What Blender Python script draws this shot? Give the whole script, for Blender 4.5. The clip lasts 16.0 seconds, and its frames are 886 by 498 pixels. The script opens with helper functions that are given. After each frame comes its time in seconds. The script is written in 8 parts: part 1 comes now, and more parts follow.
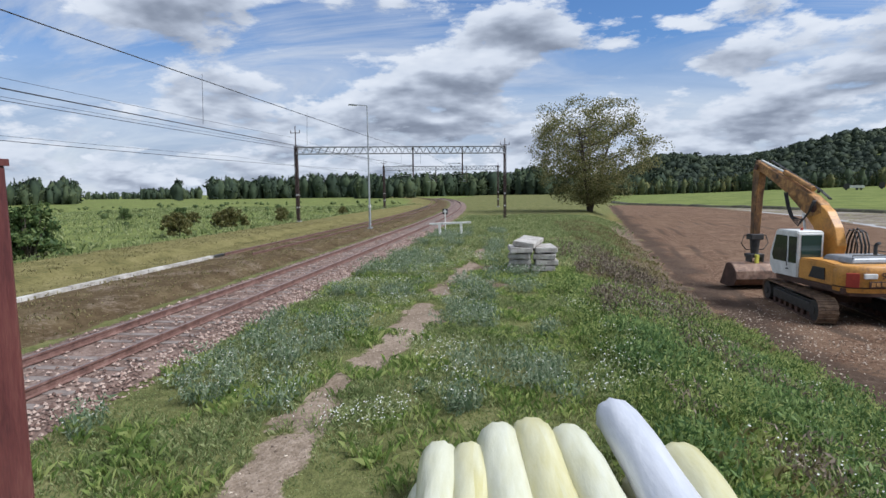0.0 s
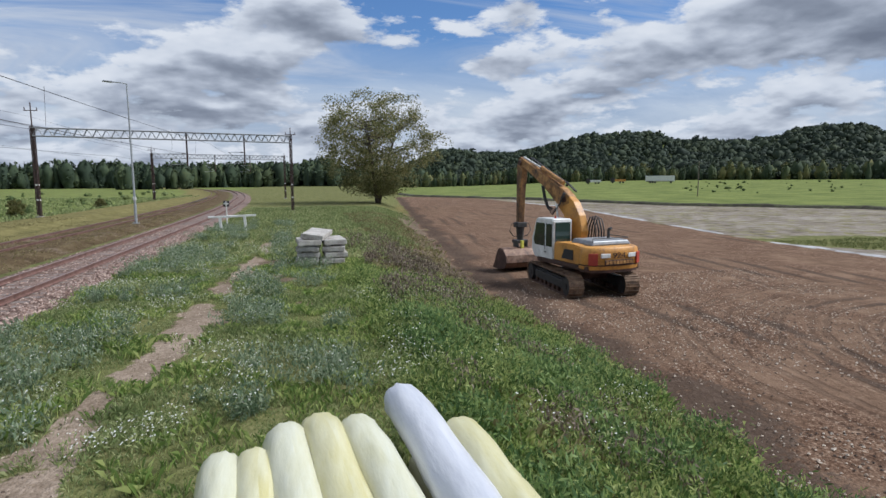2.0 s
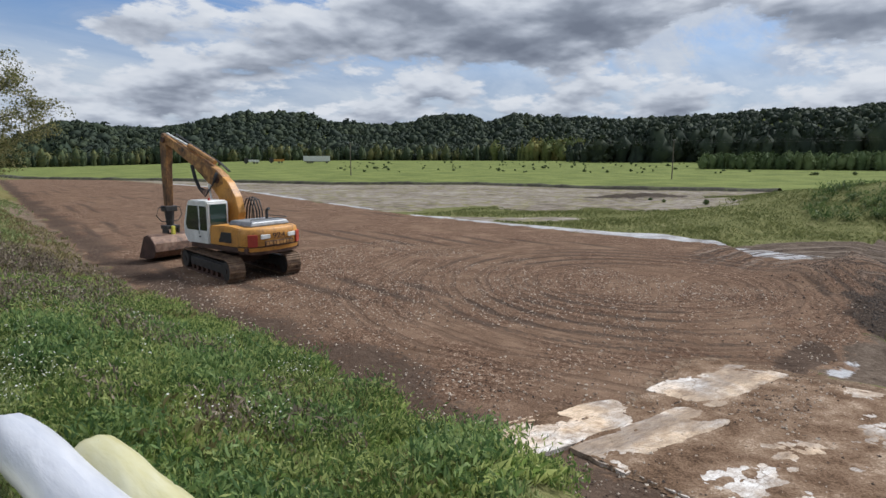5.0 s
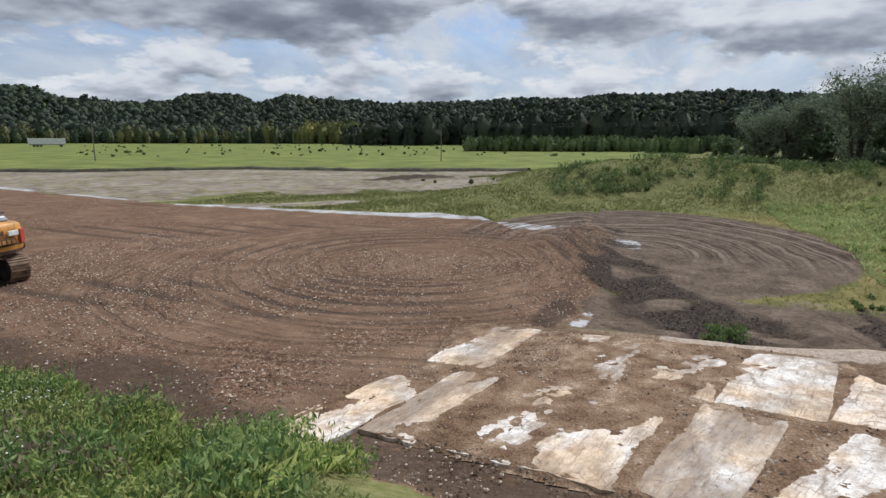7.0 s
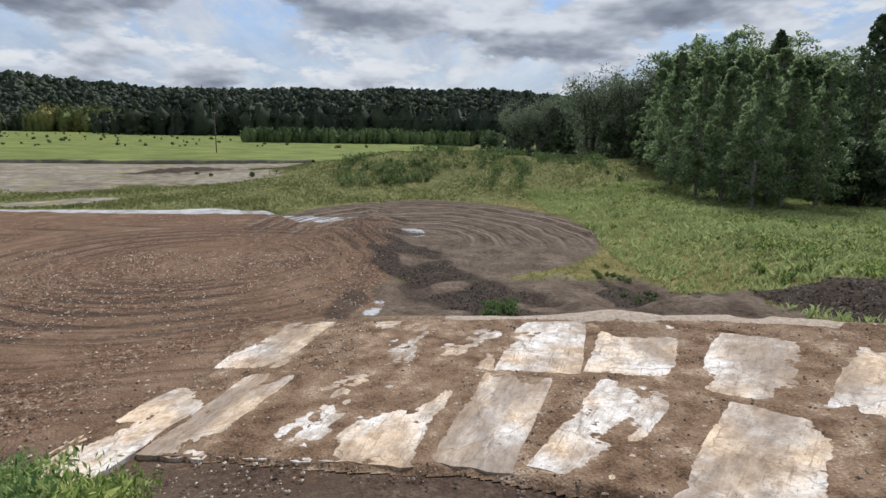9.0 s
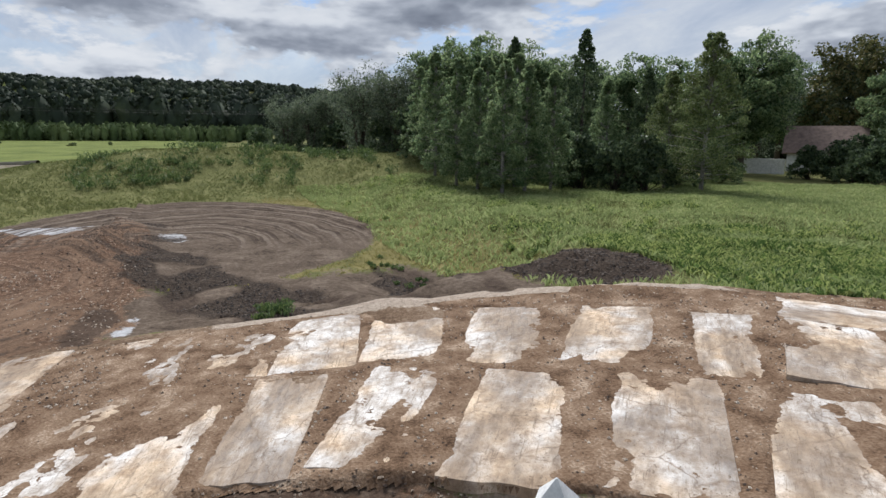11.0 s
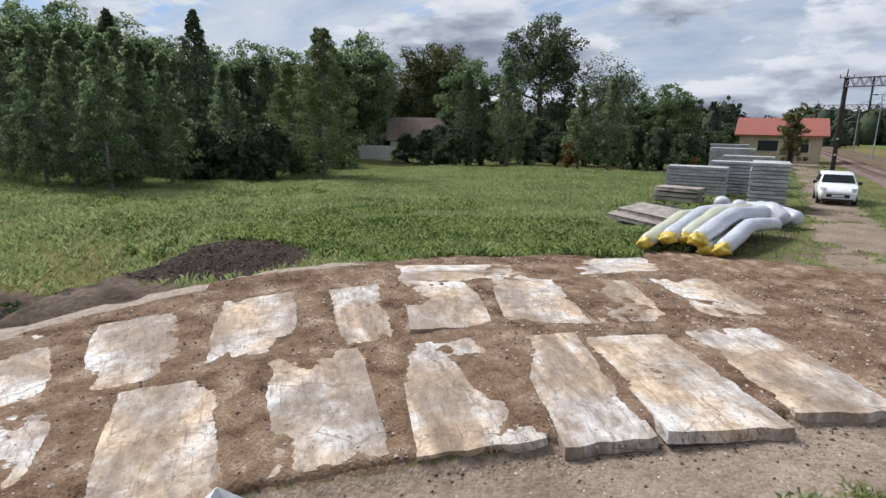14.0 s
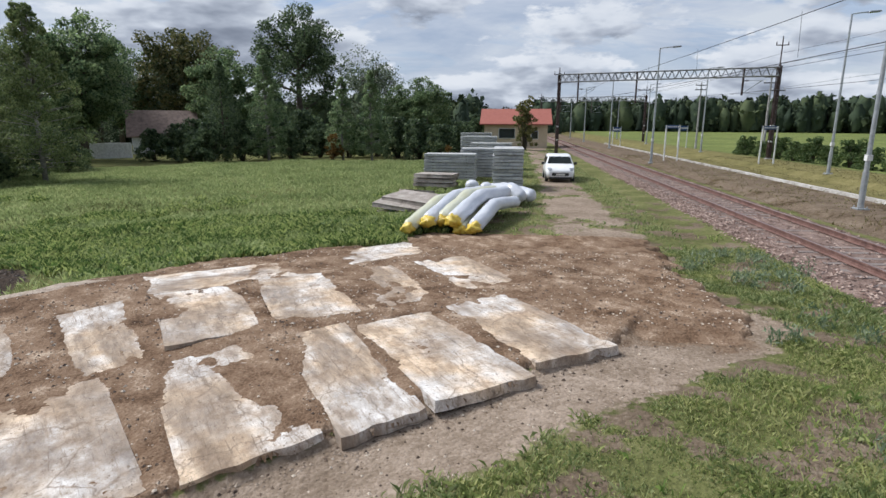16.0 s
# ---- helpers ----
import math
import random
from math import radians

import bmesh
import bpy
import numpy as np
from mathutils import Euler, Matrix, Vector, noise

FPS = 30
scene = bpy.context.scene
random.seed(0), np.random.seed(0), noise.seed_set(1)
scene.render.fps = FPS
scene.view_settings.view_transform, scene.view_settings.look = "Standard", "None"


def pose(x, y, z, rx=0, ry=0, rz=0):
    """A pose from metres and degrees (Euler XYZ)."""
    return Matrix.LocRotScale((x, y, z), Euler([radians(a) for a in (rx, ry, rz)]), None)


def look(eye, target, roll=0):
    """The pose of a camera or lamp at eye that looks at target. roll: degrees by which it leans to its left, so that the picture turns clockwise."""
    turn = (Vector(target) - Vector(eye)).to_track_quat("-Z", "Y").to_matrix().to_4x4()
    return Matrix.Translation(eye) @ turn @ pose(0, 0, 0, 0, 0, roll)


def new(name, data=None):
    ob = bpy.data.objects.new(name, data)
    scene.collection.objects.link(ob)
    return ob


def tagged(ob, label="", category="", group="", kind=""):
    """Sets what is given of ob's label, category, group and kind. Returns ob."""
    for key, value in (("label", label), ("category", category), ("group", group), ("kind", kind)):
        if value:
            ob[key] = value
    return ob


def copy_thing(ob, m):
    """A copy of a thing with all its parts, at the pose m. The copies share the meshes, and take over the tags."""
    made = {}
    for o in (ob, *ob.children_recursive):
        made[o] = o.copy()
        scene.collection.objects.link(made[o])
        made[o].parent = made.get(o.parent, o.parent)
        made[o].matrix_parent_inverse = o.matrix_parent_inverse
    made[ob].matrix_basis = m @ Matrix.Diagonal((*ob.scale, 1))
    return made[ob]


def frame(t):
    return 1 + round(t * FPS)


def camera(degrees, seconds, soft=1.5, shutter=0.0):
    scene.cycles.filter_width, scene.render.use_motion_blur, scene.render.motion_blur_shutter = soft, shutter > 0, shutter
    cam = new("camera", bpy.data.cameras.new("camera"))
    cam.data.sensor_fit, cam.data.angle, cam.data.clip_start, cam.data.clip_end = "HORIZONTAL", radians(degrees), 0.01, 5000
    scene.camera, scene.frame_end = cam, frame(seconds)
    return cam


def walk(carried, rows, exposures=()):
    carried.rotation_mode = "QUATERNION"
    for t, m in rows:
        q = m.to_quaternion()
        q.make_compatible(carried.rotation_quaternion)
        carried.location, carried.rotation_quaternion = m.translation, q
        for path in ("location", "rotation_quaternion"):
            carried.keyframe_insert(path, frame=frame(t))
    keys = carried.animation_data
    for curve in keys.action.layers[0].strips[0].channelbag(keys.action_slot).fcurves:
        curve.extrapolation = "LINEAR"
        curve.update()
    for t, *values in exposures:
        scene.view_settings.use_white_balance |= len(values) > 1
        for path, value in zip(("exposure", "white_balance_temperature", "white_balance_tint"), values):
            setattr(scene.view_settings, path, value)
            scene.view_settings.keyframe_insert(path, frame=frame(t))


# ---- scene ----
# camera and its walk
cam = camera(76.56, 16.0)
METRES, EYE, TILT, LEAN, TURN = 1.2, 3.03, -5.864, 0.75, 7.13
ROWS = [
    (0.0, 0.0, 0.0, 0.0, 0.0, 0.0, -0.0),
    (0.5, 0.0425, 0.0205, -0.0015, -5.66, -0.34, 0.65),
    (1.0, 0.0778, 0.0341, 0.0004, -11.0, -0.65, 1.1),
    (1.5, 0.0917, 0.0379, -0.0013, -16.14, -0.89, 1.46),
    (2.0, 0.0815, 0.0391, 0.0004, -21.08, -1.13, 1.78),
    (2.5, 0.0683, 0.0359, -0.0023, -25.99, -1.42, 2.04),
    (3.0, 0.082, 0.031, -0.0064, -31.04, -1.82, 2.34),
    (3.5, 0.1107, 0.0238, -0.0063, -36.43, -2.38, 2.73),
    (4.0, 0.1467, 0.0163, -0.0099, -42.29, -3.1, 3.28),
    (4.5, 0.1927, -0.001, -0.013, -48.4, -3.96, 3.93),
    (5.0, 0.2338, -0.0212, -0.0142, -54.5, -4.9, 4.54),
    (7.5, 0.3613, -0.0631, -0.0133, -82.05, -9.31, 5.96),
    (8.0, 0.3591, -0.0628, -0.0154, -87.4, -10.09, 5.92),
    (8.5, 0.3538, -0.0588, -0.016, -92.78, -10.76, 5.76),
    (9.0, 0.3476, -0.0658, -0.0189, -98.3, -11.29, 5.59),
    (9.5, 0.3429, -0.1135, -0.0236, -104.11, -11.8, 5.48),
    (12.0, 0.278, -0.3363, -0.0549, -131.98, -15.05, 5.13),
    (12.5, 0.29, -0.3257, -0.0488, -137.77, -15.54, 4.62),
    (13.0, 0.3014, -0.3239, -0.0493, -144.09, -16.03, 3.98),
    (13.5, 0.3046, -0.3146, -0.0477, -150.72, -16.55, 3.34),
    (14.0, 0.2915, -0.3206, -0.0504, -157.26, -17.12, 2.77),
    (14.5, 0.2623, -0.3512, -0.0576, -163.62, -17.64, 2.28),
    (15.0, 0.2103, -0.3757, -0.0649, -169.62, -18.02, 1.9),
    (15.5, 0.1562, -0.3854, -0.0665, -175.22, -18.26, 1.63),
    (16.0, 0.1129, -0.3912, -0.0679, -180.39, -18.38, 1.45),
]
walk(cam, [(t, pose(0, 0, EYE, TILT, LEAN, TURN) @ pose(METRES * x, METRES * y, METRES * z, 90 + pitch - 0.0062 * t, roll - 0.0573 * t, yaw))
           for t, x, y, z, yaw, pitch, roll in ROWS],
     [(0.0, 0.42, 5770, 10), (3.0, 0.27, 5880, 10), (8.0, 0.34, 6090, 10), (12.0, 0.36, 6060, 10), (16.0, 0.40, 5950, 10)])

# ---------------------------------------------------------------- world and sun
SUN_ELEV, SUN_AZ = 48.0, 102.0      # degrees; azimuth from +y towards +x


def build_world():
    """A blue sky with broken grey and white clouds over it."""
    w = bpy.data.worlds.new("sky")
    scene.world = w
    w.use_nodes = True
    nt = w.node_tree
    nt.nodes.clear()
    N, L = nt.nodes.new, nt.links.new
    out = N("ShaderNodeOutputWorld")
    bg = N("ShaderNodeBackground")
    bg.inputs["Strength"].default_value = 0.078
    sky = N("ShaderNodeTexSky")
    sky.sky_type = "NISHITA"
    sky.sun_disc = False
    sky.sun_elevation = radians(SUN_ELEV)
    sky.sun_rotation = radians(SUN_AZ)
    sky.air_density, sky.dust_density = 1.2, 0.6

    def calc(op, *ins):
        n = N("ShaderNodeMath")
        n.operation = op
        for k, v in enumerate(ins):
            if isinstance(v, (int, float)):
                n.inputs[k].default_value = v
            else:
                L(v, n.inputs[k])
        return n.outputs[0]

    def ramp(f, *stops):
        r = N("ShaderNodeValToRGB")
        e = r.color_ramp.elements
        e[0].position, e[0].color = stops[0][0], (*stops[0][1], 1)
        e[1].position, e[1].color = stops[-1][0], (*stops[-1][1], 1)
        for p, c in stops[1:-1]:
            e.new(p).color = (*c, 1)
        L(f, r.inputs[0])
        return r.outputs[0]

    def mix(f, a, c):
        n = N("ShaderNodeMix")
        n.data_type = "RGBA"
        L(f, n.inputs["Factor"])
        L(a, n.inputs["A"])
        L(c, n.inputs["B"])
        return n.outputs["Result"]

    sep = N("ShaderNodeSeparateXYZ")
    L(N("ShaderNodeTexCoord").outputs["Generated"], sep.inputs[0])
    # the cloud layer lies on a plane overhead, so it flattens towards the horizon
    den = calc("ADD", calc("MAXIMUM", sep.outputs[2], 0.0), 0.34)
    com = N("ShaderNodeCombineXYZ")
    L(calc("DIVIDE", sep.outputs[0], den), com.inputs[0])
    L(calc("DIVIDE", sep.outputs[1], den), com.inputs[1])
    L(calc("MULTIPLY", sep.outputs[2], 3.0), com.inputs[2])

    def tex(scale, detail, rough, off, dist=0.0, sc=(1, 1, 1), turn=0.0):
        mp = N("ShaderNodeMapping")
        mp.inputs["Location"].default_value = off
        mp.inputs["Scale"].default_value = sc
        mp.inputs["Rotation"].default_value = (0, 0, turn)
        L(com.outputs[0], mp.inputs[0])
        n = N("ShaderNodeTexNoise")
        n.inputs["Scale"].default_value, n.inputs["Detail"].default_value, n.inputs["Roughness"].default_value, n.inputs["Distortion"].default_value = scale, detail, rough, dist
        L(mp.outputs[0], n.inputs["Vector"])
        return n.outputs[0]

    def heap(azim, elev, wide):
        """A large cloud in one direction of the sky."""
        d = N("ShaderNodeVectorMath")
        d.operation = "DISTANCE"
        sq = N("ShaderNodeVectorMath")
        sq.operation = "MULTIPLY"
        L(gen, sq.inputs[0])
        sq.inputs[1].default_value = (1, 1, 2.2)
        L(sq.outputs[0], d.inputs[0])
        a, e = radians(azim), radians(elev)
        d.inputs[1].default_value = (math.sin(a) * math.cos(e), math.cos(a) * math.cos(e), 2.2 * math.sin(e))
        r = N("ShaderNodeMapRange")
        r.interpolation_type = "SMOOTHSTEP"
        r.inputs["From Min"].default_value, r.inputs["From Max"].default_value = wide, 0.0
        L(d.outputs["Value"], r.inputs["Value"])
        return r.outputs[0]

    gen = sep.inputs[0].links[0].from_socket
    big = heap(52, 12.6, 0.20)
    for spec in ((61, 12.4, 0.16), (21, 15.5, 0.14), (19, 11.0, 0.10), (80, 10.5, 0.16), (118, 13, 0.24), (182, 15, 0.26), (0, 15, 0.12)):
        big = calc("MAXIMUM", big, heap(*spec))
    gaps = heap(12, 20, 0.42)
    for spec in ((148, 13, 0.20), (164, 12, 0.16), (71, 11, 0.10)):
        gaps = calc("MAXIMUM", gaps, heap(*spec))
    lift = calc("SUBTRACT", calc("MULTIPLY", big, 0.17), calc("MULTIPLY", gaps, 0.07))
    low = calc("MULTIPLY", calc("SUBTRACT", 0.16, calc("MINIMUM", sep.outputs[2], 0.5)), 0.16)
    lift = calc("ADD", lift, low)
    fluff = calc("MULTIPLY", calc("SUBTRACT", tex(10.0, 5, 0.62, (1.3, 4.0, 0)), 0.5), 0.24)
    cum = calc("ADD", calc("ADD", tex(2.1, 7, 0.58, (3.1, 1.7, 0.4), 0.1), lift), fluff)
    over = calc("ADD", tex(2.1, 4, 0.55, (3.1, 1.7, 0.4), 0.1, (0.955, 0.955, 1.08)), lift)
    cir = tex(0.9, 7, 0.66, (7, 2, 0), 0.9, (0.5, 2.2, 1), 0.6)
    # bright tops and thin rims, grey bellies
    lit = calc("ADD", calc("MULTIPLY", calc("SUBTRACT", cum, over), 1.7), calc("SUBTRACT", 1.14, cum))
    cloud = ramp(lit, (0.28, (0.235, 0.26, 0.315)), (0.43, (0.36, 0.39, 0.45)), (0.55, (0.58, 0.61, 0.67)), (0.66, (0.86, 0.88, 0.91)), (0.80, (1.0, 1.0, 1.0)))
    sc = N("ShaderNodeVectorMath")
    sc.operation = "SCALE"
    L(cloud, sc.inputs[0])
    sc.inputs["Scale"].default_value = 7.7
    veil = N("ShaderNodeVectorMath")
    veil.operation = "SCALE"
    L(ramp(calc("ADD", calc("MULTIPLY", tex(2.6, 6, 0.62, (5, 9, 1), 0.5, (0.7, 1.4, 1)), 0.7), calc("MULTIPLY", cir, 0.3)), (0.36, (0.60, 0.67, 0.79)), (0.50, (0.80, 0.84, 0.91)), (0.62, (0.99, 1.0, 1.0))), veil.inputs[0])
    veil.inputs["Scale"].default_value = 6.9
    tint = N("ShaderNodeVectorMath")
    tint.operation = "MULTIPLY"
    L(sky.outputs[0], tint.inputs[0])
    tint.inputs[1].default_value = (0.60, 0.78, 1.05)
    thin = calc("SUBTRACT", cir, calc("MULTIPLY", gaps, 0.10))
    c = mix(calc("MAXIMUM", ramp(thin, (0.36, (0, 0, 0)), (0.56, (0.92, 0.92, 0.92))), ramp(sep.outputs[2], (0.0, (0.97, 0.97, 0.97)), (0.13, (0.75, 0.75, 0.75)), (0.24, (0, 0, 0)))), tint.outputs[0], veil.outputs[0])
    c = mix(ramp(cum, (0.455, (0, 0, 0)), (0.515, (1, 1, 1))), c, sc.outputs[0])
    L(c, bg.inputs["Color"])
    L(bg.outputs[0], out.inputs["Surface"])


build_world()
sun = new("sun", bpy.data.lights.new("sun", "SUN"))
sun.data.energy, sun.data.angle, sun.data.color = 3.5, radians(20), (1.0, 0.95, 0.88)
a_, e_ = radians(SUN_AZ), radians(SUN_ELEV)
sun.matrix_world = look((0, 0, 60), (-60 * math.sin(a_) * math.cos(e_), -60 * math.cos(a_) * math.cos(e_), 60 - 60 * math.sin(e_)))


# ---------------------------------------------------------------- small helpers
def part(name, bm, material, parent=None, label=""):
    """Links a bmesh as one mesh object under its thing."""
    me = bpy.data.meshes.new(name)
    bm.to_mesh(me)
    bm.free()
    me.materials.append(material)
    ob = new(name, me)
    ob.parent = parent
    if label:
        ob["label"] = label
    return ob


def thing(name, label, category, m=None, group="", kind=""):
    ob = new(name)
    ob.empty_display_size = 0.1
    if m is not None:
        ob.matrix_world = m
    return tagged(ob, label, category, group, kind)


def box(bm, c, s, rot=(0, 0, 0), bev=0.0, taper=1.0):
    m = Matrix.Translation(c) @ Euler([radians(a) for a in rot]).to_matrix().to_4x4() @ Matrix.Diagonal((*s, 1))
    r = bmesh.ops.create_cube(bm, size=1, matrix=Matrix())
    vs = r["verts"]
    for v in vs:
        if v.co.z > 0 and taper != 1.0:
            v.co.x *= taper
            v.co.y *= taper
        v.co = m @ v.co
    if bev:
        es = list({e for v in vs for e in v.link_edges})
        bmesh.ops.bevel(bm, geom=es, offset=bev, segments=2, affect="EDGES", profile=0.5)
    return bm


def cyl(bm, p, q, r0, r1=None, seg=8, caps=True):
    p, q = Vector(p), Vector(q)
    r1 = r0 if r1 is None else r1
    d = (q - p)
    rot = d.to_track_quat("Z", "Y").to_matrix().to_4x4()
    bmesh.ops.create_cone(bm, cap_ends=caps, segments=seg, radius1=r0, radius2=r1, depth=d.length, matrix=Matrix.Translation((p + q) / 2) @ rot)
    return bm


def tube(bm, pts, r, seg=6):
    """A bent pipe through the points; r may be a list."""
    rs = r if isinstance(r, (list, tuple)) else [r] * len(pts)
    pts = [Vector(p) for p in pts]
    rings = []
    for i, p in enumerate(pts):
        d = (pts[min(i + 1, len(pts) - 1)] - pts[max(i - 1, 0)]).normalized()
        u = d.orthogonal().normalized() if abs(d.z) > 0.95 else d.cross(Vector((0, 0, 1))).normalized()
        v = d.cross(u)
        rings.append([bm.verts.new(p + rs[i] * (math.cos(a) * u + math.sin(a) * v)) for a in [2 * math.pi * k / seg for k in range(seg)]])
    for a, b in zip(rings, rings[1:]):
        for k in range(seg):
            bm.faces.new((a[k], a[(k + 1) % seg], b[(k + 1) % seg], b[k])).smooth = True
    bm.faces.new(rings[0][::-1])
    bm.faces.new(rings[-1])
    return bm


def prism(bm, outline, w, axis="x", off=0.0):
    """A plate cut to an outline in (y, z), of width w across x."""
    a = [bm.verts.new((off - w / 2, y, z)) for y, z in outline]
    b = [bm.verts.new((off + w / 2, y, z)) for y, z in outline]
    n = len(a)
    bm.faces.new(a[::-1])
    bm.faces.new(b)
    for i in range(n):
        bm.faces.new((a[i], a[(i + 1) % n], b[(i + 1) % n], b[i]))
    bmesh.ops.recalc_face_normals(bm, faces=bm.faces)
    return bm


def quads_mesh(name, co, material, idx=None, n=4):
    """A joined mesh of loose quads or triangles from an array of corners."""
    me = bpy.data.meshes.new(name)
    k = len(co) // n
    me.vertices.add(len(co))
    me.vertices.foreach_set("co", np.asarray(co, np.float32).ravel())
    me.loops.add(k * n)
    me.loops.foreach_set("vertex_index", np.arange(k * n, dtype=np.int32))
    me.polygons.add(k)
    me.polygons.foreach_set("loop_start", np.arange(0, k * n, n, dtype=np.int32))
    me.update(calc_edges=True)
    for m in (material if isinstance(material, (list, tuple)) else [material]):
        me.materials.append(m)
    return me


# ---------------------------------------------------------------- materials
def mat(name, cols, scale=3.0, rough=0.8, bump=0.2, metal=0.0, fine=None, spread=0.5, detail=6.0, bdist=0.02, rand=0.0, stretch=None, trans=0.0, spec=0.5, island=0.0):
    """Noise between two or more colours at two scales, with a fine bump."""
    m = bpy.data.materials.new(name)
    m.use_nodes = True
    nt = m.node_tree
    N, L = nt.nodes.new, nt.links.new
    b = nt.nodes["Principled BSDF"]
    tc = N("ShaderNodeTexCoord")
    vec = tc.outputs["Object"]
    if stretch:
        mp = N("ShaderNodeMapping")
        mp.inputs["Scale"].default_value = stretch
        L(vec, mp.inputs["Vector"])
        vec = mp.outputs[0]
    if rand:
        oi = N("ShaderNodeObjectInfo")
        ad = N("ShaderNodeVectorMath")
        ad.operation = "MULTIPLY_ADD"
        L(oi.outputs["Random"], ad.inputs[0])
        ad.inputs[1].default_value = (17, 31, 23)
        L(vec, ad.inputs[2])
        vec = ad.outputs[0]
    n1 = N("ShaderNodeTexNoise")
    n1.inputs["Scale"].default_value = scale
    n1.inputs["Detail"].default_value = detail
    n1.inputs["Roughness"].default_value = 0.62
    L(vec, n1.inputs["Vector"])
    n2 = N("ShaderNodeTexNoise")
    n2.inputs["Scale"].default_value = fine or scale * 9
    n2.inputs["Detail"].default_value = 4
    L(vec, n2.inputs["Vector"])
    mx = N("ShaderNodeMath")
    mx.operation = "MULTIPLY_ADD"
    L(n2.outputs[0], mx.inputs[0])
    mx.inputs[1].default_value = 0.45
    L(n1.outputs[0], mx.inputs[2])
    fac = mx.outputs[0]
    if island:
        ge = N("ShaderNodeNewGeometry")
        m3 = N("ShaderNodeMath")
        m3.operation = "MULTIPLY_ADD"
        L(ge.outputs["Random Per Island"], m3.inputs[0])
        m3.inputs[1].default_value = island
        L(fac, m3.inputs[2])
        m4 = N("ShaderNodeMath")
        m4.operation = "SUBTRACT"
        L(m3.outputs[0], m4.inputs[0])
        m4.inputs[1].default_value = island / 2
        fac = m4.outputs[0]
    r = N("ShaderNodeValToRGB")
    e = r.color_ramp.elements
    lo, hi = 0.725 - spread * 0.4, 0.725 + spread * 0.4
    e[0].position, e[0].color = lo, (*cols[0], 1)
    e[1].position, e[1].color = hi, (*cols[-1], 1)
    for i, c in enumerate(cols[1:-1], 1):
        k = e.new(lo + (hi - lo) * i / (len(cols) - 1))
        k.color = (*c, 1)
    L(fac, r.inputs[0])
    L(r.outputs[0], b.inputs["Base Color"])
    b.inputs["Roughness"].default_value = rough
    b.inputs["Metallic"].default_value = metal
    b.inputs["Specular IOR Level"].default_value = spec
    if bump:
        bp = N("ShaderNodeBump")
        bp.inputs["Strength"].default_value = bump
        bp.inputs["Distance"].default_value = bdist
        L(mx.outputs[0], bp.inputs["Height"])
        L(bp.outputs[0], b.inputs["Normal"])
    if trans:
        tr = N("ShaderNodeBsdfTranslucent")
        L(r.outputs[0], tr.inputs["Color"])
        ms = N("ShaderNodeMixShader")
        ms.inputs[0].default_value = trans
        L(b.outputs[0], ms.inputs[1])
        L(tr.outputs[0], ms.inputs[2])
        L(ms.outputs[0], nt.nodes["Material Output"].inputs["Surface"])
    return m


def glass_mat(name, col, rough=0.08):
    m = bpy.data.materials.new(name)
    m.use_nodes = True
    b = m.node_tree.nodes["Principled BSDF"]
    b.inputs["Base Color"].default_value = (*col, 1)
    b.inputs["Roughness"].default_value = rough
    b.inputs["Specular IOR Level"].default_value = 0.8
    return m


M_RAIL = mat("rusty_rail", [(0.085, 0.045, 0.036), (0.16, 0.085, 0.068), (0.23, 0.14, 0.115)], 4, 0.7, 0.3)
M_RAILTOP = mat("rail_head", [(0.16, 0.10, 0.085), (0.30, 0.22, 0.19)], 3, 0.45, 0.1, 0.5)
M_SLEEPER = mat("sleeper", [(0.13, 0.10, 0.088), (0.26, 0.22, 0.195)], 3, 0.9, 0.4, rand=1)
M_BALLAST = mat("ballast_stone", [(0.11, 0.066, 0.052), (0.245, 0.16, 0.128), (0.42, 0.32, 0.265)], 2.0, 0.9, 0.3, island=0.7)
M_STEELDARK = mat("dark_brown_steel", [(0.030, 0.018, 0.016), (0.075, 0.04, 0.033)], 5, 0.6, 0.2)
M_STEELGREY = mat("grey_steel", [(0.20, 0.21, 0.22), (0.33, 0.34, 0.35)], 3, 0.5, 0.1, 0.4)
M_GALV = mat("galvanised", [(0.30, 0.32, 0.33), (0.48, 0.50, 0.51)], 6, 0.45, 0.1, 0.5)
M_WHITEP = mat("white_paint", [(0.50, 0.50, 0.47), (0.80, 0.80, 0.77)], 5, 0.6, 0.2)
M_BLACK = mat("black_rubber", [(0.010, 0.010, 0.011), (0.03, 0.03, 0.03)], 8, 0.6, 0.1)
M_REDPOST = mat("red_brown_paint", [(0.055, 0.012, 0.013), (0.10, 0.026, 0.024), (0.14, 0.05, 0.04)], 4, 0.55, 0.3, stretch=(4, 4, 0.6))
M_CONC = mat("concrete_grey", [(0.17, 0.165, 0.155), (0.32, 0.31, 0.30), (0.42, 0.41, 0.39)], 2.5, 0.9, 0.35, rand=1)
M_YELLOW = mat("yellow_paint", [(0.24, 0.115, 0.04), (0.52, 0.245, 0.045), (0.62, 0.31, 0.07)], 1.6, 0.5, 0.1, spread=0.55)
M_YELLOWOLD = mat("worn_yellow_paint", [(0.035, 0.020, 0.014), (0.30, 0.145, 0.042), (0.56, 0.31, 0.10)], 2.5, 0.6, 0.2, spread=0.5)
M_CABWHITE = mat("cab_white", [(0.55, 0.55, 0.52), (0.80, 0.80, 0.78)], 2, 0.45, 0.05)
M_REDP = mat("red_paint", [(0.30, 0.03, 0.02), (0.45, 0.06, 0.03)], 3, 0.5, 0.1)
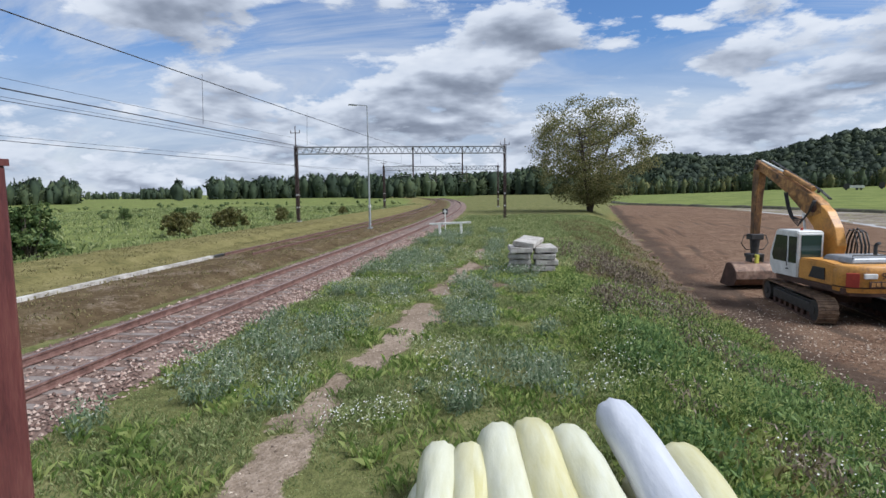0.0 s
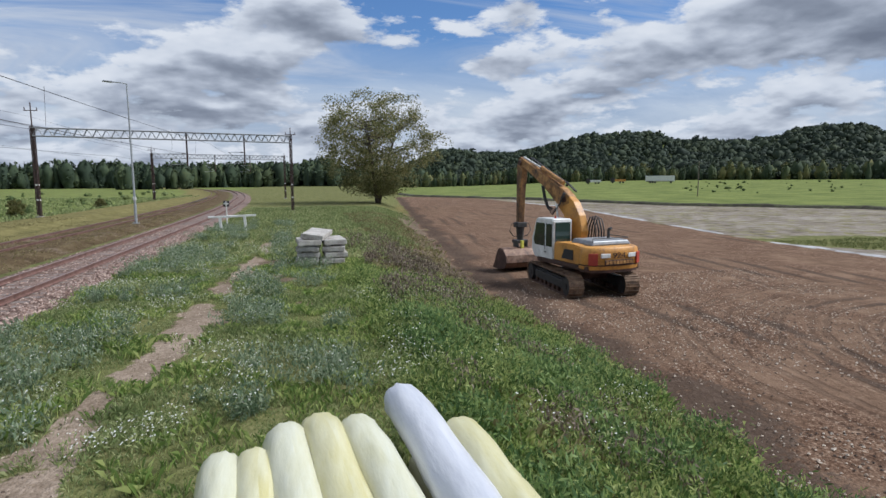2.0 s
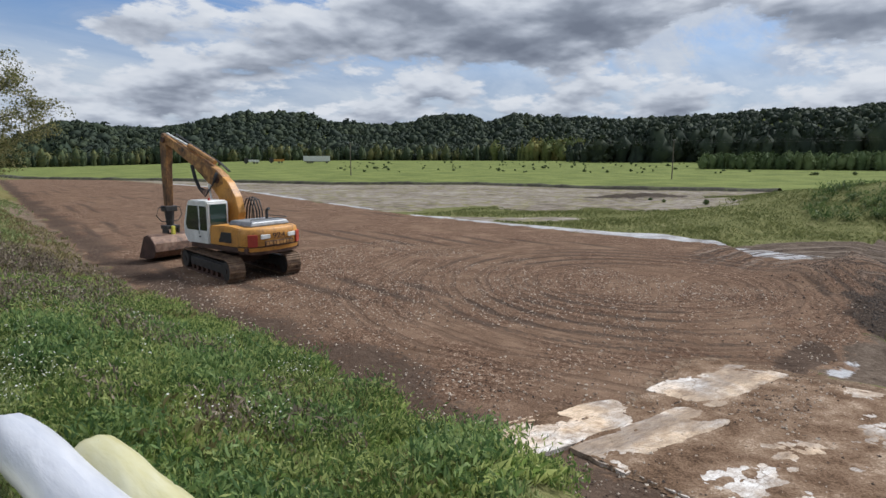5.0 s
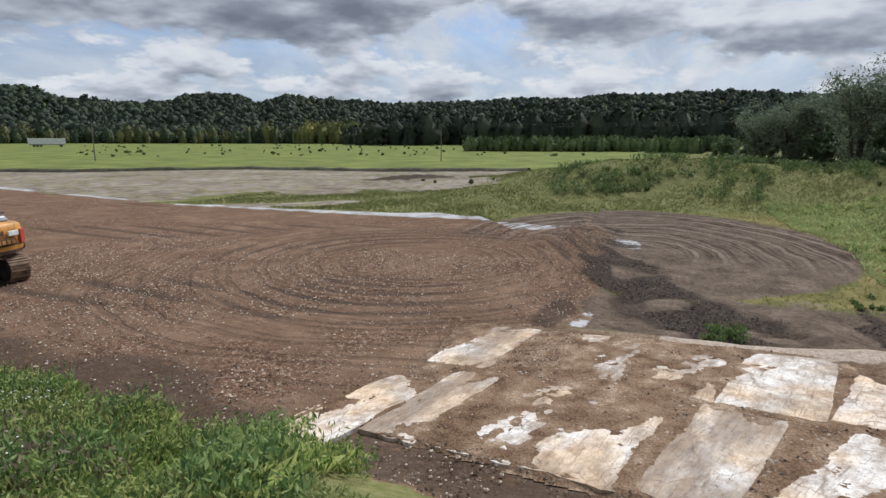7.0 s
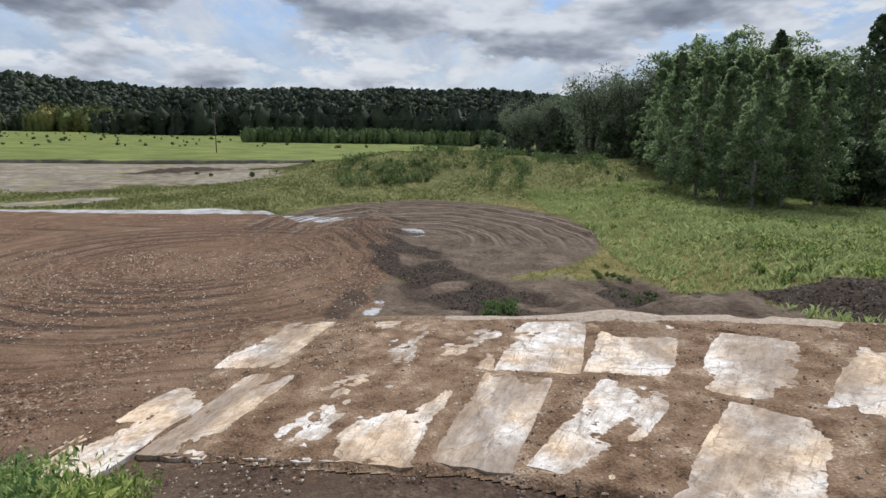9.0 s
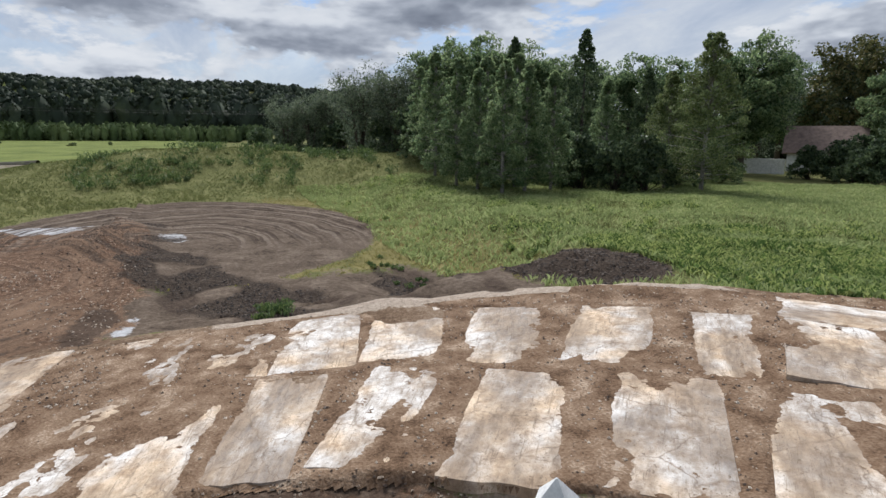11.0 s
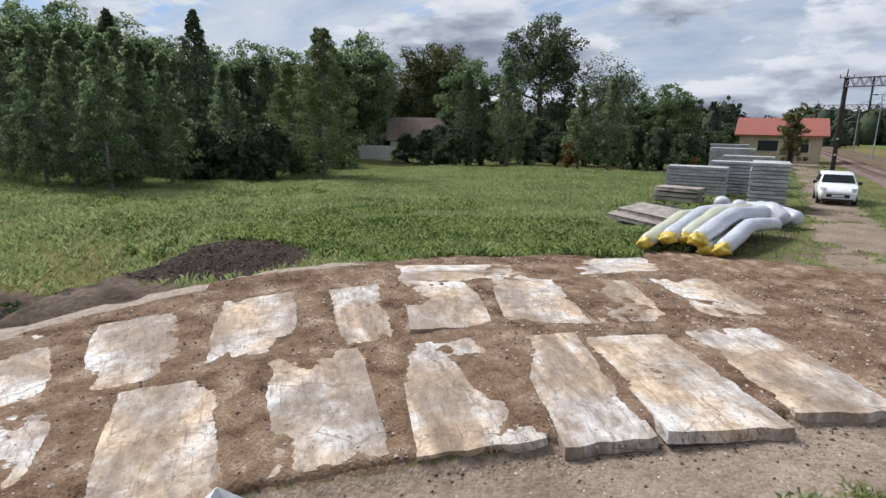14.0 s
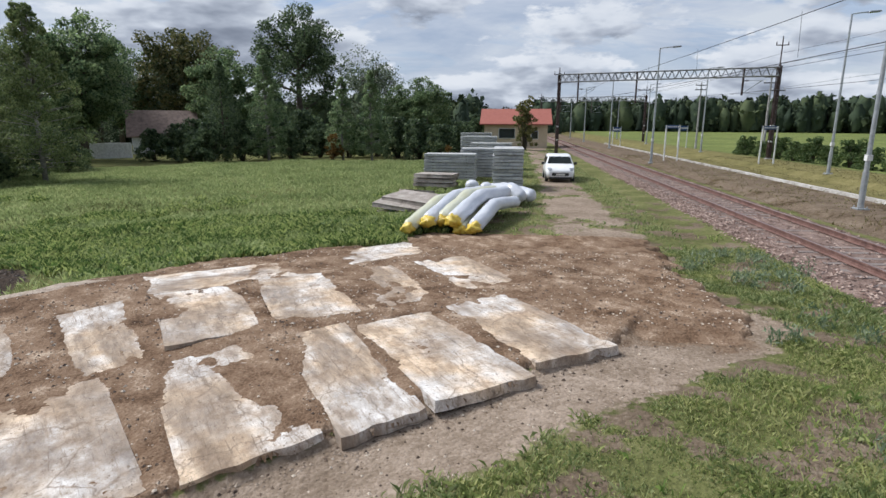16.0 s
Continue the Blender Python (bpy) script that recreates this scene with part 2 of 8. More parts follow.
M_UNDER = mat("brown_grime", [(0.035, 0.018, 0.012), (0.10, 0.05, 0.035)], 3, 0.75, 0.3)
M_TRACK = mat("track_steel", [(0.05, 0.032, 0.022), (0.16, 0.10, 0.06), (0.26, 0.17, 0.10)], 4, 0.75, 0.4)
M_DARK = mat("dark_steel", [(0.015, 0.015, 0.016), (0.05, 0.048, 0.045)], 5, 0.6, 0.2)
M_GLASS = glass_mat("dark_glass", (0.012, 0.02, 0.02))
M_GLASSG = glass_mat("green_glass", (0.02, 0.045, 0.04))
M_BARK = mat("bark", [(0.045, 0.035, 0.028), (0.12, 0.10, 0.08)], 6, 0.95, 0.6, stretch=(2, 2, 0.4))
M_BIRCH = mat("birch_bark", [(0.10, 0.09, 0.08), (0.42, 0.40, 0.36)], 5, 0.9, 0.3, stretch=(1, 1, 3))
M_SACKW = mat("white_plastic", [(0.47, 0.485, 0.53), (0.60, 0.61, 0.64)], 1.2, 0.32, 0.32, fine=4.5, bdist=0.05, rand=1, stretch=(2.5, 0.6, 2.5))
M_SACKY = mat("pale_yellow_plastic", [(0.50, 0.455, 0.21), (0.585, 0.565, 0.38)], 1.2, 0.32, 0.32, fine=4.5, bdist=0.05, rand=1, stretch=(2.5, 0.6, 2.5))
M_SACKP = mat("cream_plastic", [(0.52, 0.505, 0.33), (0.60, 0.60, 0.48)], 1.2, 0.32, 0.32, fine=4.5, bdist=0.05, rand=1, stretch=(2.5, 0.6, 2.5))
M_SACKC = mat("bright_yellow_plastic", [(0.50, 0.33, 0.03), (0.75, 0.58, 0.10)], 4, 0.35, 0.5, bdist=0.05)


# ---------------------------------------------------------------- ground form
def sstep(a, b, x):
    t = np.clip((np.asarray(x, float) - a) / (b - a), 0, 1)
    return t * t * (3 - 2 * t)


def wob(x, y, s, seed=0.0):
    """Cheap smooth noise in -1..1."""
    x, y = np.asarray(x, float) / s + seed, np.asarray(y, float) / s - seed * 1.7
    return (np.sin(x * 1.7 + 2.1 * np.sin(y * 0.9)) + np.sin(y * 2.3 + 1.7 * np.sin(x * 1.3 + 1)) + np.sin((x + y) * 3.1 + np.sin(x * 2.7)) * 0.6) / 2.6


def toe_x(y):
    """Foot of the railway bank, where the gravel pad begins."""
    return np.interp(y, [-60, 3, 6, 9, 18, 29, 56, 147, 400], [5.2, 5.9, 6.6, 7.0, 7.1, 7.9, 11.5, 24, 60])


def ramp_z(x, y):
    """The slab road climbs from the pad to the rail level."""
    return np.clip(-0.62 - 0.082 * (y + 4) - 0.03 * (x - 4), -1.5, -0.25)


def bend(y):
    """The railway bends to the left in the distance."""
    return -0.00052 * np.maximum(np.asarray(y, float) - 38, 0) ** 2


ARC_IN = ([-12, -8.7, -7.7, -5.9, -4.8, -3.7, -2.4, -0.5, 1.5, 4.2, 6], [-3.6, -1.5, -0.1, 2.25, 3.5, 4.7, 5.7, 6.5, 6.9, 7.6, 8.4])
ARC_OUT = ([-17.5, -16, -14.5, -13, -11.3, -9.5, -7, -4.5, -1.5, 2, 5], [0.2, 2.2, 5.0, 7.0, 8.6, 10.2, 11.6, 12.5, 13.2, 13.8, 13.9])
HILL = ([0, 5, 10, 13, 15, 17, 21, 24.5, 28, 32, 34.7, 36, 41, 44, 46, 50, 52, 54.5, 58, 64.6, 70, 75, 80, 86, 95, 105, 130, 160],
        [1.0, 1.4, 1.9, 3.4, 3.75, 3.35, 3.2, 3.75, 4.5, 4.66, 4.5, 3.9, 3.7, 3.84, 4.55, 4.68, 3.96, 4.76, 4.3, 4.05, 4.2, 4.4, 4.5, 4.75, 4.6, 4.2, 3.0, 0])


def road_in(x, y):
    """How far a place lies within the slab road's inner edge."""
    return np.asarray(x, float) - np.interp(y, *ARC_IN)


def road_out(x, y):
    return np.interp(y, *ARC_OUT) - np.asarray(x, float)


def ground_z(x, y):
    x, y = np.asarray(x, float), np.asarray(y, float)
    d = np.hypot(x, y)
    rail = -0.28 + 0 * x
    toe = toe_x(y)
    north = rail + (-1.5 - rail) * sstep(toe - 5.0, toe - 0.1, x) + 0.05 * wob(x, y, 2.3) * sstep(toe, toe - 2, x) * sstep(-1, 1, x)
    ramp = ramp_z(x, y)
    road = ramp - 0.035 + 0.02 * wob(x, y, 0.7, 3) + 0.02 * wob(x, y, 1.9, 1)
    verge = np.minimum(rail, ramp - 0.025 - 0.145 * sstep(-0.5, -2.5, y))
    inner = verge + (road - verge) * sstep(0.0, 0.22, road_in(x, y))
    inner = np.where(road_in(x, y) < 0, rail + (verge - rail) * sstep(-3.2, -0.2, road_in(x, y)), inner)
    s = sstep(5.6, 3.2, y)
    z = north * (1 - s) + inner * s
    # beyond the road's outer edge: pit floor to the north-east, meadow to the south
    meadow = np.clip(-0.30 - 0.40 * sstep(3, 11, x) - 0.55 * sstep(14, 40, x), -2, 0) + 0.05 * wob(x, y, 3.1, 2)
    pit = -1.5 - 0.45 * sstep(14.5, 17, x) * sstep(3.5, 1.0, y - 0.32 * (x - 16)) + 0.04 * wob(x, y, 2.2, 5)
    k = sstep(-7.5, -3.5, y - 0.06 * (x - 12))
    k = np.where(x > 14, sstep(-13, -7, y + 0.10 * (x - 14)), k)
    beyond = meadow * (1 - k) + np.minimum(pit, meadow) * k
    t = sstep(0.0, -0.9, road_out(x, y)) * s * sstep(4.6, 2.5, y)
    z = z * (1 - t) + beyond * t
    spill = sstep(15.0, 17.0, x) * sstep(2.8, 1.2, y - np.interp(x, [14, 18, 24, 31, 36], [0.2, -0.4, 0.6, 5.0, 8.5])) * sstep(60, 45, x) * sstep(-12.5, -9, y + 0.1 * (x - 14))
    z = z - 0.45 * spill * (z > -1.75)
    t2 = sstep(-15.5, -18.0, y)
    z = z * (1 - t2) + np.where(x > -1.0, meadow, rail) * t2
    # spoil edge of the pad and dark heap beside the road
    z = z + 0.9 * np.exp(-(((x - 27) / 3.6) ** 2 + ((y - 3.4) / 1.5) ** 2)) + 0.45 * np.exp(-(((x - 22) / 2.5) ** 2 + ((y - 2.2) / 1.2) ** 2))
    z = z + (0.27 + 0.16 * wob(x, y, 0.45, 4) + 0.1 * wob(x, y, 0.2, 1)) * np.exp(-(((x - 13.4) / 2.9) ** 2 + ((y + 10.6) / 1.9) ** 2))
    z = z + 0.55 * np.exp(-(((x - 32.0) / 2.2) ** 2 + ((y - 3.2) / 1.3) ** 2)) + (0.7 + 0.3 * wob(x, y, 2.0)) * np.exp(-(((x - 65 + 0.9 * (y - 28)) / 2.5) ** 2 + ((y - 28) / 4.5) ** 2))
    z = z + 0.30 * np.exp(-(((x - 16) / 3.5) ** 2 + ((y + 4.2) / 0.8) ** 2))
    # mound with grass
    z = z + 3.4 * np.exp(-(((x - 64) / 10) ** 2 + ((y + 3) / 17) ** 2)) * (1 + 0.12 * wob(x, y, 4))
    z = z + 1.8 * np.exp(-(((x - 60) / 12) ** 2 + ((y + 27) / 9) ** 2))
    # platforms and the low strip between them
    xr = x - bend(y)
    z = z + np.where(x < -10.9, 0.20 * sstep(-10.9, -11.6, xr) * sstep(-15.05, -14.9, xr), 0)
    z = z + np.where(x < -15, -0.12 * sstep(-15.0, -15.2, xr) * sstep(-19.6, -19.2, xr), 0) + 0.16 * sstep(-19.2, -19.8, xr) * sstep(-24.2, -23.4, xr)
    z = z - 0.35 * sstep(-24, -30, x)
    # the land rises gently to the hills
    az = np.degrees(np.arctan2(x, y))
    z = z + 4.6 * sstep(8, 35, az) * sstep(150, 95, az) * sstep(95, 430, d)
    el = np.interp(az, *HILL)
    top = np.maximum(3.0 + 680 * np.tan(np.radians(el)) - 10.8, 0) * (az > 0)
    z = z + top * sstep(430, 690, d) * (1 + 0.05 * wob(x, y, 40))
    return z


def masks(x, y):
    """Cover of the ground: gravel pad, soil and mud, sand, worn path, dry grass, pale wet clay with the puddles' sky
    reflection put into its colour.
    """
    x, y = np.asarray(x, float), np.asarray(y, float)
    j = 0.35 * wob(x, y, 0.9) + 0.25 * wob(x, y, 0.33, 2)
    toe = toe_x(y)
    far_pad = np.interp(y, [-2, 1, 2.2, 3, 7, 17, 34, 60, 87, 140, 190], [14, 24, 32.5, 34, 33, 32.5, 33, 38, 44, 44, 40])
    pad = sstep(-0.3, 0.4, x - toe + 1.0 * j) * sstep(0.6, -0.6, x - far_pad + j) * sstep(1.0, 2.2, y + 0.9 * j) * sstep(175, 150, y)
    road = sstep(-0.1, 0.3, road_in(x, y) + 0.3 * j) * sstep(-0.5, 0.3, road_out(x, y) + 0.3 * j) * sstep(5, 3.5, y) * sstep(-17, -15.5, y)
    # clay flats beyond the pad, up to the field's edge
    fe = (np.interp(y, [20, 29, 44, 67, 87, 127, 166, 194], [97, 92, 86, 85, 66, 51, 33, 33]))
    clay = sstep(-1, 1, x - far_pad) * sstep(1.5, -1.5, x - fe + 2 * j) * sstep(12, 19, y + 3 * j) * (x < 120) * sstep(200, 180, y)
    weedy = sstep(0.35, 0.8, 0.6 * wob(x, y, 5.0, 7) + 0.8 * sstep(62, 40, x) * sstep(50, 24, y) + 0.8 * sstep(24, 12, y)) * clay
    ww = np.interp(y, [5, 8, 17, 26, 40, 90], [2.4, 2.6, 1.9, 1.1, 0.9, 1.6]) * (1 + 0.3 * wob(x * 0, y, 2.1, 3))
    white = sstep(-0.4, 0.1, x - far_pad) * sstep(ww, ww - 0.5, x - far_pad) * sstep(4.2, 6.5, y + j) * sstep(130, 90, y) * (1 - 0.8 * sstep(0.2, 0.6, wob(x * 0, y, 6.5, 5)) * sstep(24, 32, y))
    disc = sstep(1.0, 0.9, np.hypot((x - 32.0) / 13.2, (y - 0.3) / 9.8) + 0.04 * j)
    mud = np.maximum(disc, sstep(-0.2, 0.5, -road_out(x, y) + j) * sstep(22, 18, x + 2 * j) * sstep(-8.8, -7.3, y + 0.9 * j) * sstep(3.5, 2.5, y))
    heap = sstep(1.0, 0.75, np.hypot((x - 13.6) / 3.2, (y + 10.4) / 2.7) + 0.15 * j)
    mud = np.maximum(mud, heap)
    sand = sstep(-0.6, -0.2, road_out(x, y) + 0.25 * j) * sstep(0.9, 0.4, road_out(x, y) + 0.2 * j) * sstep(-11.5, -10.2, y) * sstep(0.5, -1.5, y)
    verge = sstep(-3.0, -1.6, road_in(x, y) + 0.8 * j) * sstep(0.3, -0.1, road_in(x, y)) * sstep(4.6, 3.0, y + 0.5 * j + 0.5 * (6.5 - x)) * sstep(-13, -9, y)
    verge = verge * sstep(-1.2, -3.6, y + j)
    pad = np.maximum(pad, sstep(-1.5, -0.9, road_in(x, y) + 0.5 * j) * sstep(0.5, 0.2, road_in(x, y)) * sstep(-3.6, -1.6, y + j) * sstep(4.6, 3.6, y))
    entry = sstep(-4.4, -3.2, x + j) * sstep(4.3, 2.6, x - 0.1 * (y + 14) + j) * sstep(-17.8, -16.4, y + j) * sstep(-8.6, -9.6, y + 0.2 * (x + 2) + 0.5 * j)
    px = np.interp(y, [-60, -37, -22, -15.5, -9, -6, 2, 5.6, 8.4, 12, 18.8, 26, 40], [-3.0, -2.6, -2.4, -2.6, -2.6, -2.2, -2.6, -2.9, -3.0, -2.6, -2.3, -1.8, -1.6])
    pw = np.interp(y, [-60, -37, -22, -15, -10.5, -7.8, 3, 5, 8, 12, 20, 30, 40], [1.6, 1.2, 1.35, 1.4, 0.9, 0.0, 0.0, 0.5, 0.42, 0.5, 0.42, 0.3, 0.0])
    path = sstep(1.25, 0.5, np.abs(x - px + 0.5 * j) / np.maximum(pw, 0.02)) * (pw > 0.05)
    soil = np.maximum(np.maximum(road, entry), 0)
    path = np.maximum(path * sstep(-1.1, 0.15, wob(x, y, 1.3, 11) + 0.6 * wob(x, y, 0.5, 6)), verge)
    # platform gravel and dry grass
    xr = x - bend(y)
    plat = sstep(-10.3, -10.8, xr + 0.4 * j) * sstep(-15.2, -14.9, xr)
    dry = np.maximum(0.75 * plat, 0.75 * sstep(-15.0, -15.6, xr) * sstep(-24.6, -23.6, xr + j))
    dry = np.maximum(dry, 0.75 * sstep(toe_x(y) - 3.2, toe_x(y) - 0.8, x + 1.2 * j) * sstep(toe + 0.5, toe - 0.3, x) * sstep(12, 26, y) * sstep(140, 90, y))
    dry = np.maximum(dry, 0.85 * sstep(1.45, 1.1, np.hypot((x - 28.0) / 13.0, (y + 5.8) / 6.4) + 0.1 * j) * sstep(-15, -9, y + 2 * j) * (1 - mud))
    plat_bare = plat * (0.30 + 0.25 * wob(x, y, 1.1, 9) + 0.35 * sstep(5, -10, y) + 0.2 * sstep(-14.2, -14.8, xr))
    plat_bare = np.maximum(plat_bare, 0.8 * sstep(toe - 3.2, toe - 1.4, x + 1.2 * j) * sstep(toe + 0.8, toe, x) * sstep(13, 21, y) * sstep(100, 55, y))
    plat_bare = np.maximum(plat_bare, 0.9 * sstep(0.25, 0.75, wob(x, y, 1.7, 21) + 0.4 * wob(x, y, 0.5, 3)) * sstep(-6.6, -6, x) * sstep(1.2, 0.2, x) * sstep(30, 22, y) * sstep(9, 13, y) * sstep(-3.4, -2.6, x))
    plat_bare = np.maximum(plat_bare, 0.7 * sstep(-0.45, 0.6, wob(x, y, 0.62, 21) + 0.6 * wob(x, y, 0.27, 3)) * sstep(-6.6, -6, x) * sstep(3.0, 0.5, x) * sstep(4, 1, y) * sstep(-32, -22, y))
    bed = sstep(2.2, 1.5, np.abs(xr + 8.44) + 0.25 * j)
    # tracks worn by machines: arcs on the pad, rings in the mud, lines along the bank
    ra = np.hypot(x - 20.5, y - 8.5) + 0.25 * wob(x, y, 3.0, 2)
    rut = (0.5 + 0.5 * np.sin(ra * 6.4)) * sstep(2.2, 3.5, ra) * sstep(10.5, 7.5, ra) * sstep(-0.5, 0.3, wob(x, y, 4.0, 6))
    lines = (0.5 + 0.5 * np.sin((x - 0.12 * y + 0.3 * wob(x, y, 6)) * 4.1)) * sstep(0.0, 0.5, wob(x, y * 0.4, 3.5, 1)) * sstep(9, 14, y)
    edge = sstep(3.6, 0.6, x - toe + 0.8 * wob(x, y, 2.2, 4)) * 0.85
    rut = np.maximum(np.maximum(0.86 * rut, 0.80 * lines), edge) * pad
    rm = np.hypot((x - 27.5) / 1.6, y - 0.2) + 0.25 * wob(x, y, 2.6, 3) + 0.08 * wob(x, y, 0.8, 1)
    rut = np.maximum(rut, sstep(0.15, 0.75, np.sin(rm * 5.4) * 0.7 + 0.5 * wob(x, y, 1.7, 8)) * disc * sstep(1.2, 2.5, rm) * 0.55)
    rut = np.maximum(rut, sstep(0.0, 0.5, 0.35 * np.sin(y * 3.3 + 0.8 * wob(x, y, 2.0, 1)) + 0.5 * wob(x, y, 1.2, 5) + 0.5 * wob(x, y * 2.2, 2.6, 9)) * mud * (1 - disc))
    rut = np.maximum(rut, sstep(0.1, 0.7, np.sin((y + 0.5 * x + 0.35 * wob(x, y, 1.5)) * 5.0) * 0.6 + 0.6 * wob(x, y, 1.1, 4)) * entry * 0.6)
    # wet dark mud along the pad's foot, by the road and at the field's edge
    wl = np.interp(x, [13, 15.5, 18, 21, 24, 30], [-1.6, -1.9, -1.3, 0.5, 0.9, 1.3])
    wet = sstep(1.5, 0.5, np.abs(y - wl + 0.6 * wob(x, y, 1.3, 3)) / np.interp(x, [13, 17, 21, 26, 31], [0.9, 2.0, 2.0, 1.2, 0.3])) * sstep(13.2, 14.5, x) * sstep(32, 28, x) * sstep(-0.7, 0.1, wob(x, y, 1.1, 7))
    wet = np.maximum(wet, 0.9 * sstep(1.1, 0.6, np.hypot((x - 16.8) / 3.4, (y + 6.3) / 1.0) + 0.35 * wob(x, y, 0.8, 2)))
    wet = np.maximum(wet, heap)
    wet = np.maximum(wet, sstep(1.1, 0.7, np.hypot((x - 65 + 0.9 * (y - 28)) / 3.2, (y - 28) / 5.5) + 0.3 * wob(x, y, 2.0, 4)))
    wet = np.maximum(wet, 0.8 * sstep(2.0, 0.5, np.abs(x - fe + 1.5)) * (y > 18) * (y < 120))
    wet = np.maximum(wet, 0.8 * sstep(1.0, 0.4, np.hypot((x - 33.2) / 1.6, (y - 1.9) / 1.1) + 0.2 * j))
    # pale spots: sky reflected in puddles, put into the ground colour
    white = np.maximum(white, sstep(1.0, 0.6, np.hypot((x - 29.8) / 1.5, (y - 0.9) / 0.8) + 0.4 * j) * 0.9)
    white = np.maximum(white, sstep(1.0, 0.6, np.hypot((x - 15.6) / 1.8, (y - 1.5) / 0.35) + 0.4 * j) * 0.7)
    return dict(disc=np.clip(disc * sstep(1.0, 2.0, rm) * sstep(24.5, 29.5, x), 0, 1), arcs=np.clip(pad * sstep(2.0, 3.5, ra) * sstep(13.5, 10.5, ra), 0, 1), platform=np.clip(plat, 0, 1), wet=np.clip(wet, 0, 1), rut=np.clip(rut, 0, 1), pad=np.clip(pad, 0, 1), soil=np.clip(soil, 0, 1), mud=np.clip(mud, 0, 1), sand=np.clip(sand, 0, 1), path=np.clip(path, 0, 1),
                dry=np.clip(dry, 0, 1), clay=np.clip(clay * (1 - weedy), 0, 1), white=np.clip(white, 0, 1), bare=np.clip(plat_bare, 0, 1), bed=np.clip(bed, 0, 1),
                field=np.clip(sstep(0, 2, x - fe) * sstep(30, 80, np.hypot(x, y)) * (y > -8) + (x < -26) * 0.6, 0, 1))


def grassy(x, y):
    m = masks(x, y)
    g = 1 - np.clip(m["pad"] + m["soil"] + m["mud"] + m["sand"] + m["path"] + m["clay"] + m["white"] + m["bed"] + 0.85 * m["bare"], 0, 1)
    return g


def ground_material():
    m = bpy.data.materials.new("ground_cover")
    m.use_nodes = True
    nt = m.node_tree
    N, L = nt.nodes.new, nt.links.new
    b = nt.nodes["Principled BSDF"]
    tc = N("ShaderNodeTexCoord").outputs["Object"]

    def noise_tex(scale, detail=5, rough=0.6, dist=0.0):
        n = N("ShaderNodeTexNoise")
        n.inputs["Scale"].default_value, n.inputs["Detail"].default_value, n.inputs["Roughness"].default_value, n.inputs["Distortion"].default_value = scale, detail, rough, dist
        L(tc, n.inputs["Vector"])
        return n.outputs[0]

    def ramp(f, *stops):
        r = N("ShaderNodeValToRGB")
        e = r.color_ramp.elements
        e[0].position, e[0].color = stops[0][0], (*stops[0][1], 1)
        e[1].position, e[1].color = stops[-1][0], (*stops[-1][1], 1)
        for p, c in stops[1:-1]:
            e.new(p).color = (*c, 1)
        L(f, r.inputs[0])
        return r.outputs[0]

    def math_(op, a, c):
        n = N("ShaderNodeMath")
        n.operation = op
        for k, v in enumerate((a, c)):
            if isinstance(v, (int, float)):
                n.inputs[k].default_value = v
            else:
                L(v, n.inputs[k])
        return n.outputs[0]

    def mix(f, a, c):
        n = N("ShaderNodeMix")
        n.data_type = "RGBA"
        L(f, n.inputs["Factor"])
        L(a, n.inputs["A"])
        L(c, n.inputs["B"])
        return n.outputs["Result"]

    big, mid, fine, tiny = noise_tex(0.12, 4), noise_tex(0.9, 5), noise_tex(7, 5, 0.65), noise_tex(38, 3, 0.7)
    vor = N("ShaderNodeTexVoronoi")
    vor.inputs["Scale"].default_value = 26
    L(tc, vor.inputs["Vector"])
    pebble = math_("ADD", math_("MULTIPLY", vor.outputs["Color"], 0.38), math_("MULTIPLY", fine, 0.77))

    def att(name, edge=0.35):
        a = N("ShaderNodeAttribute")
        a.attribute_name = name
        v = math_("ADD", a.outputs["Fac"], math_("MULTIPLY", math_("SUBTRACT", fine, 0.5), 1.1))
        v = math_("ADD", v, math_("MULTIPLY", math_("SUBTRACT", mid, 0.5), 0.7))
        mr = N("ShaderNodeMapRange")
        mr.interpolation_type = "SMOOTHSTEP"
        mr.inputs["From Min"].default_value, mr.inputs["From Max"].default_value = edge, edge + 0.25
        L(v, mr.inputs["Value"])
        return mr.outputs[0]

    gmix = math_("ADD", math_("MULTIPLY", mid, 0.6), math_("MULTIPLY", fine, 0.5))
    grass = ramp(gmix, (0.38, (0.066, 0.070, 0.028)), (0.55, (0.132, 0.138, 0.052)), (0.72, (0.22, 0.205, 0.098)))
    drygrass = ramp(gmix, (0.38, (0.095, 0.085, 0.036)), (0.55, (0.17, 0.15, 0.06)), (0.72, (0.25, 0.215, 0.10)))
    fieldc = ramp(math_("ADD", math_("MULTIPLY", big, 0.7), math_("MULTIPLY", mid, 0.3)), (0.40, (0.115, 0.140, 0.045)), (0.62, (0.190, 0.220, 0.070)))
    pad = ramp(pebble, (0.30, (0.040, 0.024, 0.016)), (0.53, (0.112, 0.066, 0.043)), (0.70, (0.205, 0.135, 0.092)), (0.84, (0.44, 0.35, 0.265)))
    pad2 = ramp(math_("ADD", math_("MULTIPLY", mid, 0.5), math_("MULTIPLY", tiny, 0.5)), (0.35, (0.098, 0.060, 0.039)), (0.65, (0.250, 0.168, 0.114)))
    padc = mix(ramp(noise_tex(0.35, 5, 0.6, 0.8), (0.44, (0, 0, 0)), (0.60, (1, 1, 1))), pad, pad2)
    soil = ramp(math_("ADD", math_("MULTIPLY", pebble, 0.55), math_("MULTIPLY", mid, 0.45)), (0.34, (0.075, 0.048, 0.031)), (0.55, (0.175, 0.120, 0.080)), (0.78, (0.33, 0.26, 0.195)))
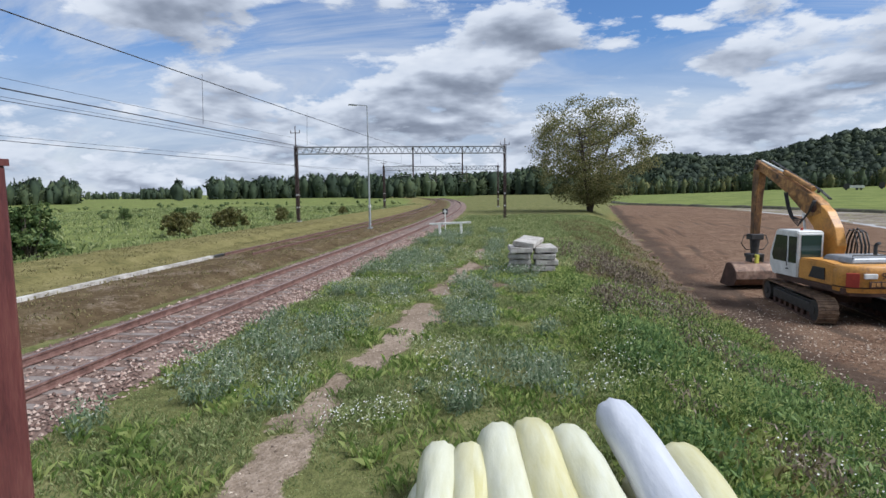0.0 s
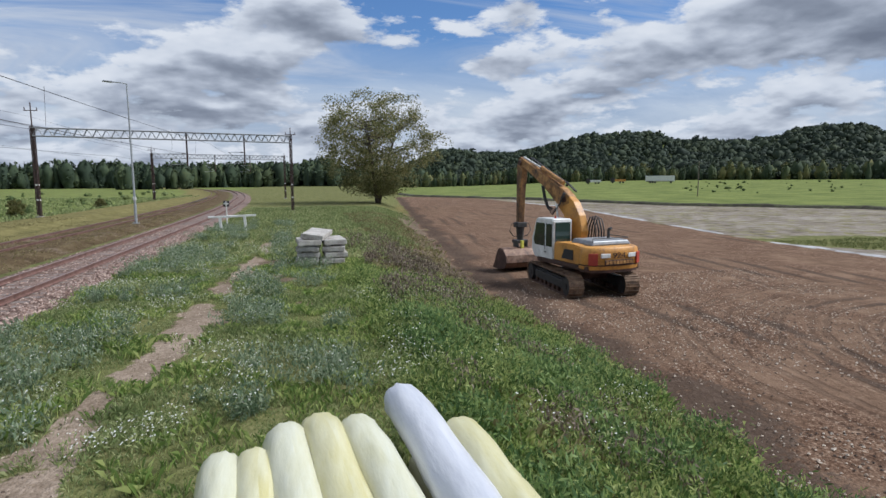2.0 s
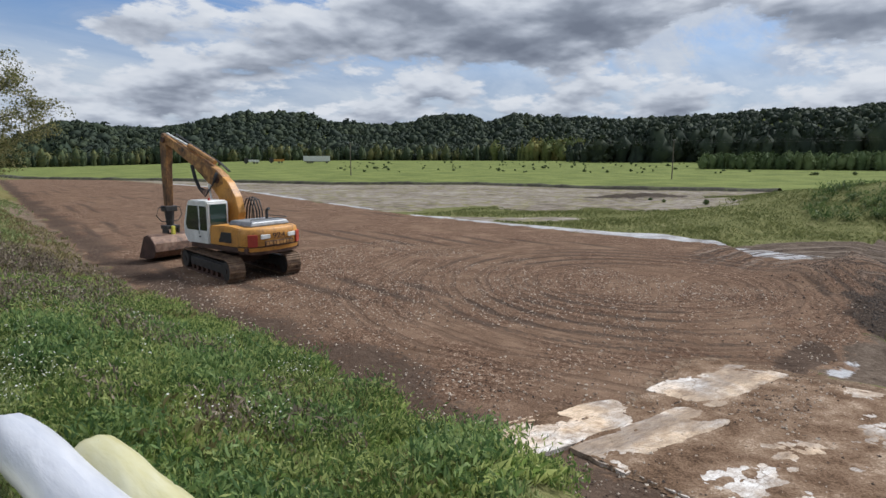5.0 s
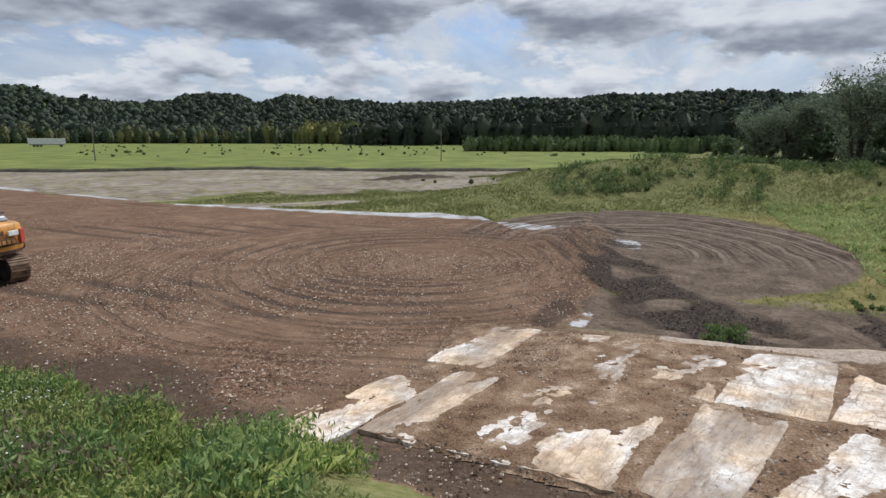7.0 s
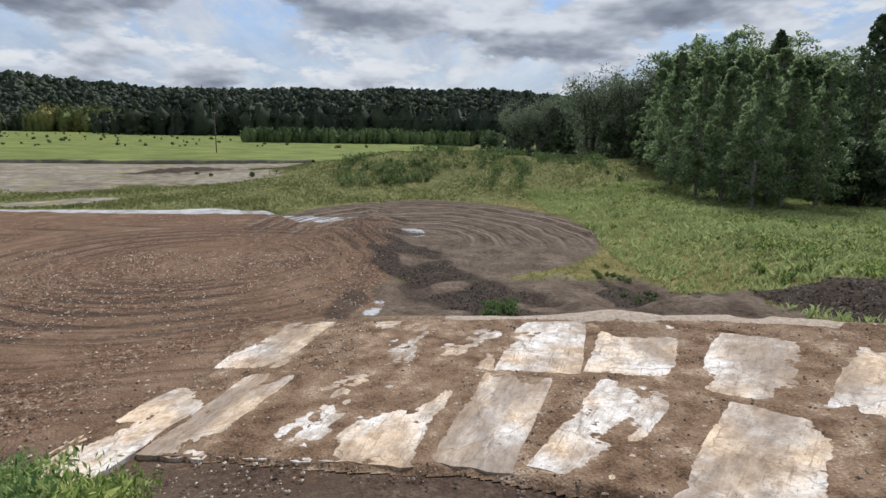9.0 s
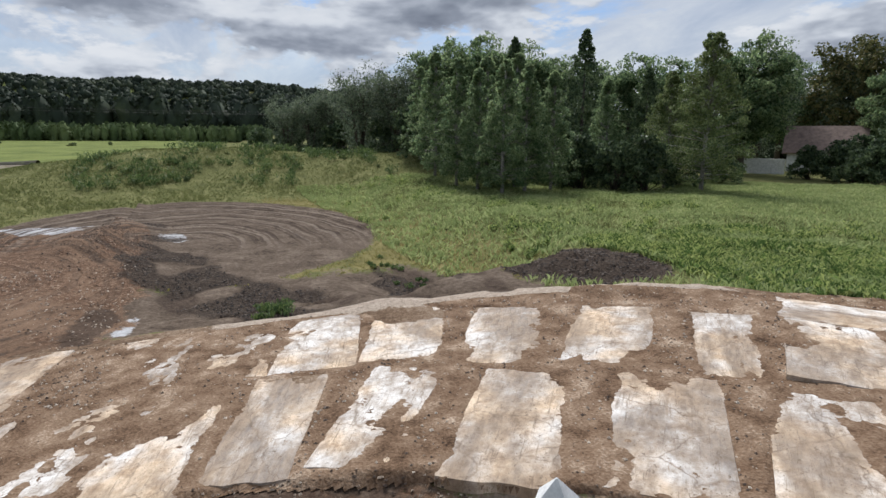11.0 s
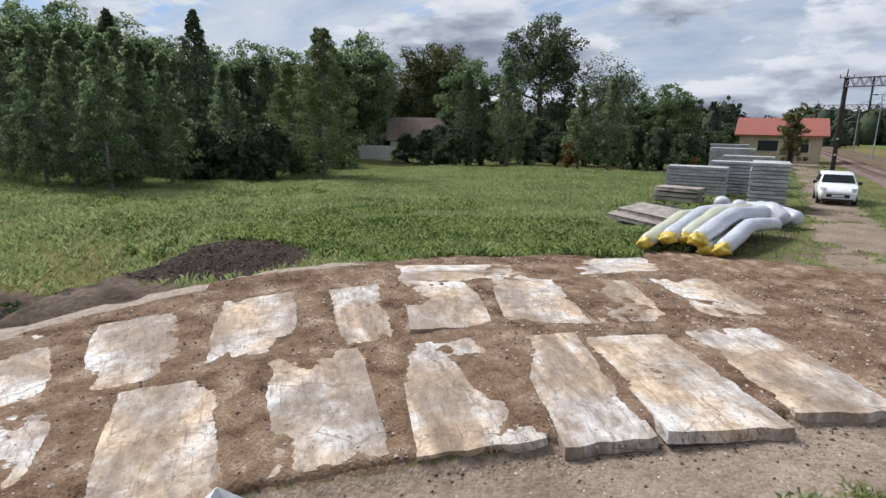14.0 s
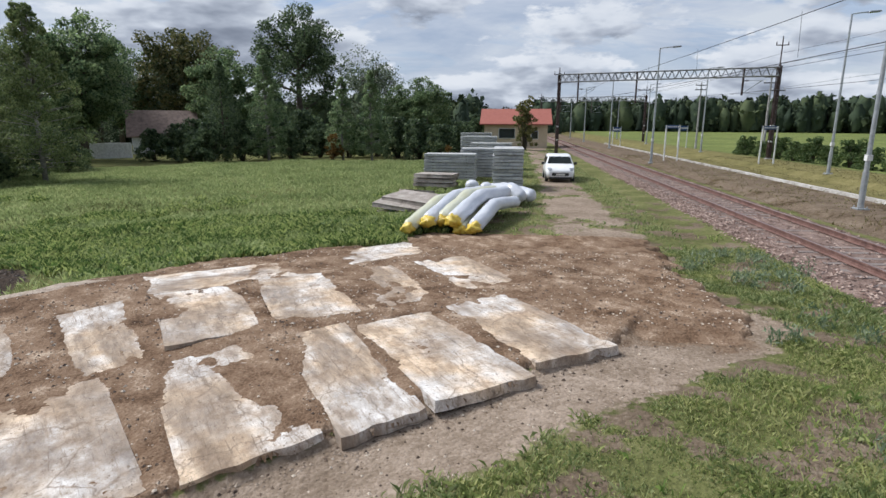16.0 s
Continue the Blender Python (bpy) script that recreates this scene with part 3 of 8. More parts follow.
    mud = ramp(math_("ADD", math_("MULTIPLY", mid, 0.5), math_("MULTIPLY", fine, 0.5)), (0.36, (0.050, 0.037, 0.028)), (0.52, (0.125, 0.096, 0.073)), (0.68, (0.21, 0.168, 0.132)))
    sand = ramp(pebble, (0.30, (0.23, 0.18, 0.14)), (0.80, (0.45, 0.38, 0.31)))
    path = ramp(math_("ADD", math_("MULTIPLY", pebble, 0.5), math_("MULTIPLY", mid, 0.5)), (0.34, (0.130, 0.096, 0.068)), (0.52, (0.235, 0.182, 0.136)), (0.70, (0.36, 0.29, 0.228)))
    clay = ramp(math_("ADD", math_("MULTIPLY", big, 0.4), math_("MULTIPLY", mid, 0.6)), (0.36, (0.10, 0.080, 0.062)), (0.52, (0.23, 0.20, 0.165)), (0.66, (0.34, 0.31, 0.275)))
    # pale wet clay, with the sky's reflection in puddles painted in
    white = ramp(math_("ADD", math_("MULTIPLY", mid, 0.6), math_("MULTIPLY", fine, 0.4)), (0.38, (0.20, 0.19, 0.185)), (0.56, (0.46, 0.46, 0.47)))
    bare = ramp(math_("ADD", math_("MULTIPLY", pebble, 0.5), math_("MULTIPLY", mid, 0.5)), (0.34, (0.080, 0.058, 0.040)), (0.55, (0.155, 0.117, 0.082)), (0.78, (0.26, 0.21, 0.158)))
    bed = ramp(pebble, (0.30, (0.055, 0.037, 0.030)), (0.60, (0.135, 0.095, 0.078)), (0.90, (0.27, 0.21, 0.175)))
    c = mix(att("field"), grass, fieldc)
    c = mix(att("dry", 0.45), c, drygrass)
    c = mix(att("platform", 0.55), c, ramp(gmix, (0.38, (0.050, 0.033, 0.019)), (0.55, (0.100, 0.072, 0.040)), (0.72, (0.155, 0.12, 0.066))))
    c = mix(att("bare"), c, bare)
    olive = ramp(gmix, (0.38, (0.10, 0.10, 0.032)), (0.55, (0.19, 0.18, 0.06)), (0.72, (0.29, 0.26, 0.12)))
    c = mix(att("clay"), c, mix(ramp(noise_tex(0.5, 6, 0.7, 1.0), (0.50, (0, 0, 0)), (0.62, (0.75, 0.75, 0.75))), clay, olive))
    c = mix(att("path"), c, path)
    c = mix(att("mud"), c, mud)
    c = mix(att("white"), c, white)
    c = mix(att("pad"), c, padc)
    c = mix(att("soil"), c, soil)
    c = mix(att("sand"), c, sand)
    c = mix(att("bed"), c, bed)
    turned = ramp(math_("ADD", math_("MULTIPLY", mid, 0.4), math_("MULTIPLY", fine, 0.6)), (0.35, (0.035, 0.025, 0.020)), (0.65, (0.095, 0.070, 0.054)))
    c = mix(math_("MULTIPLY", att("rut", 0.5), 0.8), c, turned)
    dark = ramp(fine, (0.35, (0.020, 0.015, 0.012)), (0.65, (0.070, 0.054, 0.043)))
    wet = math_("MULTIPLY", att("wet", 0.45), 0.88)
    c = mix(wet, c, dark)

    def rings(name, cx, cy, sx, pitch, seed):
        """Worn tyre lines round a centre, broken up by noise."""
        v = N("ShaderNodeVectorMath")
        v.operation = "MULTIPLY_ADD"
        L(tc, v.inputs[0])
        v.inputs[1].default_value = (1 / sx, 1, 0)
        v.inputs[2].default_value = (-cx / sx, -cy, 0)
        ln = N("ShaderNodeVectorMath")
        ln.operation = "LENGTH"
        L(v.outputs[0], ln.inputs[0])
        r = math_("ADD", ln.outputs["Value"], math_("MULTIPLY", noise_tex(0.22, 3, 0.5), seed))
        wave = math_("ADD", math_("SINE", math_("MULTIPLY", r, 6.283 / pitch), 0), math_("SINE", math_("MULTIPLY", r, 6.283 / (pitch * 2.7)), 0))
        wave = math_("ADD", wave, math_("MULTIPLY", math_("SUBTRACT", noise_tex(1.4, 4, 0.7), 0.5), 3.2))
        a = N("ShaderNodeAttribute")
        a.attribute_name = name
        line = ramp(math_("ADD", math_("MULTIPLY", wave, 0.25), 0.5), (0.50, (0, 0, 0)), (0.78, (1, 1, 1)))
        return math_("MULTIPLY", line, a.outputs["Fac"])

    ring1 = rings("disc", 27.5, 0.2, 1.6, 0.34, 1.4)
    ring2 = rings("arcs", 20.5, 8.5, 1.0, 0.42, 1.6)
    pale = ramp(fine, (0.35, (0.16, 0.125, 0.098)), (0.65, (0.26, 0.215, 0.175)))
    ring3 = rings("disc", 27.6, 0.1, 1.6, 0.51, 1.4)
    c = mix(math_("MULTIPLY", ring3, 0.6), c, pale)
    c = mix(math_("MULTIPLY", ring1, 0.85), c, turned)
    c = mix(math_("MULTIPLY", ring2, 0.26), c, turned)
    L(c, b.inputs["Base Color"])
    b.inputs["Roughness"].default_value = 0.95
    b.inputs["Specular IOR Level"].default_value = 0.03
    bp = N("ShaderNodeBump")
    bp.inputs["Strength"].default_value, bp.inputs["Distance"].default_value = 0.9, 0.08
    L(math_("SUBTRACT", math_("ADD", math_("ADD", math_("MULTIPLY", fine, 0.6), math_("MULTIPLY", mid, 0.8)), math_("MULTIPLY", vor.outputs["Distance"], -0.15)), math_("ADD", math_("MULTIPLY", ring1, 0.8), math_("MULTIPLY", ring2, 0.4))), bp.inputs["Height"])
    L(bp.outputs[0], b.inputs["Normal"])
    return m


def axis(fine_lo, fine_hi, step, lo, hi, grow=1.07):
    a = list(np.arange(fine_lo, fine_hi + 1e-6, step))
    s, v = step, a[-1]
    while v < hi:
        s *= grow
        v += s
        a.append(v)
    s, v, pre = step, a[0], []
    while v > lo:
        s *= grow
        v -= s
        pre.append(v)
    return np.array(pre[::-1] + a)


def build_ground():
    xs, ys = axis(-10, 44, 0.22, -2500, 2500, 1.05), axis(-17, 20, 0.2, -2500, 2500, 1.05)
    X, Y = np.meshgrid(xs, ys)
    nx, ny = len(xs), len(ys)
    Z = ground_z(X, Y)
    mk = masks(X, Y)
    # wheel ruts and tooth marks in the worked ground
    Z = Z + 0.05 * wob(X, Y, 0.5, 17) * mk["wet"] - 0.08 * mk["rut"] * np.clip(mk["mud"] + 0.5 * mk["pad"] + 0.4 * mk["soil"], 0, 1)
    me = bpy.data.meshes.new("ground")
    co = np.stack([X, Y, Z], -1).reshape(-1, 3).astype(np.float32)
    me.vertices.add(len(co))
    me.vertices.foreach_set("co", co.ravel())
    i = (np.arange(ny - 1)[:, None] * nx + np.arange(nx - 1)[None]).ravel()
    f = np.stack([i, i + 1, i + 1 + nx, i + nx], -1).astype(np.int32)
    me.loops.add(f.size)
    me.loops.foreach_set("vertex_index", f.ravel())
    me.polygons.add(len(f))
    me.polygons.foreach_set("loop_start", np.arange(0, f.size, 4, dtype=np.int32))
    me.update(calc_edges=True)
    me.polygons.foreach_set("use_smooth", np.ones(len(f), bool))
    for k, v in mk.items():
        a = me.attributes.new(k, "FLOAT", "POINT")
        a.data.foreach_set("value", v.reshape(-1).astype(np.float32))
    me.materials.append(ground_material())
    return tagged(new("ground", me), "grass bank, brown gravel pad and meadow ground", "ground", kind="structure")


build_ground()


def gz(x, y):
    return float(ground_z(x, y))


# ---------------------------------------------------------------- railway
def sweep(profile, xs_ys, name, material, parent, z0=0.0):
    """A section swept along a line of places on the plan."""
    bm = bmesh.new()
    rings = []
    for x, y in xs_ys:
        rings.append([bm.verts.new((x + u, y, z0 + w)) for u, w in profile])
    n = len(profile)
    for a, b in zip(rings, rings[1:]):
        for k in range(n):
            bm.faces.new((a[k], b[k], b[(k + 1) % n], a[(k + 1) % n]))
    bm.faces.new(rings[0])
    bm.faces.new(rings[-1][::-1])
    bmesh.ops.recalc_face_normals(bm, faces=bm.faces)
    return part(name, bm, material, parent)


RAIL_SECTION = [(-0.065, -0.16), (0.065, -0.16), (0.065, -0.145), (0.012, -0.13), (0.012, -0.045), (0.036, -0.035), (0.036, 0.0), (-0.036, 0.0), (-0.036, -0.035), (-0.012, -0.045), (-0.012, -0.13), (-0.065, -0.145)]


def sleeper_mesh():
    bm = bmesh.new()
    prof = [(-0.13, -0.2), (0.13, -0.2), (0.10, 0.0), (-0.10, 0.0)]
    a = [bm.verts.new((-1.25, y, z)) for y, z in prof]
    b = [bm.verts.new((1.25, y, z - 0.0)) for y, z in prof]
    bm.faces.new(a[::-1])
    bm.faces.new(b)
    for k in range(4):
        bm.faces.new((a[k], a[(k + 1) % 4], b[(k + 1) % 4], b[k]))
    me = bpy.data.meshes.new("sleeper")
    bmesh.ops.recalc_face_normals(bm, faces=bm.faces)
    bm.to_mesh(me)
    bm.free()
    me.materials.append(M_SLEEPER)
    return me


def build_track():
    tr = thing("railway_track", "rusty single railway track on old sleepers and ballast", "railway track", kind="structure")
    ys = [-160, -120] + list(np.arange(-90, 40, 6.0)) + list(np.arange(40, 260, 6.0))
    for off in (-7.69, -9.19):
        line = [(off + float(bend(y)), y) for y in ys]
        sweep(RAIL_SECTION, line, "rail", M_RAIL, tr)
        sweep([(-0.033, 0.001), (0.033, 0.001), (0.030, 0.004), (-0.030, 0.004)], line, "rail_head", M_RAILTOP, tr)
    me = sleeper_mesh()
    rnd = random.Random(4)
    y = -75.0
    for k in range(250):
        ob = new("sleeper", me)
        ob.parent = tr
        ob.location = (-8.44 + float(bend(y)) + rnd.uniform(-0.03, 0.03), y, -0.178 + rnd.uniform(-0.015, 0.008))
        ob.rotation_euler = (0, 0, rnd.uniform(-0.02, 0.02))
        y += 0.62
    # ballast bed under and beside the rails
    bm = bmesh.new()
    rings = []
    for y in np.arange(-160, 262, 1.5):
        c = -8.44 + float(bend(y))
        w = 0.12 * math.sin(y * 1.3) + 0.1 * math.sin(y * 0.47)
        rings.append([bm.verts.new((c + u, y, z)) for u, z in ((-2.0, -0.42), (-1.55, -0.22), (-0.9, -0.186), (0, -0.182), (0.9, -0.186), (1.5, -0.205), (2.1 + w, -0.31), (2.35 + w, -0.42))])
    for a, b in zip(rings, rings[1:]):
        for k in range(7):
            bm.faces.new((a[k], a[k + 1], b[k + 1], b[k]))
    part("ballast_bed", bm, mat("ballast_bed", [(0.065, 0.042, 0.033), (0.165, 0.108, 0.085), (0.29, 0.215, 0.175)], 3.0, 0.95, 0.8, fine=22, bdist=0.06), tr)
    # loose stones
    rs = np.random.RandomState(5)
    n = 17000
    yy = np.concatenate([rs.uniform(2, 45, 10500), rs.uniform(-45, 2, 6500)])
    xx = -8.44 + bend(yy) + np.where(rs.rand(n) < 0.62, rs.normal(1.75, 0.33, n), rs.uniform(-1.6, 1.6, n))
    hh = np.where(np.abs(xx + 8.44 - bend(yy)) < 1.5, -0.175, -0.20 - 0.16 * np.clip(np.abs(xx + 8.44) - 1.5, 0, 1.2))
    sz = rs.uniform(0.018, 0.05, n)
    octa = np.array([(1, 0, 0), (0, 1, 0), (-1, 0, 0), (0, -1, 0), (0, 0, 0.8), (0, 0, -0.8)])
    tri = np.array([(0, 1, 4), (1, 2, 4), (2, 3, 4), (3, 0, 4)])
    j = rs.uniform(0.6, 1.4, (n, 6, 3))
    V = octa[None] * j * sz[:, None, None]
    a = rs.uniform(0, 6.28, n)
    ca, sa = np.cos(a)[:, None], np.sin(a)[:, None]
    V = np.stack([V[..., 0] * ca - V[..., 1] * sa, V[..., 0] * sa + V[..., 1] * ca, V[..., 2]], -1) + np.stack([xx, yy, hh + sz * 0.3], -1)[:, None]
    me = bpy.data.meshes.new("ballast_stones")
    F = (np.arange(n)[:, None, None] * 6 + tri[None]).reshape(-1, 3)
    me.from_pydata(V.reshape(-1, 3).tolist(), [], F.tolist())
    me.materials.append(M_BALLAST)
    ob = new("ballast_stones", me)
    ob.parent = tr
    tagged(ob, kind="stuff")


build_track()


def build_second_track():
    tr = thing("overgrown_track", "old overgrown railway track with dark rusty rails", "railway track", kind="structure")
    ys = list(np.arange(27, 260, 6.0))
    for off in (-13.2, -14.7):
        sweep(RAIL_SECTION, [(off + float(bend(y)) * 1.1, y) for y in ys], "rail", M_RAIL, tr, z0=0.03)


build_second_track()


def build_kerb():
    k = thing("platform_edge", "low platform edge of worn white concrete", "kerb", kind="structure")
    bm = bmesh.new()
    y = -95.0
    rnd = random.Random(2)
    while y < 25.5:
        box(bm, (-14.86 + rnd.uniform(-0.01, 0.01), y + 0.5, -0.10 + rnd.uniform(-0.01, 0.01)), (0.20, 0.985, 0.22), (0, 0, rnd.uniform(-0.6, 0.6)))
        y += 1.0
    part("edge_stones", bm, mat("worn_edge_concrete", [(0.16, 0.14, 0.115), (0.42, 0.39, 0.35), (0.58, 0.56, 0.52)], 0.9, 0.85, 0.3, fine=7), k)
    bm = bmesh.new()
    while y < 120:
        x = -14.86 + float(bend(y + 1))
        box(bm, (x - 0.1, y + 1.0, -0.13), (0.25, 1.98, 0.2), (0, 0, 0))
        y += 2.0
    part("dark_edge_stones", bm, M_DARK, k)


build_kerb()


# ---------------------------------------------------------------- catenary
def lattice(bm, p, q, h, w, n, r=0.035):
    """A four-chord truss between p and q, of height h and width w."""
    p, q = Vector(p), Vector(q)
    d = (q - p).normalized()
    side = Vector((-d.y, d.x, 0)) * w / 2
    up = Vector((0, 0, h))
    for s in (-1, 1):
        for u in (0, 1):
            cyl(bm, p + side * s + up * u, q + side * s + up * u, r, seg=4)
        for k in range(n):
            a, m, b = p.lerp(q, k / n), p.lerp(q, (k + 0.5) / n), p.lerp(q, (k + 1) / n)
            cyl(bm, a + side * s, m + side * s + up, r * 0.6, seg=4, caps=False)
            cyl(bm, m + side * s + up, b + side * s, r * 0.6, seg=4, caps=False)
    for k in range(0, n + 1, 2):
        a = p.lerp(q, k / n)
        cyl(bm, a - side, a + side, r * 0.6, seg=4, caps=False)
        cyl(bm, a - side + up, a + side + up, r * 0.6, seg=4, caps=False)


def lattice_post(bm, x, y, z0, z1, w):
    for sx in (-1, 1):
        for sy in (-1, 1):
            box(bm, (x + sx * w / 2, y + sy * w / 2, (z0 + z1) / 2), (0.07, 0.07, z1 - z0))
    n = max(2, int((z1 - z0) / 0.55))
    for k in range(n):
        a, b = z0 + (z1 - z0) * k / n, z0 + (z1 - z0) * (k + 1) / n
        for s in (-1, 1):
            t = 1 if k % 2 else -1
            cyl(bm, (x - t * w / 2, y + s * w / 2, a), (x + t * w / 2, y + s * w / 2, b), 0.02, seg=4, caps=False)
            cyl(bm, (x + s * w / 2, y - t * w / 2, a), (x + s * w / 2, y + t * w / 2, b), 0.02, seg=4, caps=False)


def gantry(left, right, beam_z, hangers, spike, label, w=0.27, depth=0.75):
    """A catenary portal: two posts, a lattice beam, hangers with insulated arms."""
    g = thing("catenary_gantry", label, "gantry")
    for nm, (x, y), top in (("post", left, beam_z + depth + spike[0]), ("post", right, beam_z + depth + spike[1])):
        z0 = gz(x, y) - 0.3
        bm = bmesh.new()
        box(bm, (x, y, z0 + (beam_z + depth + 0.15 - z0) / 2), (w * 0.55, w, beam_z + depth + 0.15 - z0))
        lattice_post(bm, x, y, z0, beam_z + depth + 0.1, w)
        p = part("post", bm, M_STEELDARK, g)
        bm = bmesh.new()
        box(bm, (x, y, z0 + 0.18), (w * 2, w * 2, 0.42), bev=0.03)
        part("footing", bm, M_CONC, g)
        if top > beam_z + depth + 0.3:
            bm = bmesh.new()
            cyl(bm, (x, y, beam_z + depth), (x, y, top), 0.06, 0.045, 6)
            box(bm, (x, y, top - 0.75), (1.1, 0.07, 0.07))
            for s in (-0.5, 0, 0.5):
                cyl(bm, (x + s, y, top - 0.75), (x + s, y, top - 0.45), 0.05, 0.03, 6)
            part("mast_top", bm, M_STEELDARK, g)
        for k in (0, 1):
            bm = bmesh.new()
            box(bm, (x, y, 1.6 + gz(x, y) + k * 1.4), (w + 0.05, w + 0.05, 0.14))
            part("white_band", bm, M_WHITEP, g, "white painted band")
    bm = bmesh.new()
    lattice(bm, (*left, beam_z), (*right, beam_z), depth, 0.5, 30, 0.05)
    part("beam", bm, M_STEELGREY, g, "grey lattice beam")
    for f, low in hangers:
        p = Vector((*left, beam_z)).lerp(Vector((*right, beam_z)), f)
        bm = bmesh.new()
        box(bm, (p.x, p.y, (beam_z + depth + low) / 2), (0.14, 0.14, beam_z + depth - low))
        h = part("hanger", bm, M_STEELDARK, g)
        bm = bmesh.new()
        cyl(bm, (p.x, p.y, low + 0.15), (p.x - 1.7, p.y, low + 1.35), 0.03, seg=6)
        cyl(bm, (p.x, p.y, low + 1.3), (p.x - 1.6, p.y, low + 1.3), 0.022, seg=6)
        cyl(bm, (p.x - 0.3, p.y, low + 0.2), (p.x - 1.9, p.y, low + 0.1), 0.022, seg=6)
        part("cantilever_arm", bm, M_GALV, h)
        bm = bmesh.new()
        for k in range(5):
            cyl(bm, (p.x - 0.15 - 0.07 * k, p.y, low + 1.3), (p.x - 0.19 - 0.07 * k, p.y, low + 1.3), 0.07, 0.05, 8)
        part("insulator", bm, M_UNDER, h)
    return g


GANT = "dark steel catenary gantry with lattice beam over the tracks"
gantry((-23.9, 60.4), (-1.0, 65.8), 7.35, [(0.55, 4.7), (0.79, 4.9)], (2.3, 0.9), GANT)
gantry((-26.0, 112.0), (-3.2, 118.0), 7.4, [(0.45, 4.9), (0.72, 4.9)], (1.4, 0.6), GANT, 0.32)
gantry((-4.65, -62.6), (-23.4, -56.0), 7.25, [(0.1, 5.2), (0.39, 5.0), (0.86, 5.6)], (0.75, 2.6), GANT)
gantry((-5.6, -118.0), (-24.5, -112.0), 7.3, [(0.2, 5.2), (0.5, 5.0)], (0.8, 1.8), GANT, 0.32)


def wire(pts, r, name, label):
    bm = bmesh.new()
    out = []
    for a, b in zip(pts, pts[1:]):
        a, b = Vector(a), Vector(b)
        n = 14
        sag = (b - a).length ** 2 / 22000
        for k in range(n):
            t = k / n
            p = a.lerp(b, t)
            p.z -= 4 * sag * t * (1 - t)
            out.append(p)
    out.append(Vector(pts[-1]))
    tube(bm, out, r, 4)
    return tagged(part(name, bm, M_DARK), label, "overhead wire", kind="structure")


YS = [-115, -59.5, 0, 63, 115]
for cx, nm in ((-8.6, 0), (-17.2, 1)):
    bx = [cx + float(bend(y)) * 0.8 + 0.25 * (-1) ** k for k, y in enumerate(YS)]
    wire([(bx[0], YS[0], 7.0), (bx[1], YS[1], 7.0), (bx[3], YS[3], 7.0), (bx[4], YS[4], 7.0)], 0.013, "catenary_wire", "thin dark overhead carrier wire")
    wire([(bx[0], YS[0], 5.6), (bx[1], YS[1], 5.62), (bx[3], YS[3], 5.62), (bx[4], YS[4], 5.6)], 0.012, "contact_wire", "thin dark overhead contact wire")
for cx, z in ((-24.4, 9.2), (-24.9, 8.4), (-31, 7.2)):
    wire([(cx + 0.6, -114, z), (cx + 0.8, -56, z), (cx, 60.4, z), (cx - 2, 112, z)], 0.011, "feeder_wire", "thin dark feeder wire along the railway")
bm = bmesh.new()
for y in (-40, -30, -20, 8.5, 15, 23, 33, 43, 52):
    t = (y + 59.5) / 122.5
    s = 122.5 ** 2 / 22000 * 4 * t * (1 - t)
    cyl(bm, (-8.6, y, 5.62 - s * 0.98), (-8.55, y, 7.0 - s), 0.006, seg=4)
tagged(part("dropper", bm, M_DARK), "thin droppers between the overhead wires", "overhead wire", kind="structure")


# ---------------------------------------------------------------- lamps and signs of the station
def street_lamp(x, y, h, arm, label, z=None, lean=0.0):
    z = gz(x, y) if z is None else z
    t = thing("street_lamp", label, "street lamp", pose(x, y, z, 0, lean, 0), "platform lamps")
    bm = bmesh.new()
    box(bm, (0, 0, 0.02), (0.42, 0.42, 0.05))
    for sx in (-1, 1):
        for sy in (-1, 1):
            cyl(bm, (sx * 0.15, sy * 0.15, 0), (sx * 0.15, sy * 0.15, 0.12), 0.022, seg=6)
    part("base_plate", bm, M_GALV, t)
    bm = bmesh.new()
    cyl(bm, (0, 0, 0), (0, 0, 1.4), 0.105, 0.105, 12)
    cyl(bm, (0, 0, 1.4), (0, 0, h), 0.085, 0.05, 12)
    part("pole", bm, M_GALV, t)
    bm = bmesh.new()
    box(bm, (0, 0, 1.9), (0.2, 0.2, 0.22), bev=0.01)
    part("number_plate_band", bm, M_WHITEP, t, "white band round the pole")
    bm = bmesh.new()
    tube(bm, [(0, 0, h - 0.1), (0.06 * arm, 0, h), (0.5 * arm, 0, h + 0.06), (1.0 * arm, 0, h + 0.1)], 0.035, 8)
    part("arm", bm, M_GALV, t)
    bm = bmesh.new()
    box(bm, (1.25 * arm, 0, h + 0.12), (0.75, 0.28, 0.10), (0, -4 * arm, 0), bev=0.03, taper=0.8)
    hd = part("lamp_head", bm, M_STEELGREY, t)
    bm = bmesh.new()
    box(bm, (1.25 * arm, 0, h + 0.062), (0.5, 0.2, 0.02), (0, -4 * arm, 0))
    part("lens", bm, M_GLASS, hd)
    return t


LAMP = "tall galvanised platform lamp with a short arm"
street_lamp(-12.3, 47.3, 10.4, -1, LAMP)
street_lamp(-12.8, -22.9, 9.6, 1, LAMP)
street_lamp(-20.2, -39.6, 9.7, -1, LAMP)
street_lamp(-11.3, -48.9, 9.0, -1, LAMP)
for x, y in ((-21.5, -69), (-12.4, -76), (-21.5, -96), (-12.6, -104), (-13, -132), (-22, -125)):
    street_lamp(x, y, 9.2, -1, LAMP)


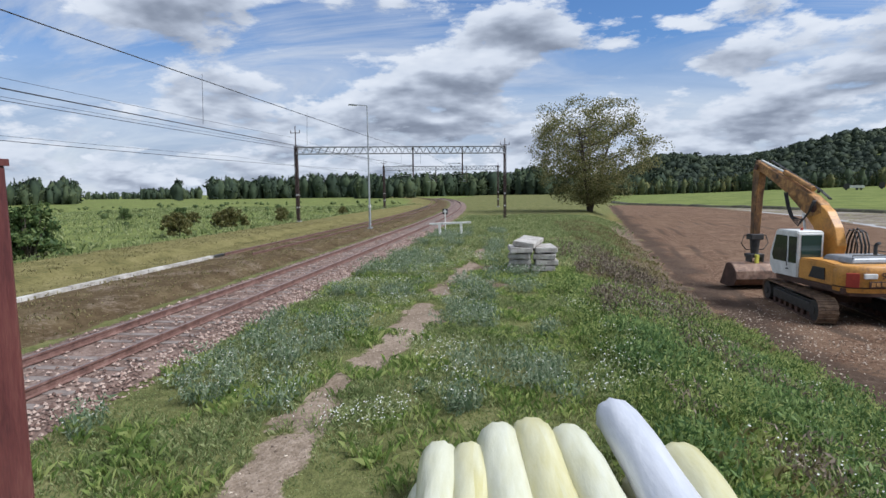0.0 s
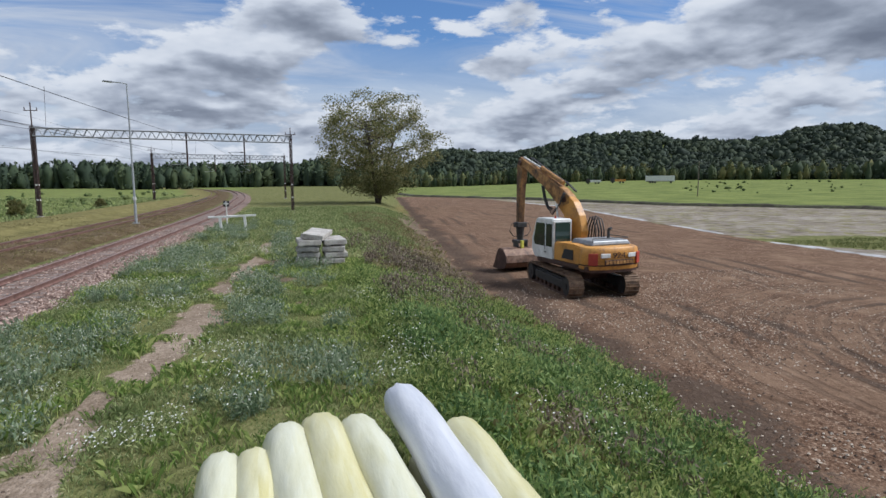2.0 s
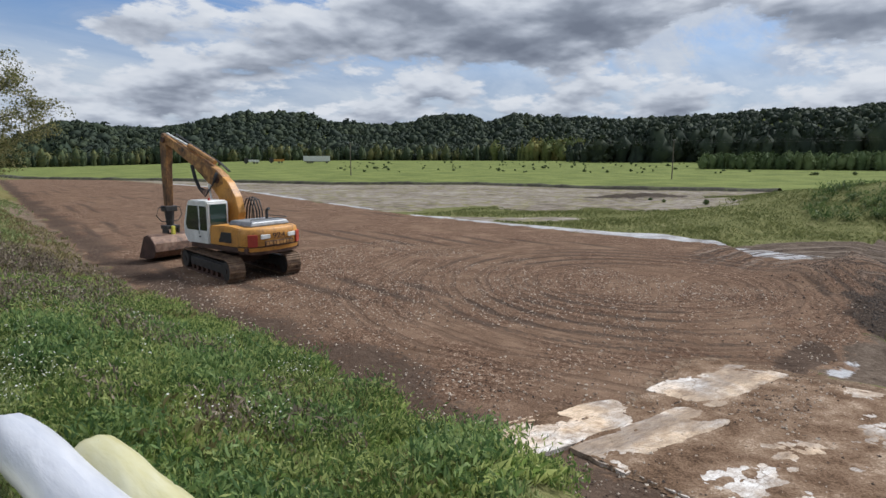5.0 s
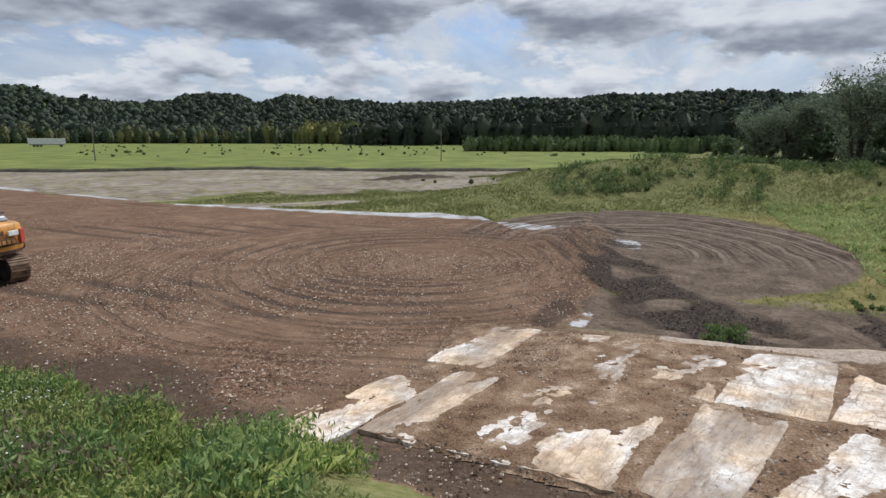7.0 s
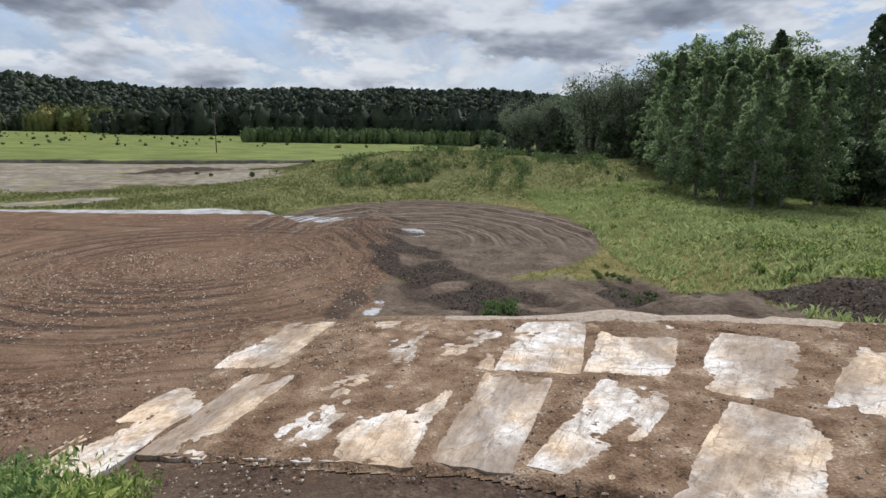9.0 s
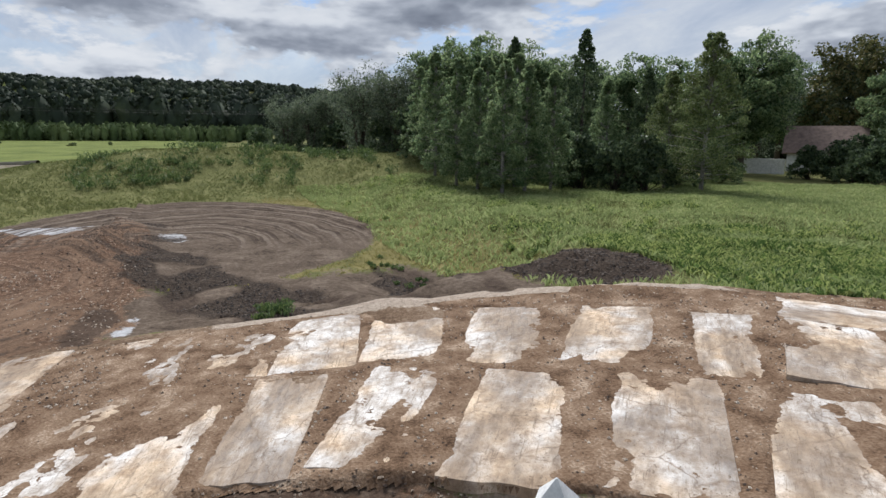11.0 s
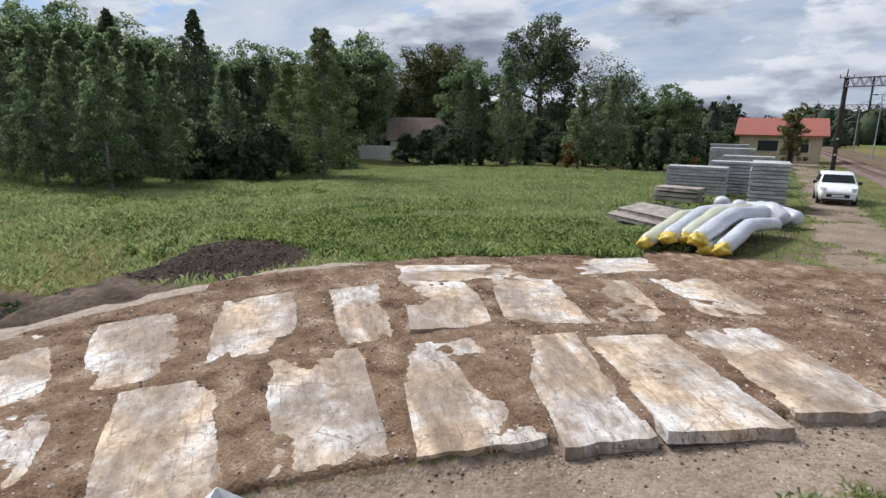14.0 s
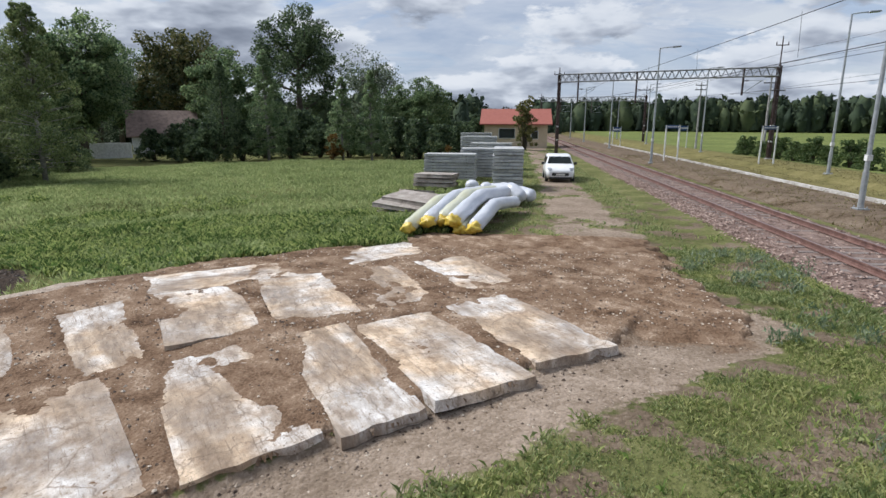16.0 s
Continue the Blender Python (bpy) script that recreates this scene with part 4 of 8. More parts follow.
# ---------------------------------------------------------------- road slabs
def slab_material():
    m = bpy.data.materials.new("road_slab_concrete")
    m.use_nodes = True
    nt = m.node_tree
    N, L = nt.nodes.new, nt.links.new
    b = nt.nodes["Principled BSDF"]
    tc = N("ShaderNodeTexCoord")
    oi = N("ShaderNodeObjectInfo")
    ad = N("ShaderNodeVectorMath")
    ad.operation = "MULTIPLY_ADD"
    L(oi.outputs["Random"], ad.inputs[0])
    ad.inputs[1].default_value = (37, 71, 13)
    L(tc.outputs["Object"], ad.inputs[2])

    def tex(s, d=6, r=0.6, dist=0.0, stretch=None):
        n = N("ShaderNodeTexNoise")
        n.inputs["Scale"].default_value, n.inputs["Detail"].default_value, n.inputs["Roughness"].default_value, n.inputs["Distortion"].default_value = s, d, r, dist
        v = ad.outputs[0]
        if stretch:
            mp = N("ShaderNodeMapping")
            mp.inputs["Scale"].default_value = stretch
            mp.inputs["Rotation"].default_value = (0, 0, 0.5)
            L(v, mp.inputs[0])
            v = mp.outputs[0]
        L(v, n.inputs["Vector"])
        return n.outputs[0]

    def ramp(f, *stops):
        r = N("ShaderNodeValToRGB")
        e = r.color_ramp.elements
        e[0].position, e[0].color = stops[0][0], (*stops[0][1], 1)
        e[1].position, e[1].color = stops[-1][0], (*stops[-1][1], 1)
        for p, c in stops[1:-1]:
            e.new(p).color = (*c, 1)
        L(f, r.inputs[0])
        return r.outputs[0]

    def mix(f, a, c):
        n = N("ShaderNodeMix")
        n.data_type = "RGBA"
        L(f, n.inputs["Factor"])
        L(a, n.inputs["A"])
        L(c, n.inputs["B"])
        return n.outputs["Result"]

    conc = ramp(tex(3.2, 10, 0.78), (0.34, (0.27, 0.215, 0.17)), (0.46, (0.52, 0.465, 0.41)), (0.57, (0.73, 0.70, 0.665)))
    warm = ramp(tex(0.75, 4), (0.42, (1, 1, 1)), (0.60, (0.98, 0.80, 0.60)))
    mu = N("ShaderNodeMix")
    mu.data_type, mu.blend_type = "RGBA", "MULTIPLY"
    mu.inputs["Factor"].default_value = 1.0
    L(conc, mu.inputs["A"])
    L(warm, mu.inputs["B"])
    dirt = ramp(tex(4.5, 7, 0.65, 0.3, (0.6, 1.8, 1)), (0.35, (0.115, 0.078, 0.052)), (0.65, (0.285, 0.21, 0.145)))
    d1 = tex(0.62, 6, 0.6, 0.4, (0.7, 1.6, 1))
    d2 = tex(3.5, 5, 0.7)
    dm = N("ShaderNodeMath")
    dm.operation = "MULTIPLY_ADD"
    L(d2, dm.inputs[0])
    dm.inputs[1].default_value = 0.24
    L(d1, dm.inputs[2])
    own = N("ShaderNodeMath")
    own.operation = "MULTIPLY_ADD"
    L(oi.outputs["Random"], own.inputs[0])
    own.inputs[1].default_value = 0.10
    L(dm.outputs[0], own.inputs[2])
    cover = ramp(own.outputs[0], (0.60, (0, 0, 0)), (0.67, (0.36, 0.36, 0.36)), (0.77, (0.78, 0.78, 0.78)))
    c = mix(cover, mu.outputs["Result"], dirt)
    spots = ramp(tex(16, 4, 0.65), (0.60, (0, 0, 0)), (0.66, (0.85, 0.85, 0.85)))
    c2 = mix(spots, c, dirt)
    scratch = ramp(tex(5.0, 6, 0.75, 0.6, (0.35, 4.5, 1)), (0.56, (0, 0, 0)), (0.62, (0.65, 0.65, 0.65)))
    c2 = mix(scratch, c2, dirt)
    pits = ramp(tex(60, 3, 0.6), (0.60, (0, 0, 0)), (0.68, (0.8, 0.8, 0.8)))
    c2 = mix(pits, c2, ramp(d2, (0.35, (0.16, 0.125, 0.095)), (0.65, (0.30, 0.245, 0.195))))
    crack = N("ShaderNodeTexVoronoi")
    crack.feature = "DISTANCE_TO_EDGE"
    crack.inputs["Scale"].default_value = 0.75
    wv = N("ShaderNodeVectorMath")
    wv.operation = "MULTIPLY_ADD"
    nz = N("ShaderNodeTexNoise")
    nz.inputs["Scale"].default_value, nz.inputs["Detail"].default_value = 3.0, 5
    L(ad.outputs[0], nz.inputs["Vector"])
    L(nz.outputs["Color"], wv.inputs[0])
    wv.inputs[1].default_value = (0.45, 0.45, 0)
    L(ad.outputs[0], wv.inputs[2])
    L(wv.outputs[0], crack.inputs["Vector"])
    c2 = mix(ramp(crack.outputs["Distance"], (0.0, (0.75, 0.75, 0.75)), (0.012, (0, 0, 0))), c2, dirt)
    L(c2, b.inputs["Base Color"])
    b.inputs["Roughness"].default_value = 0.9
    bp = N("ShaderNodeBump")
    bp.inputs["Strength"].default_value, bp.inputs["Distance"].default_value = 0.8, 0.02
    hm = N("ShaderNodeMath")
    hm.operation = "MULTIPLY_ADD"
    L(tex(30, 4, 0.7), hm.inputs[0])
    hm.inputs[1].default_value = 0.5
    L(dm.outputs[0], hm.inputs[2])
    L(hm.outputs[0], bp.inputs["Height"])
    L(bp.outputs[0], b.inputs["Normal"])
    return m


M_SLAB = slab_material()


def slab_mesh(seed, w=1.5, l=3.0, h=0.16):
    """A cast road slab with chipped, uneven edges."""
    rnd = random.Random(seed)
    bm = bmesh.new()
    nx, ny = 4, 8
    top = {}
    for i in range(nx + 1):
        for j in range(ny + 1):
            x, y = (i / nx - 0.5) * l, (j / ny - 0.5) * w
            edge = i in (0, nx) or j in (0, ny)
            k = 0.03 if edge else 0.0
            top[i, j] = bm.verts.new((x + rnd.uniform(-k, k) - (0.02 * (1 if x > 0 else -1) if i in (0, nx) else 0), y + rnd.uniform(-k, k) * 0.6, rnd.uniform(-0.004, 0.004) - (0.012 if edge else 0)))
    for i in range(nx):
        for j in range(ny):
            bm.faces.new((top[i, j], top[i + 1, j], top[i + 1, j + 1], top[i, j + 1]))
    loop = [(i, 0) for i in range(nx)] + [(nx, j) for j in range(ny)] + [(i, ny) for i in range(nx, 0, -1)] + [(0, j) for j in range(ny, 0, -1)]
    low = [bm.verts.new((top[k].co.x * 1.012, top[k].co.y * 1.015, -h)) for k in loop]
    n = len(loop)
    for a in range(n):
        b = (a + 1) % n
        bm.faces.new((top[loop[b]], top[loop[a]], low[a], low[b]))
    bmesh.ops.recalc_face_normals(bm, faces=bm.faces)
    me = bpy.data.meshes.new("concrete_slab")
    bm.to_mesh(me)
    bm.free()
    me.materials.append(M_SLAB)
    return me


SLAB_MESHES = [slab_mesh(s) for s in range(6)]
SLABS = [(5.21, -5.49, -45.2), (3.72, -6.66, -50.9), (2.40, -7.42, -54.0, 0.72), (1.25, -8.22, -54.3), (-0.03, -9.48, -55.9), (6.35, -4.05, -40.0), (7.55, -2.57, -33.0, 0.86),
         (8.10, -1.02, -21.9, 0.8), (8.41, 0.42, -16.1, 0.95), (8.72, 1.90, -12.5, 0.97), (8.95, 3.22, -13, 0.72), (8.45, 4.55, -18, 0.85), (8.16, -7.10, -44.5), (6.66, -8.32, -45, 0.72), (5.53, -9.42, -53.0), (4.13, -10.57, -59),
         (2.75, -11.45, -60), (1.23, -12.69, -57.8), (9.28, -5.53, -34.1), (10.50, -3.94, -23.3), (10.95, -2.34, -17.5), (11.36, -0.78, -12.9), (11.71, 0.75, -9.4), (12.2, 3.25, -10.7),
         (6.34, -11.57, 35.8), (3.64, -14.14, 44)]
for k, (x, y, a, *wide) in enumerate(SLABS):
    hx, hy = math.cos(radians(a)), math.sin(radians(a))
    e = 0.4
    zx = (float(ramp_z(x + e * hx, y + e * hy)) - float(ramp_z(x - e * hx, y - e * hy))) / (2 * e)
    zy = (float(ramp_z(x - e * hy, y + e * hx)) - float(ramp_z(x + e * hy, y - e * hx))) / (2 * e)
    rnd = random.Random(k)
    ob = new("concrete_slab", SLAB_MESHES[k % 6])
    f = -1 if k % 2 else 1
    ob.matrix_world = pose(x, y, float(ramp_z(x, y)) + rnd.uniform(-0.004, 0.005), f * math.degrees(math.atan(zy)), -f * math.degrees(math.atan(zx)), a + (180 if k % 2 else 0))
    ob.scale = (1, wide[0] if wide else 1, 1)
    tagged(ob, "pale concrete road slab half covered with brown soil", "slab", "slabs of the temporary road")


# loose soil pressed into the joints and dragged over the slabs by wheels
def lattice_noise(x, y, seed):
    """Smooth value noise in 0..1 on whole places."""
    x, y = np.asarray(x, float), np.asarray(y, float)
    i, j = np.floor(x).astype(np.int64), np.floor(y).astype(np.int64)
    u, v = x - i, y - j
    u, v = u * u * (3 - 2 * u), v * v * (3 - 2 * v)

    def h(a, b):
        k = (a * 374761393 + b * 668265263 + seed * 974711) & 0x7FFFFFFF
        k = ((k ^ (k >> 13)) * 1274126177) & 0x7FFFFFFF
        return ((k ^ (k >> 16)) & 0xFFFF) / 65535.0

    return (h(i, j) * (1 - u) + h(i + 1, j) * u) * (1 - v) + (h(i, j + 1) * (1 - u) + h(i + 1, j + 1) * u) * v


def cloudy(x, y, seed, octaves=5, rough=0.55):
    t, a, n = 0.0, 1.0, 0.0
    for k in range(octaves):
        t = t + a * lattice_noise(x * 2 ** k, y * 2 ** k, seed + k)
        n += a
        a *= rough
    return t / n


SWEPT = {0: -0.11, 1: -0.06, 2: -0.02, 3: -0.015, 4: -0.06, 5: 0.03, 6: 0.03}     # how much more or less soil lies on a slab


def on_slab(x, y):
    """Distance inside the nearest slab's edge; negative in the joints."""
    best = np.full(np.shape(x), -9.0)
    own = np.zeros(np.shape(x))
    for k, (sx, sy, a, *wide) in enumerate(SLABS):
        c, q = math.cos(radians(a)), math.sin(radians(a))
        u, v = (x - sx) * c + (y - sy) * q, -(x - sx) * q + (y - sy) * c
        d = np.minimum(1.5 - np.abs(u), 0.75 * (wide[0] if wide else 1) - np.abs(v))
        own = np.where(d > best, SWEPT.get(k, ((k * 0.618034) % 1.0 - 0.5) * 0.10), own)
        best = np.maximum(best, d)
    return best, own


def road_soil(X, Y):
    """Height of the loose soil, how surely it lies there, and whether it shows."""
    d, own = on_slab(X, Y)
    # place along and across the curved road
    A, R = np.arctan2(X + 4.0, Y + 16.0) * 11.0, np.hypot(X + 4.0, Y + 16.0)
    warp = 0.5 * (cloudy(X * 0.8, Y * 0.8, 5, 3) - 0.5)
    drag = cloudy(A * 0.38 + warp, (R + warp) * 1.15, 11, 5, 0.56)
    spread = cloudy(X * 0.9, Y * 0.9, 23, 5, 0.6)
    fine = cloudy(X * 7, Y * 7, 31, 4, 0.7) - 0.5
    streak = cloudy(A * 1.1 + warp, R * 7.0, 83, 3, 0.6) - 0.5
    c = 0.62 * drag + 0.38 * spread + own - 0.628 + 0.13 * fine + 0.13 * streak
    c = c + 0.13 * np.exp(-np.maximum(d, 0) / 0.07) + 0.05 * sstep(-6.5, 4.0, Y) + 0.03 * sstep(-8, -12, Y)
    slab_h = np.clip(c * 0.14, -0.05, 0.018) + 0.007 * fine
    joint_h = 0.004 + 0.018 * (spread - 0.5) + 0.02 * fine
    h = np.where(d > 0, slab_h, joint_h + (slab_h - joint_h) * sstep(-0.05, 0.0, d))
    tread = np.sin((Y * 0.75 + X * 0.66 + 0.25 * warp) * 22) * sstep(0.45, 0.62, cloudy(X * 0.7, Y * 0.7, 47, 3))
    off = sstep(-8.8, -10.4, Y + 0.2 * (X + 2)) * sstep(0.0, -0.3, d)
    heap = 0.10 * off * (cloudy(X * 0.55, Y * 0.9, 53, 4) - 0.35)
    h = h + off * (0.026 * tread + 0.03 * fine) + heap
    inner, outer = road_in(X, Y), road_out(X, Y)
    m = masks(X, Y)
    edge = 0.5 * (cloudy(X * 2.2, Y * 2.2, 61, 4) - 0.5)
    road = sstep(0.05, 0.30, inner + 0.3 * edge) * sstep(0.15, 0.5, outer + 0.4 * edge) * sstep(4.6, 3.9, Y + edge)
    cover = np.maximum(road, sstep(0.35, 0.65, m["soil"] + 0.8 * edge) * off)
    cover = np.where(d > 0.02, np.maximum(cover, 0.9), cover)
    road_z = ramp_z(X, Y)
    rim = np.maximum(sstep(1.1, 0.3, inner), off)
    ease = rim * sstep(-0.02, -0.8, d) + (1 - rim) * sstep(-0.4, -1.3, d)
    bed = ground_z(X, Y)
    base = road_z + (np.where(Y < -8.0, np.maximum(bed, -0.31), bed) + 0.03 - road_z) * ease
    Z = base + 0.002 + h - 0.10 * (1 - cover)
    foot = np.where(d < -0.02, sstep(0.05, 0.7, cover), 1.0)
    Z = Z * foot + (bed - 0.03) * (1 - foot)
    return Z, cover, (cover > 0.15) & ((d < 0.0) | (slab_h > -0.022)), (cover > 0.6) & ((d < 0.0) | (slab_h > 0.003))


def build_road_soil():
    xs, ys = np.arange(-4.6, 14.2, 0.05), np.arange(-17.0, 5.6, 0.05)
    X, Y = np.meshgrid(xs, ys)
    Z, cover, keep, shows = road_soil(X, Y)
    ny, nx = X.shape
    q = keep[:-1, :-1] | keep[1:, :-1] | keep[:-1, 1:] | keep[1:, 1:]
    q &= (cover[:-1, :-1] > 0.05) & (cover[1:, 1:] > 0.05)
    i, j = np.nonzero(q)
    a = i * nx + j
    F = np.stack([a, a + 1, a + 1 + nx, a + nx], -1)
    used, F = np.unique(F.ravel(), return_inverse=True)
    co = np.stack([X, Y, Z], -1).reshape(-1, 3)[used]
    me = bpy.data.meshes.new("road_soil")
    me.vertices.add(len(co))
    me.vertices.foreach_set("co", co.astype(np.float32).ravel())
    me.loops.add(F.size)
    me.loops.foreach_set("vertex_index", F.astype(np.int32).ravel())
    me.polygons.add(F.size // 4)
    me.polygons.foreach_set("loop_start", np.arange(0, F.size, 4, dtype=np.int32))
    me.update(calc_edges=True)
    me.polygons.foreach_set("use_smooth", np.ones(F.size // 4, bool))
    me.materials.append(mat("loose_brown_soil", [(0.050, 0.031, 0.020), (0.150, 0.095, 0.060), (0.240, 0.166, 0.112), (0.45, 0.355, 0.265)], 1.9, 0.95, 1.0, fine=26, spread=0.62, bdist=0.06, spec=0.05))
    tagged(new("road_soil", me), "brown gravelly soil in the joints and over the slabs", "soil", kind="stuff")


build_road_soil()


# ---------------------------------------------------------------- excavator
def build_excavator():
    ex = thing("excavator", "yellow crawler excavator with white cab on the gravel pad", "excavator", pose(11.50, 21.77, -1.5))
    U = Matrix.Rotation(radians(8), 4, "Z")
    D = Matrix.Rotation(radians(-3), 4, "Z")

    def up(name, bm, material, parent=ex, label="", m=U):
        bm.transform(m)
        return part(name, bm, material, parent, label)

    # crawlers
    for sx in (-1, 1):
        cx = sx * 1.17
        path = []
        r, half = 0.42, 1.98
        for k in range(13):
            a = -math.pi / 2 + math.pi * k / 12
            path.append((half + r * math.cos(a), r + r * math.sin(a)))
        for k in range(13):
            a = math.pi / 2 + math.pi * k / 12
            path.append((-half + r * math.cos(a), r + r * math.sin(a)))
        bm = bmesh.new()
        prism(bm, [(y * 0.9, 0.22 + (z - 0.06) * 0.55) for y, z in path], 0.22, off=cx)
        body = up("track_frame", bm, M_DARK, m=D)
        # closed length of the belt, one shoe every 0.2 m
        pts = [Vector((0, y, z)) for y, z in path] + [Vector((0, *path[0]))]
        seg = [(b - a).length for a, b in zip(pts, pts[1:])]
        total = sum(seg)
        n = int(total / 0.19)
        belt = bmesh.new()
        loops = [[belt.verts.new((cx + e * 0.25, y * ky, 0.42 + (z - 0.42) * kz)) for y, z in path] for e, ky, kz in ((-1, 1, 1), (1, 1, 1), (1, 0.975, 0.86), (-1, 0.975, 0.86))]
        for a, b in zip(loops, loops[1:] + loops[:1]):
            for i in range(len(path)):
                j = (i + 1) % len(path)
                belt.faces.new((a[i], a[j], b[j], b[i]))
        bmesh.ops.recalc_face_normals(belt, faces=belt.faces)
        bt = up("track_belt", belt, M_UNDER, m=D)
        for k in range(n):
            d = total * k / n
            i = 0
            while d > seg[i]:
                d -= seg[i]
                i += 1
            p = pts[i].lerp(pts[i + 1], d / seg[i])
            t = (pts[i + 1] - pts[i]).normalized()
            ang = math.degrees(math.atan2(t.z, t.y))
            bm = bmesh.new()
            box(bm, (cx, p.y, p.z), (0.60, 0.175, 0.035), (ang, 0, 0))
            nrm = Vector((0, t.z, -t.y))
            q = p + nrm * 0.03
            box(bm, (cx, q.y, q.z), (0.60, 0.03, 0.05), (ang, 0, 0))
            up("track_shoe", bm, M_TRACK, bt, m=D)
        for y in (-1.98, 1.98):
            bm = bmesh.new()
            cyl(bm, (cx - 0.27, y, r), (cx + 0.27, y, r), 0.34, seg=18)
            cyl(bm, (cx - 0.31, y, r), (cx + 0.31, y, r), 0.13, seg=12)
            up("track_wheel", bm, M_DARK, m=D)
        for k in range(7):
            bm = bmesh.new()
            cyl(bm, (cx - 0.2, -1.45 + k * 0.48, 0.17), (cx + 0.2, -1.45 + k * 0.48, 0.17), 0.12, seg=12)
            up("road_roller", bm, M_UNDER, m=D)
        bm = bmesh.new()
        box(bm, (cx + sx * 0.02, 0, 0.42), (0.40, 3.1, 0.34), bev=0.03)
        up("side_frame", bm, M_DARK, m=D)
    bm = bmesh.new()
    box(bm, (0, 0, 0.62), (1.9, 1.5, 0.35), bev=0.05)
    cyl(bm, (0, 0, 0.75), (0, 0, 1.06), 0.68, seg=24)
    up("undercarriage", bm, M_UNDER, m=D)

    # upper carriage
    bm = bmesh.new()
    box(bm, (0, -0.45, 1.14), (2.5, 3.6, 0.2), bev=0.03)
    up("deck", bm, M_UNDER)
    bm = bmesh.new()
    out = [(-2.05, 1.22), (0.05, 1.22), (0.05, 1.98), (-1.2, 2.02), (-2.05, 1.92)]
    prism(bm, out, 0.95, off=-0.775)
    bmesh.ops.bevel(bm, geom=list(bm.edges), offset=0.05, segments=2, affect="EDGES")
    left = up("side_housing", bm, M_YELLOW)
    bm = bmesh.new()
    prism(bm, [(-1.35, 1.38), (-0.55, 1.38), (-0.75, 1.78), (-1.35, 1.78)], 0.03, off=-1.262)
    up("vent_grille", bm, M_BLACK, left)
    bm = bmesh.new()
    prism(bm, [(-2.05, 1.22), (1.2, 1.22), (1.2, 1.85), (0.2, 1.98), (-1.2, 2.02), (-2.05, 1.92)], 0.95, off=0.775)
    bmesh.ops.bevel(bm, geom=list(bm.edges), offset=0.05, segments=2, affect="EDGES")
    up("side_housing", bm, M_YELLOW)
    bm = bmesh.new()
    box(bm, (0, -1.0, 1.58), (0.66, 2.0, 0.8), bev=0.03)
    up("engine_housing", bm, M_YELLOW)
    # rounded counterweight
    bm = bmesh.new()
    ring_lo, ring_mid, ring_hi = [], [], []
    prof = [(-1.27, -1.75), (-1.27, -2.05), (-1.12, -2.32), (-0.7, -2.5), (0, -2.56), (0.7, -2.5), (1.12, -2.32), (1.27, -2.05), (1.27, -1.75)]
    levels = [(1.02, 0.93), (1.14, 1.0), (1.75, 1.0), (1.93, 0.97), (1.98, 0.90)]
    rings = []
    for z, s in levels:
        rings.append([bm.verts.new((x * s, -1.75 + (y + 1.75) * s, z)) for x, y in prof])
    for a, b in zip(rings, rings[1:]):
        for k in range(len(prof) - 1):
            bm.faces.new((a[k], a[k + 1], b[k + 1], b[k])).smooth = True
    bm.faces.new(rings[0][::-1])
    bm.faces.new(rings[-1])
    for a, b in zip(rings, rings[1:]):
        bm.faces.new((a[-1], a[0], b[0], b[-1]))
    bmesh.ops.recalc_face_normals(bm, faces=bm.faces)
    cw = up("counterweight", bm, M_YELLOW)
    bm = bmesh.new()
    rings = []
    for z, s in ((0.99, 0.96), (1.30, 1.008)):
        rings.append([bm.verts.new((x * s, -1.75 + (y + 1.75) * s, z)) for x, y in prof])
    for k in range(len(prof) - 1):
        bm.faces.new((rings[0][k], rings[0][k + 1], rings[1][k + 1], rings[1][k]))
    bm.faces.new(rings[0][::-1])
    bm.faces.new(rings[1])
    up("skirt", bm, M_UNDER, cw, "brown grimy lower skirt")
    bm = bmesh.new()
    box(bm, (0, -2.585, 1.40), (1.35, 0.03, 0.20), bev=0.008)
    plate = up("name_plate", bm, M_UNDER, cw, "dark plate with yellow letter bars")
    bm = bmesh.new()
    for k in range(8):
        box(bm, (-0.56 + k * 0.16, -2.605, 1.40), (0.12, 0.02, 0.13))
    up("letter_bars", bm, M_YELLOWOLD, plate)
    for sx in (-1, 1):
        bm = bmesh.new()
        box(bm, (sx * 1.06, -2.37, 1.52), (0.36, 0.06, 0.46), (0, 0, sx * 33), bev=0.02)
        up("corner_stripe", bm, M_REDP, cw, "red corner stripe")
        bm = bmesh.new()
        box(bm, (sx * 0.62, -2.555, 1.66), (0.40, 0.05, 0.17), (0, 0, sx * 8), bev=0.02)
        up("tail_lamp", bm, M_WHITEP, cw, "pale rear lamp")
    cu = bpy.data.curves.new("model_number", "FONT")
    cu.body, cu.size, cu.extrude, cu.align_x, cu.align_y = "924", 0.30, 0.006, "CENTER", "CENTER"
    tx = new("model_number", cu)
    me = bpy.data.meshes.new_from_object(tx.evaluated_get(bpy.context.evaluated_depsgraph_get()))
    bpy.data.objects.remove(tx)
    me.materials.append(M_UNDER)
    me.transform(U @ Matrix.Translation((0.0, -2.578, 1.66)) @ Euler((radians(90), 0, 0)).to_matrix().to_4x4() @ Matrix.Diagonal((1.35, 1, 1, 1)))
    ob = new("model_number", me)
    ob.parent = cw
    # bonnet and rails on top
    bm = bmesh.new()
    box(bm, (0.12, -1.25, 2.08), (1.9, 1.45, 0.20), bev=0.06, taper=0.9)
    hood = up("bonnet", bm, M_STEELGREY, label="grey bonnet")
